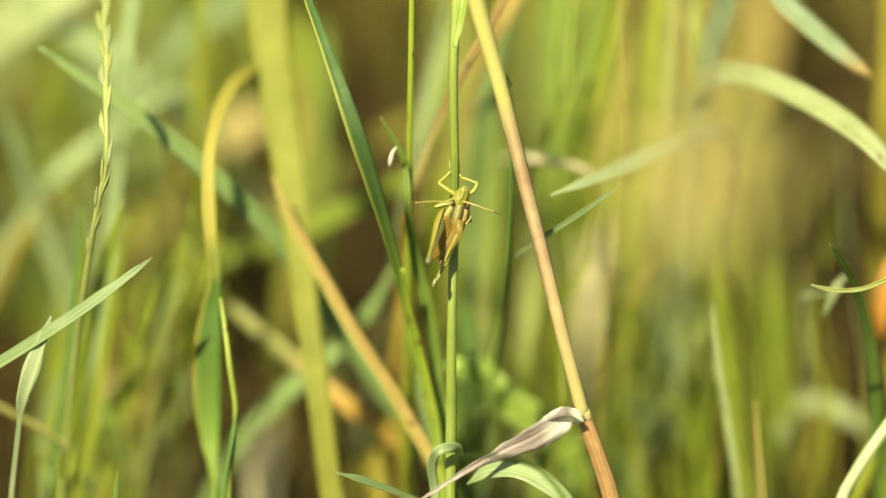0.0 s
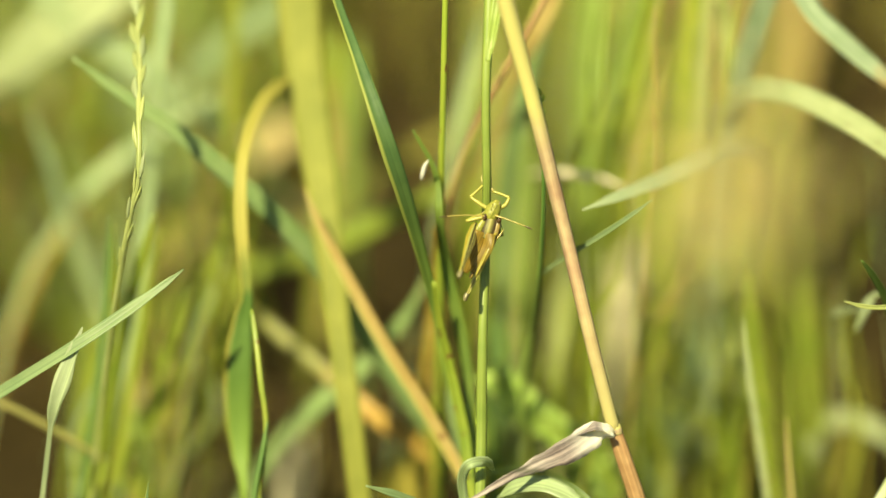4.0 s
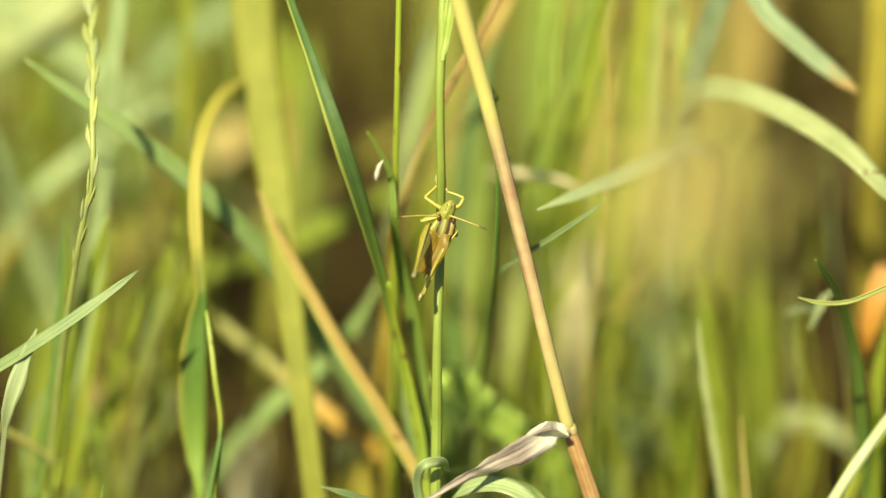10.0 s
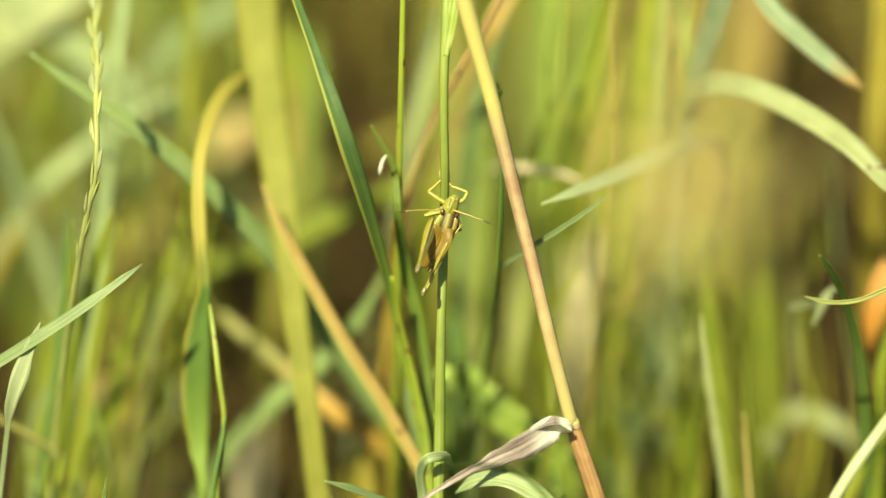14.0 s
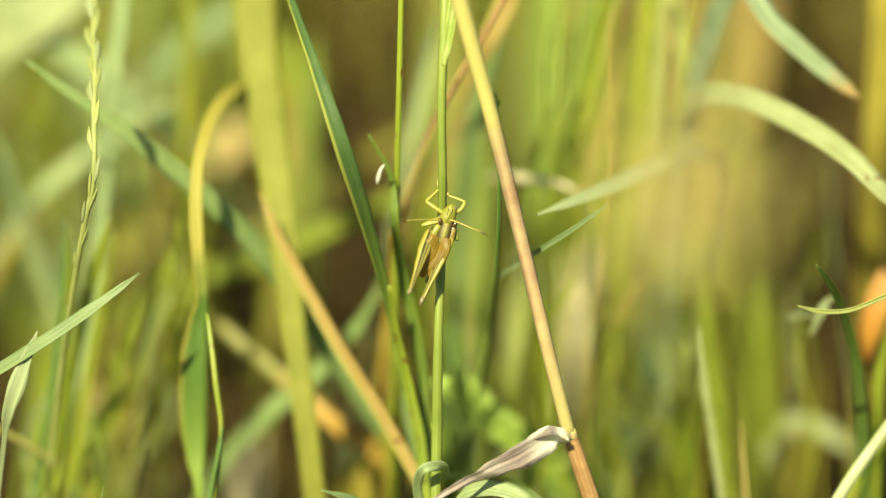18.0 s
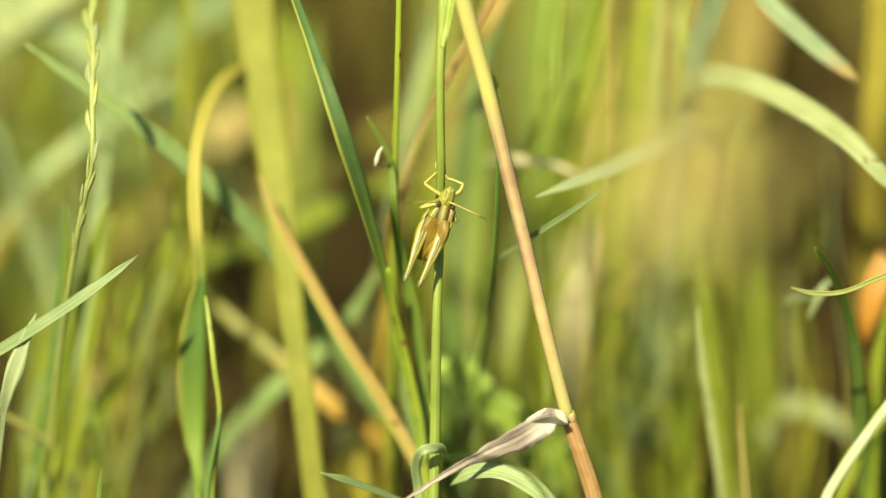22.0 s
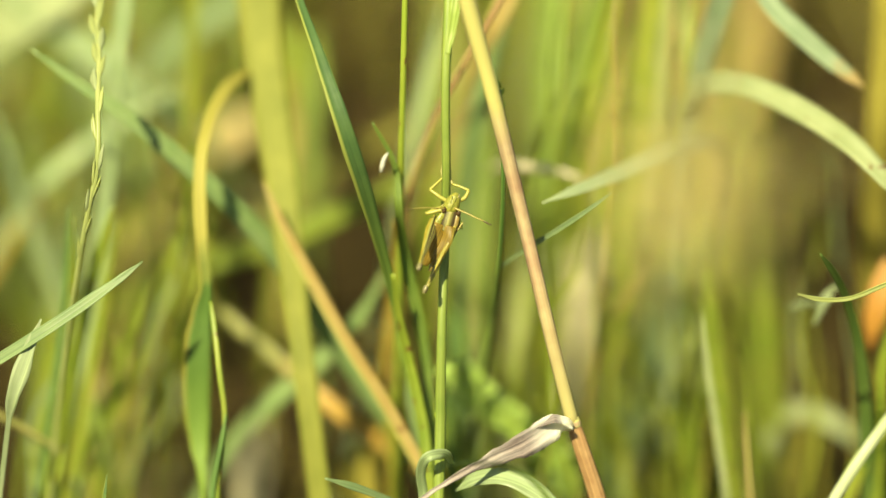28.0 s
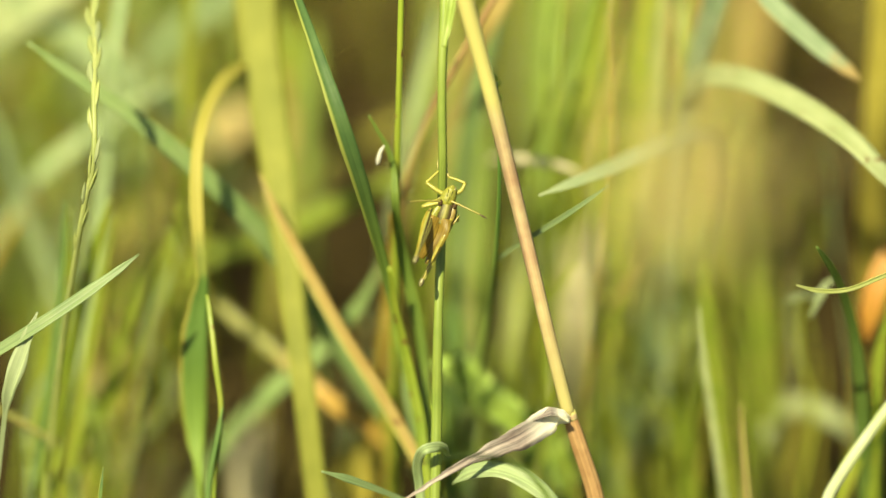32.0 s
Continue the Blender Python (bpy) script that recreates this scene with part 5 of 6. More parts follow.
blade(tuft, "blade", [(0.0653, 0.09, -0.004), (0.0625, 0.09, 0.0328), (0.0613, 0.09, 0.0469), (0.0596, 0.09, 0.0593), (0.0571, 0.09, 0.0715)],
      [2.92, 3.44, 4.84, 4.24, 1.13], LIME, "green blade low in the grass", turn=30, fold=0.25)
blade(tuft, "blade", [(0.0536, 0.08, -0.004), (0.0474, 0.08, 0.036), (0.045, 0.08, 0.0499), (0.042, 0.08, 0.0621), (0.0397, 0.08, 0.0727)],
      [2.4, 2.82, 3.93, 3.62, 0.83], YELLOW, "yellow-green blade low in the grass", turn=30, fold=0.25)
blade(tuft, "blade", [(0.0297, 0.094, -0.004), (0.0508, 0.094, 0.0603), (0.0612, 0.094, 0.086), (0.0524, 0.094, 0.1079), (0.0529, 0.094, 0.1233)],
      [0.25, 0.8, 1.41, 1.12, 0.28], LIME, "slender green blade", turn=22, fold=0.3, n=18)
blade(tuft, "blade", [(0.0359, 0.102, -0.004), (0.0235, 0.102, 0.1045), (0.0209, 0.102, 0.1264), (0.0339, 0.102, 0.1452), (0.0373, 0.102, 0.1584)],
      [0.13, 0.41, 0.72, 0.57, 0.27], YELLOW, "slender yellow-green blade", turn=-1, fold=0.3, n=18)
blade(tuft, "blade", [(0.0268, 0.109, -0.004), (0.0348, 0.109, 0.0585), (0.0384, 0.109, 0.0847), (0.0311, 0.109, 0.1071), (0.0299, 0.109, 0.1228)],
      [0.15, 0.49, 0.86, 0.68, 0.28], LIME, "slender green blade", turn=-10, fold=0.3, n=18)
blade(tuft, "blade", [(0.0371, 0.101, -0.004), (0.0365, 0.101, 0.1082), (0.0364, 0.101, 0.1275), (0.041, 0.101, 0.1442), (0.0425, 0.101, 0.1559)],
      [0.27, 0.85, 1.49, 1.19, 0.27], TAN, "slender dried blade", turn=10, fold=0.3, n=18)
blade(tuft, "blade", [(0.0711, 0.09, -0.004), (0.0832, 0.09, 0.0553), (0.0871, 0.09, 0.0731), (0.0854, 0.09, 0.0884), (0.0861, 0.09, 0.0992)],
      [0.67, 0.79, 0.98, 0.78, 0.28], PALELIME, "slender pale lime blade", turn=-18, fold=0.3, n=18)
blade(tuft, "blade", [(0.0461, 0.103, -0.004), (0.0418, 0.103, 0.0433), (0.0399, 0.103, 0.0626), (0.0398, 0.103, 0.0793), (0.0392, 0.103, 0.091)],
      [0.71, 0.84, 1.04, 0.83, 0.28], OLIVE, "slender olive blade", turn=-37, fold=0.3, n=18)
blade(tuft, "blade", [(0.0605, 0.083, -0.004), (0.0567, 0.083, 0.0434), (0.055, 0.083, 0.0629), (0.0462, 0.083, 0.0797), (0.0428, 0.083, 0.0916)],
      [0.72, 0.85, 1.05, 0.83, 0.28], YELLOW, "slender yellow-green blade", turn=25, fold=0.3, n=18)
blade(tuft, "blade", [(0.0413, 0.103, -0.004), (0.0418, 0.103, 0.0516), (0.042, 0.103, 0.0738), (0.0396, 0.103, 0.0928), (0.0389, 0.103, 0.1062)],
      [0.26, 0.83, 1.47, 1.16, 0.28], PALE, "slender pale green blade", turn=5, fold=0.3, n=18)
tuft = clump((0.0688, 0.3000), "loose grass tuft with brown blades")
blade(tuft, "blade", [(0.0613, 0.26, -0.004), (0.0668, 0.26, 0.0604), (0.0688, 0.26, 0.0822), (0.0708, 0.26, 0.1036), (0.0709, 0.26, 0.1299)],
      [1.14, 3.63, 7.55, 7.49, 6.74], OLD, "brown withered leaf among green", turn=10, fold=0.15)
blade(tuft, "blade", [(0.0874, 0.32, -0.004), (0.0888, 0.32, 0.0279), (0.0899, 0.32, 0.0495), (0.0947, 0.32, 0.0727), (0.0993, 0.32, 0.0974), (0.1004, 0.32, 0.1161)],
      [2.46, 7.83, 14.8, 14.68, 12.73, 10.83], OLD, "wide brown withered leaf far behind", turn=10, fold=0.15)
blade(tuft, "blade", [(0.0577, 0.32, -0.004), (0.0586, 0.32, 0.0456), (0.059, 0.32, 0.0669), (0.0594, 0.32, 0.0898), (0.0607, 0.32, 0.1161)],
      [2.45, 7.78, 14.71, 15.5, 14.44], OLD, "wide brown withered leaf far behind", turn=10, fold=0.15)
tuft = clump((0.0951, 0.1498), "loose grass tuft with golden and green blades")
blade(tuft, "blade", [(0.1132, 0.1434, -0.004), (0.1085, 0.12, 0.0779), (0.1068, 0.11, 0.1062), (0.1052, 0.1, 0.1332), (0.1056, 0.1, 0.1533), (0.1055, 0.1, 0.1731)],
      [0.96, 3.06, 6.25, 7.19, 7.4, 6.78], GOLD, "broad golden-yellow withered blade standing upright", turn=0, fold=0.3)
blade(tuft, "blade", [(0.0911, 0.13, -0.004), (0.0866, 0.13, 0.058), (0.0856, 0.13, 0.0708), (0.0835, 0.13, 0.0866), (0.081, 0.13, 0.0991)],
      [0.66, 2.09, 4.44, 4.12, 1.17], LIME, "green blade behind the arching leaf", turn=25, fold=0.25)
blade(tuft, "blade", [(0.0866, 0.15, -0.004), (0.082, 0.15, 0.0531), (0.08, 0.15, 0.076), (0.0775, 0.15, 0.0952), (0.0747, 0.15, 0.111)],
      [0.81, 2.57, 5.15, 5.11, 1.19], LIME, "green blade standing behind the arching leaf", turn=25, fold=0.25)
blade(tuft, "blade", [(0.0946, 0.129, -0.004), (0.0942, 0.129, 0.033), (0.092, 0.129, 0.0551), (0.0911, 0.129, 0.0706)],
      [0.86, 1.06, 0.84, 0.3], OLIVE, "slender olive blade", turn=20, fold=0.3, n=18)
blade(tuft, "blade", [(0.0887, 0.173, -0.004), (0.0845, 0.173, 0.0805), (0.0836, 0.173, 0.0979), (0.085, 0.173, 0.1128), (0.0852, 0.173, 0.1234)],
      [0.29, 0.91, 1.62, 1.28, 0.31], LIME, "slender green blade", turn=17, fold=0.3, n=18)
blade(tuft, "blade", [(0.1132, 0.155, -0.004), (0.1135, 0.155, 0.0687), (0.1136, 0.155, 0.0894), (0.1151, 0.155, 0.1073), (0.1156, 0.155, 0.1199)],
      [0.15, 0.48, 0.84, 0.67, 0.3], LIME, "slender green blade", turn=-2, fold=0.3, n=18)
blade(tuft, "blade", [(0.0784, 0.168, -0.004), (0.0872, 0.168, 0.0521), (0.0916, 0.168, 0.0782), (0.0999, 0.168, 0.1007), (0.104, 0.168, 0.1164)],
      [0.19, 0.6, 1.06, 0.84, 0.3], LIME, "slender green blade", turn=-36, fold=0.3, n=18)
tuft = clump((0.0858, 0.0469), "loose grass tuft with green and pale lime blades")
blade(tuft, "blade", [(0.0762, 0.0575, -0.004), (0.0691, 0.052, 0.0509), (0.0665, 0.05, 0.0695), (0.0644, 0.05, 0.0825), (0.0625, 0.05, 0.094), (0.0612, 0.05, 0.1039), (0.0602, 0.05, 0.1123), (0.0599, 0.05, 0.1203)],
      [3.9, 4.59, 4.93, 4.9, 4.61, 3.93, 2.61, 0.52], LIME, "upright yellow-green blade with a fine tip", turn=30, fold=0.35, wobble=8)
blade(tuft, "blade", [(0.0757, 0.028, -0.004), (0.0649, 0.028, 0.0638), (0.0625, 0.028, 0.078), (0.0606, 0.028, 0.0891), (0.0587, 0.028, 0.1002), (0.0574, 0.028, 0.1098), (0.057, 0.028, 0.1138)],
      [1.33, 1.56, 1.67, 1.79, 1.65, 1.01, 0.38], PALELIME, "narrow pale blade lying along a wider one", turn=20, fold=0.35, wobble=8)
blade(tuft, "blade", [(0.1008, 0.03, -0.004), (0.0988, 0.03, 0.0657), (0.0982, 0.03, 0.0855), (0.0983, 0.03, 0.1008), (0.0998, 0.03, 0.1131)],
      [1.99, 2.34, 2.83, 2.55, 0.76], LIME, "green blade beside a rusty leaf", turn=10, fold=0.3)
blade(tuft, "blade", [(0.0753, 0.03, -0.004), (0.0906, 0.03, 0.0614), (0.0938, 0.03, 0.0742), (0.0985, 0.03, 0.0841), (0.1032, 0.03, 0.0911)],
      [2.43, 2.86, 3.88, 3.34, 0.77], YELLOW, "yellow-green leaf behind a glossy stem", turn=25, fold=0.3)
blade(tuft, "blade", [(0.1125, 0.04, -0.004), (0.1027, 0.04, 0.0566), (0.1007, 0.04, 0.0682), (0.1016, 0.04, 0.0768), (0.1038, 0.04, 0.084)],
      [3.37, 3.97, 5.26, 3.93, 1.04], DARK, "dark green blade low beside a glossy stem", turn=25, fold=0.3)
blade(tuft, "blade", [(0.082, 0.065, -0.004), (0.0734, 0.065, 0.0785), (0.0714, 0.065, 0.0967), (0.0667, 0.065, 0.1123), (0.0646, 0.065, 0.1233)],
      [0.16, 0.5, 0.88, 0.7, 0.26], LIME, "slender green blade", turn=38, fold=0.3, n=18)
blade(tuft, "blade", [(0.0814, 0.055, -0.004), (0.0734, 0.055, 0.0596), (0.0713, 0.055, 0.0753), (0.0702, 0.055, 0.0889), (0.0692, 0.055, 0.0984)],
      [0.95, 1.12, 1.39, 1.1, 0.26], LIME, "slender green blade", turn=-31, fold=0.3, n=18)
blade(tuft, "blade", [(0.0827, 0.07, -0.004), (0.0876, 0.07, 0.0485), (0.0897, 0.07, 0.0691), (0.0854, 0.07, 0.0868), (0.0847, 0.07, 0.0992)],
      [0.81, 0.95, 1.18, 0.93, 0.27], YELLOW, "slender yellow-green blade", turn=-19, fold=0.3, n=18)
tuft = clump((0.0910, 0.1008), "loose grass tuft with green and yellow-green blades")
blade(tuft, "blade", [(0.082, 0.08, -0.004), (0.0791, 0.08, 0.0375), (0.0778, 0.08, 0.0545), (0.0751, 0.08, 0.0697), (0.0732, 0.08, 0.0847)],
      [2.4, 2.82, 3.92, 3.89, 1.1], LIME, "green blade low in the grass", turn=30, fold=0.25)
blade(tuft, "blade", [(0.0904, 0.11, -0.004), (0.0871, 0.11, 0.0281), (0.0848, 0.11, 0.0474), (0.0822, 0.11, 0.0663), (0.0805, 0.11, 0.0834), (0.0796, 0.11, 0.0956)],
      [3.01, 3.54, 4.96, 5.21, 4.31, 1.14], LIME, "dull green blade standing low", turn=30, fold=0.25)
blade(tuft, "blade", [(0.0777, 0.1, -0.004), (0.0662, 0.1, 0.0328), (0.0599, 0.1, 0.0486), (0.0525, 0.1, 0.058), (0.0438, 0.1, 0.0642)],
      [2.96, 3.48, 4.61, 4.3, 1.14], YELLOW, "yellow-green leaf leaning low across", turn=-30, fold=0.25)
blade(tuft, "blade", [(0.0925, 0.1, -0.004), (0.0896, 0.1, 0.028), (0.0883, 0.1, 0.0407), (0.0901, 0.1, 0.0502), (0.0919, 0.1, 0.058)],
      [2.97, 3.49, 4.92, 4.32, 1.15], OLIVE, "olive leaf low in the grass", turn=30, fold=0.25)
blade(tuft, "blade", [(0.0798, 0.11, -0.004), (0.0812, 0.11, 0.0281), (0.082, 0.11, 0.0442), (0.0861, 0.11, 0.0524), (0.0926, 0.105, 0.0562), (0.0992, 0.1, 0.0552), (0.106, 0.1, 0.0486)],
      [2.01, 2.36, 3.51, 4.95, 5.49, 5.17, 2.02], PALELIME, "pale green leaf arching low", turn=30, fold=0.2)
blade(tuft, "blade", [(0.1246, 0.0757, -0.004), (0.1186, 0.07, 0.0469), (0.1134, 0.065, 0.0878), (0.1091, 0.06, 0.1099), (0.1045, 0.055, 0.1171), (0.101, 0.052, 0.1115), (0.099, 0.05, 0.1046), (0.0982, 0.05, 0.0957)],
      [1.41, 1.66, 2.43, 3.71, 4.98, 6.02, 5.24, 0.79], ORANGE, "bright rust-orange withered leaf hanging tip down", turn=0, fold=0.3)
blade(tuft, "blade", [(0.0846, 0.102, -0.004), (0.059, 0.102, 0.1176), (0.054, 0.102, 0.1406), (0.0568, 0.102, 0.1603), (0.0561, 0.102, 0.1741)],
      [0.19, 0.6, 1.07, 0.84, 0.27], LIME, "slender green blade", turn=17, fold=0.3, n=18)
blade(tuft, "blade", [(0.0869, 0.101, -0.004), (0.0827, 0.101, 0.0218), (0.078, 0.101, 0.0454), (0.0751, 0.101, 0.062)],
      [0.73, 0.9, 0.72, 0.29], YELLOW, "slender yellow-green blade", turn=-11, fold=0.3, n=18)
blade(tuft, "blade", [(0.0767, 0.1, -0.004), (0.0623, 0.1, 0.0516), (0.0558, 0.1, 0.0749), (0.0552, 0.1, 0.0948), (0.0529, 0.1, 0.1087)],
      [0.79, 0.93, 1.15, 0.91, 0.28], OLIVE, "slender olive blade", turn=35, fold=0.3, n=18)
blade(tuft, "blade", [(0.0805, 0.108, -0.004), (0.071, 0.108, 0.0295), (0.0642, 0.108, 0.0506), (0.0661, 0.108, 0.0688), (0.0644, 0.108, 0.0816)],
      [0.85, 1.0, 1.24, 0.99, 0.29], LIME, "slender green blade", turn=-21, fold=0.3, n=18)
blade(tuft, "blade", [(0.0818, 0.085, -0.004), (0.073, 0.085, 0.0569), (0.0696, 0.085, 0.0789), (0.0602, 0.085, 0.0977), (0.056, 0.085, 0.111)],
      [0.82, 0.97, 1.2, 0.95, 0.27], YELLOW, "slender yellow-green blade", turn=-12, fold=0.3, n=18)
blade(tuft, "blade", [(0.1061, 0.104, -0.004), (0.1021, 0.104, 0.0159), (0.096, 0.104, 0.0399), (0.097, 0.104, 0.0604), (0.0954, 0.104, 0.0749)],
      [1.04, 1.22, 1.5, 1.19, 0.29], OLIVE, "slender olive blade", turn=10, fold=0.3, n=18)
blade(tuft, "blade", [(0.1026, 0.12, -0.004), (0.0948, 0.12, 0.0642), (0.0926, 0.12, 0.0822), (0.0952, 0.12, 0.0977), (0.0954, 0.12, 0.1086)],
      [0.26, 0.84, 1.49, 1.18, 0.29], YELLOW, "slender yellow-green blade", turn=-2, fold=0.3, n=18)
blade(tuft, "blade", [(0.0817, 0.112, -0.004), (0.0865, 0.112, 0.0632), (0.0881, 0.112, 0.0842), (0.0864, 0.112, 0.1023), (0.0863, 0.112, 0.115)],
      [0.17, 0.55, 0.97, 0.77, 0.28], OLIVE, "slender olive blade", turn=14, fold=0.3, n=18)
blade(tuft, "blade", [(0.1173, 0.104, -0.004), (0.1008, 0.104, 0.0847), (0.0972, 0.104, 0.1032), (0.0956, 0.104, 0.1191), (0.0939, 0.104, 0.1304)],
      [0.19, 0.6, 1.05, 0.84, 0.28], PALEBLUE, "slender pale bluish blade", turn=-36, fold=0.3, n=18)
tuft = clump((0.0412, 0.0614), "loose grass tuft with yellow-green and bright yellow-green blades")
blade(tuft, "blade", [(0.0296, 0.065, -0.004), (0.0242, 0.065, 0.0687), (0.0224, 0.065, 0.0916), (0.0313, 0.065, 0.1112), (0.0336, 0.065, 0.125)],
      [0.21, 0.66, 1.17, 0.93, 0.26], YELLOW, "slender yellow-green blade", turn=-4, fold=0.3, n=18)
blade(tuft, "blade", [(0.0322, 0.059, -0.004), (0.0509, 0.059, 0.1334), (0.0539, 0.059, 0.1548), (0.0555, 0.059, 0.1731), (0.057, 0.059, 0.1859)],
      [0.15, 0.49, 0.87, 0.69, 0.25], YELLOW, "slender yellow-green blade", turn=37, fold=0.3, n=18)
blade(tuft, "blade", [(0.0382, 0.075, -0.004), (0.0354, 0.075, 0.0947), (0.0349, 0.075, 0.1116), (0.035, 0.075, 0.1261), (0.0349, 0.075, 0.1364)],
      [0.26, 0.83, 1.47, 1.16, 0.27], BRIGHTYELLOW, "slender bright yellow-green blade", turn=-38, fold=0.3, n=18)
blade(tuft, "blade", [(0.0278, 0.054, -0.004), (0.0369, 0.054, 0.1227), (0.0386, 0.054, 0.1455), (0.0371, 0.054, 0.165), (0.0372, 0.054, 0.1787)],
      [0.18, 0.57, 1.0, 0.79, 0.25], TAN, "slender dried blade", turn=-1, fold=0.3, n=18)
blade(tuft, "blade", [(0.0263, 0.075, -0.004), (0.0516, 0.075, 0.0723), (0.0583, 0.075, 0.0905), (0.0531, 0.075, 0.1061), (0.0536, 0.075, 0.1171)],
      [0.13, 0.41, 0.73, 0.58, 0.27], PALELIME, "slender pale lime blade", turn=24, fold=0.3, n=18)
blade(tuft, "blade", [(0.0706, 0.06, -0.004), (0.0623, 0.06, 0.0471), (0.0589, 0.06, 0.0663), (0.0612, 0.06, 0.0827), (0.0609, 0.06, 0.0943)],
      [0.66, 0.78, 0.96, 0.76, 0.27], LIME, "slender green blade", turn=27, fold=0.3, n=18)
blade(tuft, "blade", [(0.0579, 0.061, -0.004), (0.0606, 0.061, 0.0389), (0.0619, 0.061, 0.0573), (0.063, 0.061, 0.0732), (0.0638, 0.061, 0.0844)],
      [0.71, 0.84, 1.04, 0.83, 0.27], OLIVE, "slender olive blade", turn=12, fold=0.3, n=18)
blade(tuft, "blade", [(0.0469, 0.042, -0.004), (0.0296, 0.042, 0.065), (0.0243, 0.042, 0.0849), (0.024, 0.042, 0.102), (0.0222, 0.042, 0.114)],
      [0.95, 1.12, 1.38, 1.1, 0.26], LIME, "slender green blade", turn=23, fold=0.3, n=18)


# ---- the stem that carries the insect ----
stem = clump((-0.00231, 0.01555, 0.05134), "upright green grass stem to which a grasshopper clings", "tall_grass", "grass", "")
stem.location.z = 0
stalk(stem, "culm", [(-0.0034, -0.0399, -0.004), (-0.0017, -0.014, 0.0864), (-0.0014, -0.008, 0.1021), (-0.0013, -0.006, 0.1156), (-0.0011, -0.003, 0.126), (-0.0007, 0.002, 0.1356), (-0.0005, 0.006, 0.1456), (-0.0004, 0.005, 0.156), (-0.0006, 0.006, 0.1657), (-0.0006, 0.008, 0.175), (-0.0002, 0.012, 0.1837), (0.0001, 0.016, 0.1911), (0.0002, 0.02, 0.1962)],
      [2.04, 2.4, 2.41, 2.16, 1.97, 1.98, 1.98, 1.9, 1.9, 1.95, 2.25, 2.49, 2.5], STEM, n=40)
blade(stem, "leaf_sheath", [(-0.0001, 0.006, 0.1799), (0.0005, 0.008, 0.1836), (0.0013, 0.012, 0.1873), (0.0026, 0.018, 0.1955)], [1.06, 1.88, 2.36, 2.38], STEM, "green sheath parting from the stem", 10, 0.5)
stalk(stem, "node", [(-0.0014, -0.0076, 0.103), (-0.0014, -0.0072, 0.1041), (-0.0014, -0.0066, 0.1054)], [2.41, 2.77, 2.29], LIMESTEM, "swollen yellowish node", n=8)

# ---- dry straw with a withered leaf ----
straw = clump((0.03676, -0.01057, 0.06730), "golden dry straw leaning with a withered leaf at its node", "dry_straw", "straw", "")
straw.location.z = 0
stalk(straw, "culm", [(0.0269, -0.0086, 0.1021), (0.0224, -0.0055, 0.1192), (0.0168, -0.0006, 0.1416), (0.0129, 0.0009, 0.1574), (0.0091, 0.0012, 0.1727), (0.0043, 0.0002, 0.1906), (0.0013, -0.0007, 0.2027)],
      [2.9, 2.9, 2.9, 3.0, 3.2, 3.6, 3.6], STRAW, n=44)
stalk(straw, "sheath", [(0.0368, -0.0365, -0.004), (0.0322, -0.0109, 0.0868), (0.0289, -0.0095, 0.0967), (0.0269, -0.0084, 0.1026)], [3.8, 3.7, 3.5, 3.1], SHEATH, "rust-brown sheath below the node", n=24)
stalk(straw, "node", [(0.0272, -0.0087, 0.1017), (0.0269, -0.0084, 0.1026), (0.0266, -0.008, 0.1037)], [3.1, 3.3, 3.0], STRAW, "thickened node", n=8)
blade(straw, "leaf_fold", [(0.0265, -0.013, 0.1032), (0.0247, -0.014, 0.1054), (0.0223, -0.015, 0.1064), (0.0197, -0.015, 0.1053), (0.0168, -0.015, 0.1028)],
      [0.72, 1.43, 1.9, 1.42, 0.59], WITHERED, "pale papery fold of the withered leaf", -30, 0.5, 40, crumple=0.0003)
blade(straw, "withered_leaf", [(0.0266, -0.0109, 0.1029), (0.0246, -0.0125, 0.1044), (0.0217, -0.0142, 0.1043), (0.0179, -0.016, 0.1022), (0.012, -0.0179, 0.0999), (0.0054, -0.0198, 0.0975), (-0.0017, -0.0222, 0.0939), (-0.0099, -0.025, 0.0892)],
      [1.5, 3.0, 6.2, 5.6, 4.0, 1.9, 1.1, 0.5], WITHERED, "crumpled grey-brown withered leaf", 8, 0.42, 60, crumple=0.00026)


# ---- flowering spike ----
def spikelet_mesh(name, length, width, material):
    bm = bmesh.new()
    tube(bm, [(0, 0, 0), (0, 0, length * 0.3), (0, 0, length * 0.7), (0, 0, length)], [width * 0.4, width, width * 0.75, width * 0.08], 8, 8, 0.7)
    tube(bm, [(width * 0.0002, -width * 0.0002, length * 0.1), (width * 0.0004, -width * 0.0003, length * 0.5), (width * 0.0003, -width * 0.0002, length * 0.9)],
         [width * 0.3, width * 0.6, width * 0.05], 6, 6, 0.6)
    return mesh_of(name, bm, material)


SPIKE_LINE = [(-0.0978, 0.0327, -0.004), (-0.0895, 0.0239, 0.0742), (-0.0839, 0.015, 0.1083), (-0.0797, 0.0087, 0.1292), (-0.0762, 0.005, 0.1453), (-0.0742, 0.0048, 0.1536), (-0.0744, 0.014, 0.1682), (-0.0751, 0.024, 0.174), (-0.0765, 0.034, 0.18), (-0.0762, 0.042, 0.1881)]
spike = clump((SPIKE_LINE[0][0], SPIKE_LINE[0][1]), "slender green flowering spike with seeds set alternately on it", "flowering_spike", "grass", "")
stalk(spike, "rachis", SPIKE_LINE, [1.4, 1.4, 1.3, 1.2, 1.2, 1.2, 1.2, 1.1, 1.0, 0.8], SEED, n=60)
SPIKELET = spikelet_mesh("spikelet", 0.0056, 0.95, SEED)
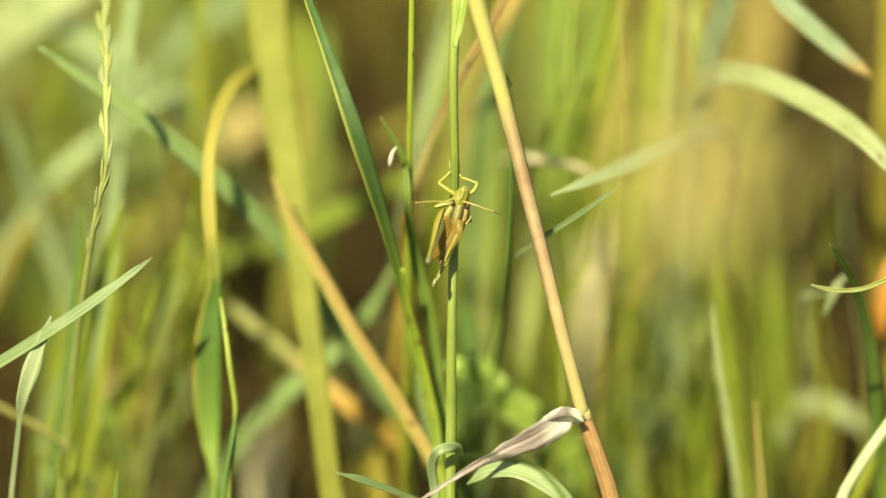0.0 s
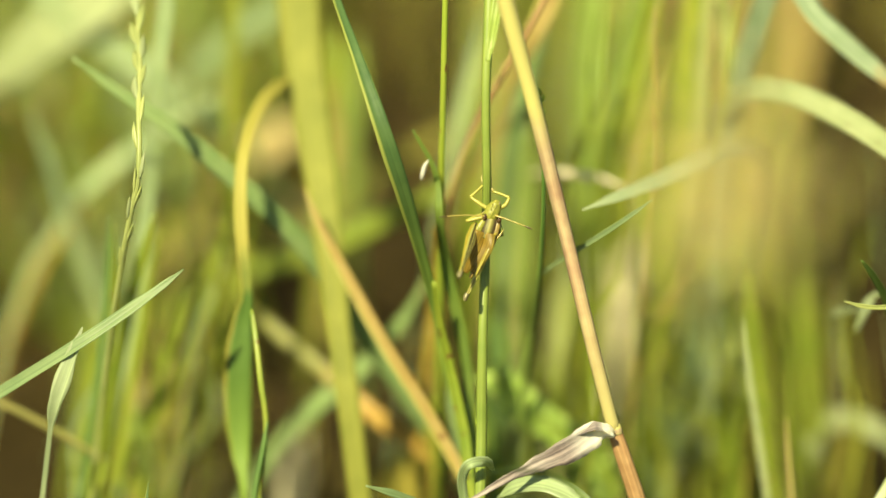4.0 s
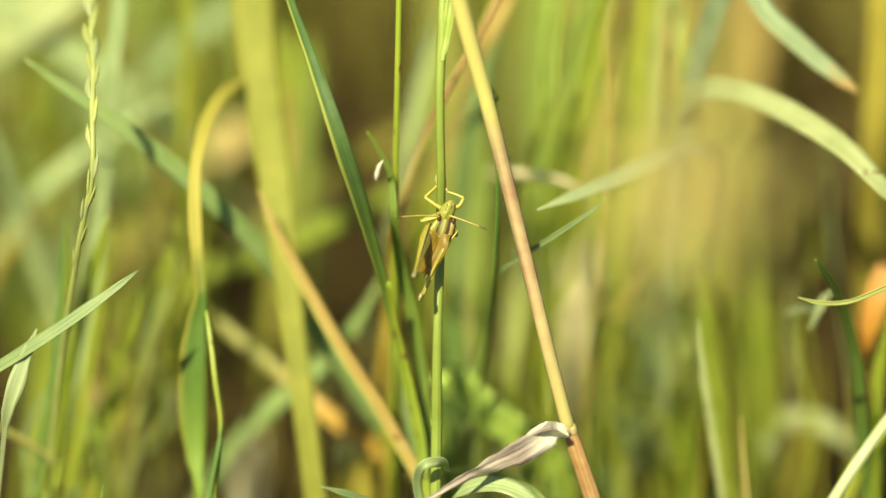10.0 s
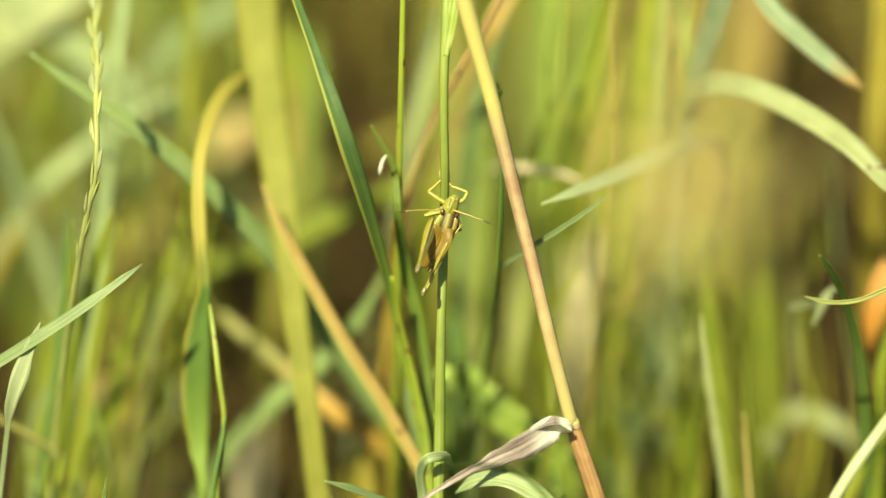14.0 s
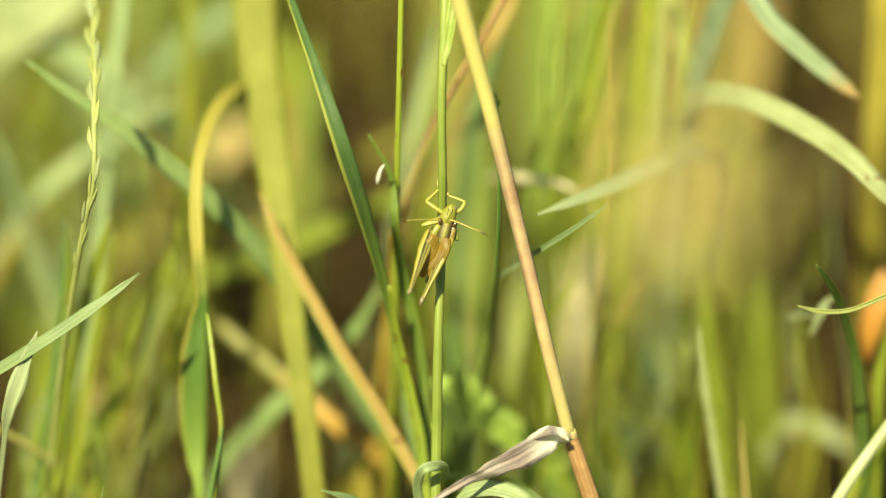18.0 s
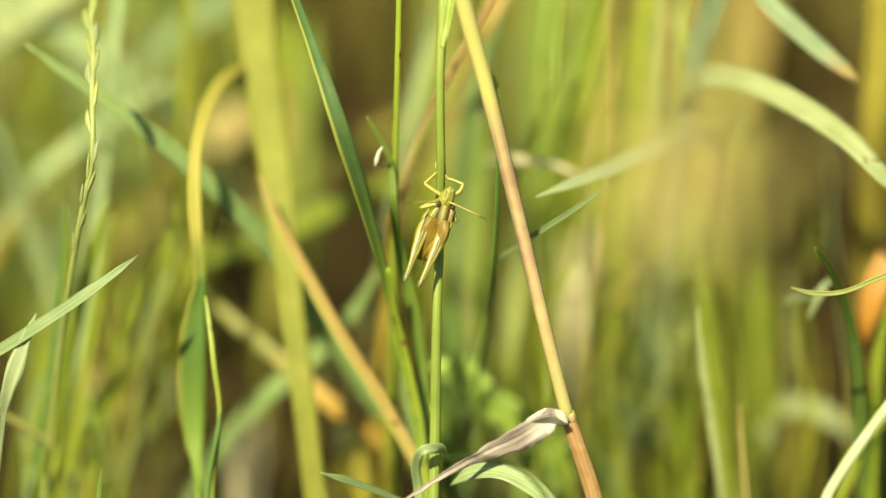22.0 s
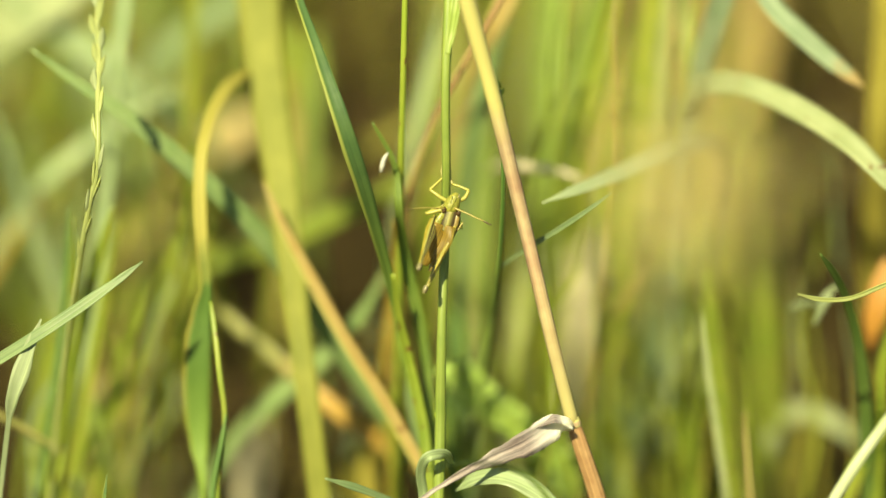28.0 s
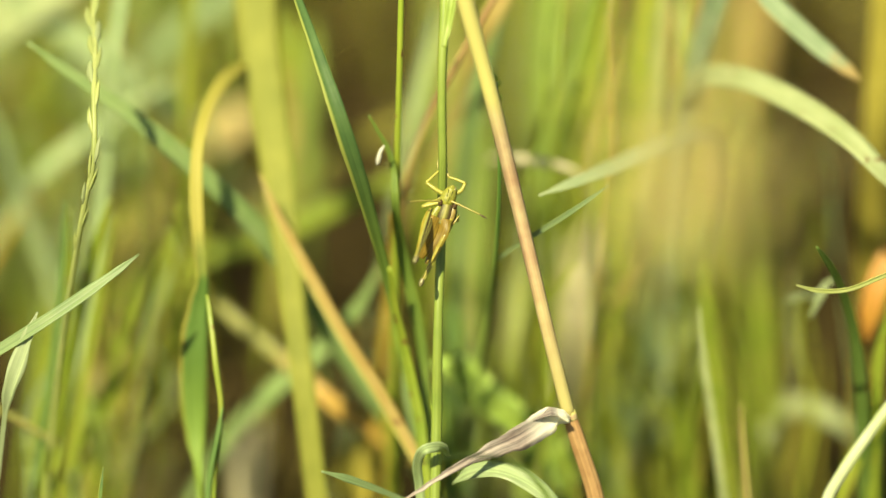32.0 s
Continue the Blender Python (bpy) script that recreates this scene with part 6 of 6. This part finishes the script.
SPIKELET_PALE = spikelet_mesh("spikelet", 0.0054, 1.2, PALELIME)
places = spline(SPIKE_LINE, 180)
for i in range(15):
    p, _ = places[66 + i * 7]
    q, _ = places[min(66 + i * 7 + 4, 180)]
    up = (q - p).normalized()
    side = 1 if i % 2 else -1
    ob = new("spikelet", SPIKELET_PALE if i % 3 == 2 else SPIKELET)
    ob.parent = spike
    turn = (up + Vector((side * 0.13, -0.02, 0))).to_track_quat("Z", "Y")
    ob.matrix_basis = Matrix.Translation(p - spike.location + Vector((side * 0.0003, -0.0003, 0))) @ turn.to_matrix().to_4x4() @ Matrix.Scale(0.9 + 0.04 * i, 4)

def panicle():
    rng = random.Random(77)
    plant = clump((0.047, -0.212), "dry tan flowering panicle of a tall grass, standing close by", "seed_panicle", "grass", "")
    axis = [(0.047, -0.212, -0.004), (0.0455, -0.211, 0.11), (0.042, -0.208, 0.19), (0.036, -0.206, 0.222), (0.0305, -0.205, 0.2405)]
    stalk(plant, "stalk", axis, [0.8, 0.7, 0.5, 0.4, 0.25], TANSTEM)
    spine = spline(axis, 80)
    shape = spikelet_mesh("spikelet", 0.0054, 1.7, CHAFF)
    for i in range(PANICLE):
        p = Vector((0.0325 + rng.gauss(0, 0.0062), -0.205 + rng.uniform(-0.006, 0.006), 0.2235 + rng.gauss(0, 0.0066)))
        start = min(spine, key=lambda q: (q[0] - (p - Vector((0, 0, 0.004)))).length)[0]
        stalk(plant, "branch", [tuple(start), tuple((start + p) / 2 + Vector((0, 0, 0.0012))), tuple(p)], [0.25, 0.2, 0.2], TANSTEM, n=6)
        ob = new("spikelet", shape)
        ob.parent = plant
        way = Vector((p.x - 0.036 + rng.gauss(0, 0.006), rng.gauss(0, 0.004), 0.006 + rng.gauss(0, 0.005)))
        ob.matrix_basis = Matrix.Translation(p - plant.location) @ way.to_track_quat("Z", "Y").to_matrix().to_4x4()


PANICLE = 64
panicle()

# seed scales on the thin dark stem
SEED_LINE = [(0.0119, 0.0143, 0.1504), (0.0116, 0.0167, 0.1598), (0.0111, 0.0188, 0.1686)]
seed_head = clump((0.01187, 0.01431, 0.15040), "tiny dark-tipped seed head of a thin grass", "wispy_grass", "grass", "")
seed_head.location.z = 0.0
SCALE = spikelet_mesh("scale", 0.0022, 0.7, LIMESTEM)
for i, (p, _) in enumerate(spline(SEED_LINE, 12)):
    if i < 4:
        continue
    ob = new("scale", SCALE)
    ob.parent = seed_head
    ob.matrix_basis = Matrix.Translation(p - seed_head.location) @ Euler((0.1, 0.3 if i % 2 else -0.3, 0)).to_matrix().to_4x4()
stalk(seed_head, "stem", [SEED_LINE[0], SEED_LINE[1], SEED_LINE[2]], [0.7, 0.6, 0.2], DARKSTEM)

# ---- compound leaf low behind the tuft ----
FROND = [(0.0496, 0.0755, -0.004), (0.0315, 0.06, 0.0516), (0.025, 0.055, 0.067), (0.0161, 0.052, 0.0759), (0.0085, 0.05, 0.0834), (0.0015, 0.05, 0.0911)]
frond = clump((FROND[0][0], FROND[0][1]), "light green compound leaf with rounded leaflets low in the grass", "compound_leaf", "plant", "")
stalk(frond, "midrib", FROND, [1.0, 1.0, 0.9, 0.8, 0.4], LIMESTEM)
bm = bmesh.new()
ribbon(bm, [(0, 0, 0), (0, 0, 0.0014), (0, 0, 0.0031), (0, 0, 0.0042)], [0.5, 2.8, 3.0, 0.6], 0, 0.2, n=10)
LEAFLET = mesh_of("leaflet", bm, leaf("leaflet", (0.36, 0.50, 0.10), (0.44, 0.56, 0.15)))
for i, (p, _) in enumerate(spline(FROND, 40)):
    if i < 10:
        continue
    for side in (-1, 1):
        ob = new("leaflet", LEAFLET)
        ob.parent = frond
        ob.matrix_basis = Matrix.Translation(p - frond.location) @ Matrix.Rotation(radians(-40), 4, "X") @ pose(0, 0, 0, random.uniform(-25, 25), 45 if side > 0 else -110, random.uniform(-30, 30))

# ---- white husk on the hooked leaf ----
husk = clump((-0.01406, 0.01574, 0.15286), "tiny white seed husk caught on a grass leaf", "seed_husk", "husk", "")
husk.location = (-0.01406, 0.01574, 0.15286)
bm = bmesh.new()
tube(bm, [(0.0012, 0, 0.0022), (0.0004, 0, 0.001), (-0.0001, 0, -0.0008), (-0.0004, 0, -0.0022)], [0.3, 0.8, 1.0, 0.4], 12, 8, 0.6)
part("scale", bm, HUSK, husk)

# ---- thin swaying leaf ----
SWAY_LINE = [(0.13, -0.0312, -0.004), (0.1219, -0.0045, 0.1162), (0.1115, -0.0025, 0.1334), (0.1017, -0.0039, 0.1355), (0.0931, -0.005, 0.1325), (0.085, -0.006, 0.1297), (0.0791, -0.006, 0.1296), (0.0749, -0.0057, 0.1306)]
sway_leaf = clump((SWAY_LINE[0][0], SWAY_LINE[0][1]), "thin yellowish grass leaf arching sideways and swaying", "thin_leaf", "grass", "")
blade(sway_leaf, "blade", SWAY_LINE, [1.4, 1.4, 1.3, 1.2, 1.1, 1.05, 1.0, 0.4], BRIGHTYELLOW, "", 20, 0.45, 40)


# ---- the grasshopper ----
def coat(name, base, other, stripes=(), rough=0.38, see=0.0, grain=2400.0):
    """The insect's shell: mottled, with stripes that run along each part."""
    m, t, out = shader(name)
    fr = t.nodes.new("ShaderNodeUVMap")
    fr.uv_map = "share"
    fsep = t.nodes.new("ShaderNodeSeparateXYZ")
    t.links.new(fr.outputs[0], fsep.inputs[0])
    tc = t.nodes.new("ShaderNodeTexCoord")
    nz = add(t, "ShaderNodeTexNoise", Scale=grain, Detail=4.0, Roughness=0.6)
    t.links.new(tc.outputs["Object"], nz.inputs[0])
    col = ramp(t, nz.outputs[0], [(0.35, base), (0.65, other)])
    for a, b, c in stripes:
        e = ramp(t, fsep.outputs[0], [(max(a - 0.03, 0), (0,) * 3), (a, (1,) * 3), (b, (1,) * 3), (min(b + 0.03, 1), (0,) * 3)])
        col = mixed(t, e, col, c)
    bump = add(t, "ShaderNodeBump", Strength=0.3, Distance=0.0001)
    t.links.new(nz.outputs[0], bump.inputs["Height"])
    p = add(t, "ShaderNodeBsdfPrincipled", Roughness=rough)
    t.links.new(col, p.inputs["Base Color"])
    t.links.new(bump.outputs[0], p.inputs["Normal"])
    if see:
        tr = t.nodes.new("ShaderNodeBsdfTranslucent")
        t.links.new(col, tr.inputs[0])
        mx = t.nodes.new("ShaderNodeMixShader")
        mx.inputs[0].default_value = see
        t.links.new(p.outputs[0], mx.inputs[1])
        t.links.new(tr.outputs[0], mx.inputs[2])
        t.links.new(mx.outputs[0], out.inputs[0])
    else:
        t.links.new(p.outputs[0], out.inputs[0])
    return m


SHELL = coat("shell", (0.15, 0.155, 0.025), (0.33, 0.31, 0.06), see=0.1)
PRONOTUM = coat("pronotum", (0.075, 0.068, 0.015), (0.17, 0.15, 0.028), [(0.57, 0.665, (0.05, 0.035, 0.012)), (0.83, 0.93, (0.06, 0.04, 0.015)), (0.744, 0.756, (0.26, 0.23, 0.06))], rough=0.55, grain=3200.0)
WING = leaf("wing", (0.29, 0.19, 0.038), (0.40, 0.27, 0.055), edge=(0.44, 0.34, 0.08), see=0.5, veins=0.9, vein_dark=0.5, fine=4200)
BELLY = coat("belly", (0.16, 0.10, 0.03), (0.26, 0.19, 0.05))
THIGH = coat("thigh", (0.27, 0.21, 0.03), (0.36, 0.29, 0.05), [(0.64, 0.86, (0.38, 0.37, 0.11)), (0.697, 0.733, (0.05, 0.035, 0.012)), (0.79, 0.81, (0.12, 0.08, 0.025))], rough=0.34, see=0.2)
LEG = coat("leg", (0.30, 0.28, 0.05), (0.40, 0.36, 0.09), see=0.1)
DARKLEG = coat("dark_leg", (0.12, 0.16, 0.03), (0.20, 0.22, 0.05))
KNEE = coat("knee", (0.07, 0.06, 0.03), (0.28, 0.24, 0.12), grain=2600)
EYE_COAT = coat("eye", (0.035, 0.018, 0.008), (0.09, 0.05, 0.02), rough=0.15)
FEELER = coat("feeler", (0.26, 0.20, 0.05), (0.38, 0.30, 0.09))
FOOT = coat("foot", (0.24, 0.21, 0.06), (0.36, 0.30, 0.11))
FEELER_TIP = coat("feeler_tip", (0.06, 0.035, 0.015), (0.10, 0.06, 0.03))

U = 0.000119
AHEAD = (0, 1, 0)
hopper = tagged(new("grasshopper"), "small yellow-green grasshopper with brown wings clinging to a stem", "insect")
hopper.matrix_basis = pose(-0.00062, 0.00041, 0.14342, -20)
hopper.empty_display_size = 0.005


def at(*p):
    return [tuple(c * U for c in q) for q in p]


def limb(name, points, widths, material, parent, label="", sides=10, flat=1.0, n=16):
    bm = bmesh.new()
    tube(bm, at(*points), [w * U * 1000 for w in widths], n, sides, flat, 0.0, AHEAD)
    return part(name, bm, material, parent, label)


# head: slanting face, vertex, mouthparts
bm = bmesh.new()
tube(bm, at((7, -1, 27), (10, -3, 36), (14, -4, 46), (18, -4, 55), (20, -3, 62)), [x * U * 1000 for x in (24, 29, 27, 20, 9)], 24, 20, 0.92, 0.0, AHEAD)
ball(bm, at((12, -14, 40))[0], at((2.6, 4, 10))[0], Euler((0, radians(18), 0)).to_matrix().to_4x4())
ball(bm, at((17, -15, 47))[0], at((1.3, 2.5, 8))[0], Euler((0, radians(22), 0)).to_matrix().to_4x4())
ball(bm, at((11, -15, 49))[0], at((1.3, 2.5, 8))[0], Euler((0, radians(14), 0)).to_matrix().to_4x4())
head = part("head", bm, SHELL, hopper, "yellow-green slanting face")
for x, y, z, n in ((-1.5, -12, 32, "eye"), (24, -10, 27, "eye")):
    bm = bmesh.new()
    ball(bm, at((x, y, z))[0], at((4.2, 4.6, 6.4))[0], Euler((0, radians(18), 0)).to_matrix().to_4x4())
    part(n, bm, EYE_COAT, head, "dark brown eye")
for x, z in ((16, 60), (23, 57)):
    limb("palp", [(x, -6, z - 8), (x + 1, -10, z - 2), (x + 3, -8, z + 3)], [4, 3.4, 1.6], LEG if x < 20 else KNEE, head, n=8)
feelers = []
for pts, nm in ((((-1, -14, 34), (-20, -20, 35), (-44, -26, 35), (-68, -30, 33)), "a"), (((17, -15, 35), (36, -20, 29), (58, -24, 21), (70, -25, 17)), "b")):
    a = limb("antenna", pts, [3.4, 2.3, 2.1, 1.9] if nm == "a" else [4.2, 2.8, 2.3, 2.3], FEELER, head, "slender antenna", 8)
    feelers.append((a, Vector(pts[0]) * U))
    end = pts[-1]
    far = (-82, -32, 31) if nm == "a" else (84, -26, 11)
    limb("tip", [end, tuple((p + q) / 2 for p, q in zip(end, far)), far], [2.0, 2.4, 1.4] if nm == "a" else [2.4, 3.2, 1.8], FEELER_TIP, a, "dark tip", 8, n=8)
# thorax, belly and wings
limb("pronotum", [(13, -1, 38), (9, -2, 24), (5, -2, 10), (0, -2, -6)], [24, 28, 30, 27], PRONOTUM, hopper, "green saddle with dark side stripes", 24, 0.9, 20)
# saddle flanks: left coloured paler as the lit side, right darker as the shaded one
for pts, w, mat in ((((0, -9, 31), (-9, -11, 17), (-16, -10, 4), (-21, -8, -8)), (7, 12, 14, 6), SHELL), (((22, -7, 30), (21, -8, 16), (17, -8, 2), (13, -7, -8)), (6, 10, 10, 5), BELLY)):
    limb("side_lobe", pts, w, mat, hopper, "flank of the saddle in its lit tone" if mat is SHELL else "flank of the saddle in its shaded tone", 14, 0.6, 14)
limb("thorax", [(16, 6, 30), (10, 8, 10), (3, 8, -8)], [26, 34, 30], BELLY, hopper, "", 16)
limb("abdomen", [(4, 4, -4), (-6, 3, -28), (-16, 3, -52), (-27, 3, -76)], [20, 20, 16, 6], BELLY, hopper, "dark brown segmented abdomen", 16, 0.9)
for pts, w, lab in ((((-6, -16, 6), (-17, -18, -20), (-28, -17, -46), (-36, -13, -66)), (26, 36, 31, 12), "brown veined wing case"),
                    (((7, -16, 4), (0, -17, -20), (-13, -16, -46), (-24, -12, -64)), (22, 28, 23, 10), "brown veined wing case")):
    bm = bmesh.new()
    ribbon(bm, at(*pts), [x * U * 1000 for x in w], 14 if pts[0][0] < 0 else -20, -0.16, 0.12, 24, 0.0, AHEAD)
    part("wing", bm, WING, hopper, lab)
# fore and middle legs
for pts, mat in (((((6, 0, 46), (-12, 1, 57), (-27, 4, 68)), ((-27, 4, 68), (-14, 8, 80), (-4, 12, 90)), ((-4, 12, 90), (-7, 16, 100), (-5, 20, 112))), LEG),
                 ((((24, 0, 48), (34, 1, 53), (42, 4, 67)), ((42, 4, 67), (28, 8, 73), (13, 12, 78)), ((13, 12, 78), (9, 17, 90), (10, 22, 103))), LEG),
                 ((((2, -2, 34), (-14, -3, 30), (-34, -2, 25)), ((-34, -2, 25), (-22, 3, 32), (-6, 10, 38)), ((-6, 10, 38), (-2, 12, 42), (3, 13, 44))), LEG),
                 ((((20, 2, 26), (26, 1, 14), (29, 2, -1)), ((29, 2, -1), (27, 6, 10), (22, 12, 22)), ((22, 12, 22), (18, 14, 26), (14, 14, 28))), DARKLEG)):
    upper = limb("leg", pts[0], [8, 7.5, 6], mat, hopper, "", 10, n=10)
    limb("shin", pts[1], [5.6, 5, 4.6], mat, upper, "", 8, n=10)
    limb("foot", pts[2], [4.2, 3.4, 2.4], FOOT if mat is LEG else DARKLEG, upper, "", 8, n=8)
    limb("knee", [tuple(c * 1.0 for c in pts[0][2]), tuple((p + q) / 2 for p, q in zip(pts[0][2], pts[1][1]))], [6.4, 5.0], mat, upper, "", 8, n=4)
# hind legs, hinged at the hip
REACH = 134.0
hind = []
for hip in ((-18, -3, 19), (19, -5, 8)):
    thigh = limb("hind_leg", [(0, 0, 4), (0, 0, -14), (0, 0, -40), (0, 0, -70), (0, 0, -100), (0, 0, -120), (0, 0, -REACH + 6)], [8, 19, 23, 16.5, 9, 7, 8], THIGH, hopper, "long tapering thigh with a pale ridge", 16, 0.45, 30)
    limb("knee", [(0, 0, -REACH + 12), (0, 0.5, -REACH + 4), (0, 1.5, -REACH - 2)], [8, 9, 5.5], KNEE, thigh, "dark knee", 10, n=8)
    limb("shin", [(0, 2, -REACH + 4), (0.5, 4, -90), (0.5, 6, -40), (0.5, 7, -12)], [5, 4.6, 4.2, 3.6], LEG, thigh, "folded spiny shin", 8)
    limb("foot", [(0.5, 7, -12), (1, 9, -4), (2, 11, 8)], [4, 3.4, 2], FEELER, thigh, "", 8, n=8)
    hind.append((thigh, hip))

# reach of each thigh: raised off the wings, and laid along the body
RAISED = (Vector((-27, -95, -90)), Vector((-52, -12, -112)))
LAID = (Vector((-40, -40, -116)), Vector((-55, -26, -122)))
# seconds, how far the two hind legs are laid down
KICKS = [(0, 0, 0), (7, 0, 0.05), (14.5, 0, 0), (16.5, 0.1, 0.3), (17.1, 0.15, 0.35), (17.7, 0.5, 0.4), (18.4, 0.75, 0.6), (18.8, 0.75, 0.6), (19.2, 1, 0.85), (20.4, 1, 0.9),
         (20.8, 0.75, 0.7), (21.2, 0.8, 0.75), (21.6, 1, 0.9), (22.3, 1, 1), (23.0, 1, 1), (23.5, 0.85, 0.8), (23.8, 0.8, 0.7), (24.1, 0.55, 0.8), (24.5, 0.35, 0.7),
         (25.0, 0.15, 0.5), (25.5, 0.1, 0.4), (27.5, 0, 0.2), (32, 0, 0.1)]


def hinge(hip, way, roll):
    z = -way.normalized()
    x = Vector((0, 1, 0)).cross(z).normalized()
    y = z.cross(x)
    m = Matrix((x, y, z)).transposed().to_4x4()
    return Matrix.Translation(Vector(hip) * U) @ m @ pose(0, 0, 0, 0, 0, roll)


# seconds, swing of the first feeler forwards and of the second downwards, in degrees
SWINGS = [(0, 0, 0), (8, 4, 1), (14.5, 2, 0), (17, 12, 2), (19.5, 22, 4), (23, 34, 5), (25.5, 26, 4), (28, 24, 5), (32, 26, 6)]

# seconds, drift in mm to the side and upwards
DRIFT = [(0, -0.64, 0.62), (1, -0.53, 0.88), (2, -0.74, 0.71), (3, -0.43, 0.44), (3.5, -0.14, 0.49), (5.5, -0.91, 0.65), (6, -0.68, 0.53), (7, -0.49, 0.65), (8, -0.59, 1.11), (9, -0.51, 1.05), (10, -0.38, 1.24), (11, 0.01, 0.20), (12, 0.39, 0.03), (13, 0.00, -0.00), (14, 0.36, 0.40), (14.5, 0.32, 0.09), (16.5, 0.53, 0.54), (17, 0.14, 0.87), (18, -0.57, 0.60), (19, 0.07, 0.91), (20, 0.39, 1.21), (21, -1.14, 0.56), (22, -1.66, 0.71), (23, -0.97, 0.47), (24, -0.40, 0.91), (25, -0.98, 0.73), (25.5, -0.88, 0.93), (27.5, -0.96, 0.65), (28, -1.33, 0.74), (29, -1.43, 1.07), (30, -1.67, 1.04), (31, -1.41, 0.80), (32, -0.92, 1.11)]


def motions():
    for i, (leg, hip) in enumerate(hind):
        walk(leg, [(k[0], hinge(hip, RAISED[i].slerp(LAID[i], k[1 + i]), (1 - k[1 + i]) * (35, -80)[i])) for k in KICKS])
    for i, (feeler, root) in enumerate(feelers):
        walk(feeler, [(k[0], Matrix.Translation(root) @ (pose(0, 0, 0, 0, 0, k[1]) if i == 0 else pose(0, 0, 0, 0, k[2], 0)) @ Matrix.Translation(-root)) for k in SWINGS])
    bx, by, bz = sway_leaf.location
    walk(sway_leaf, [(t, pose(bx + dx * 0.001, by, bz + dz * 0.001)) for t, dx, dz in DRIFT])


motions()
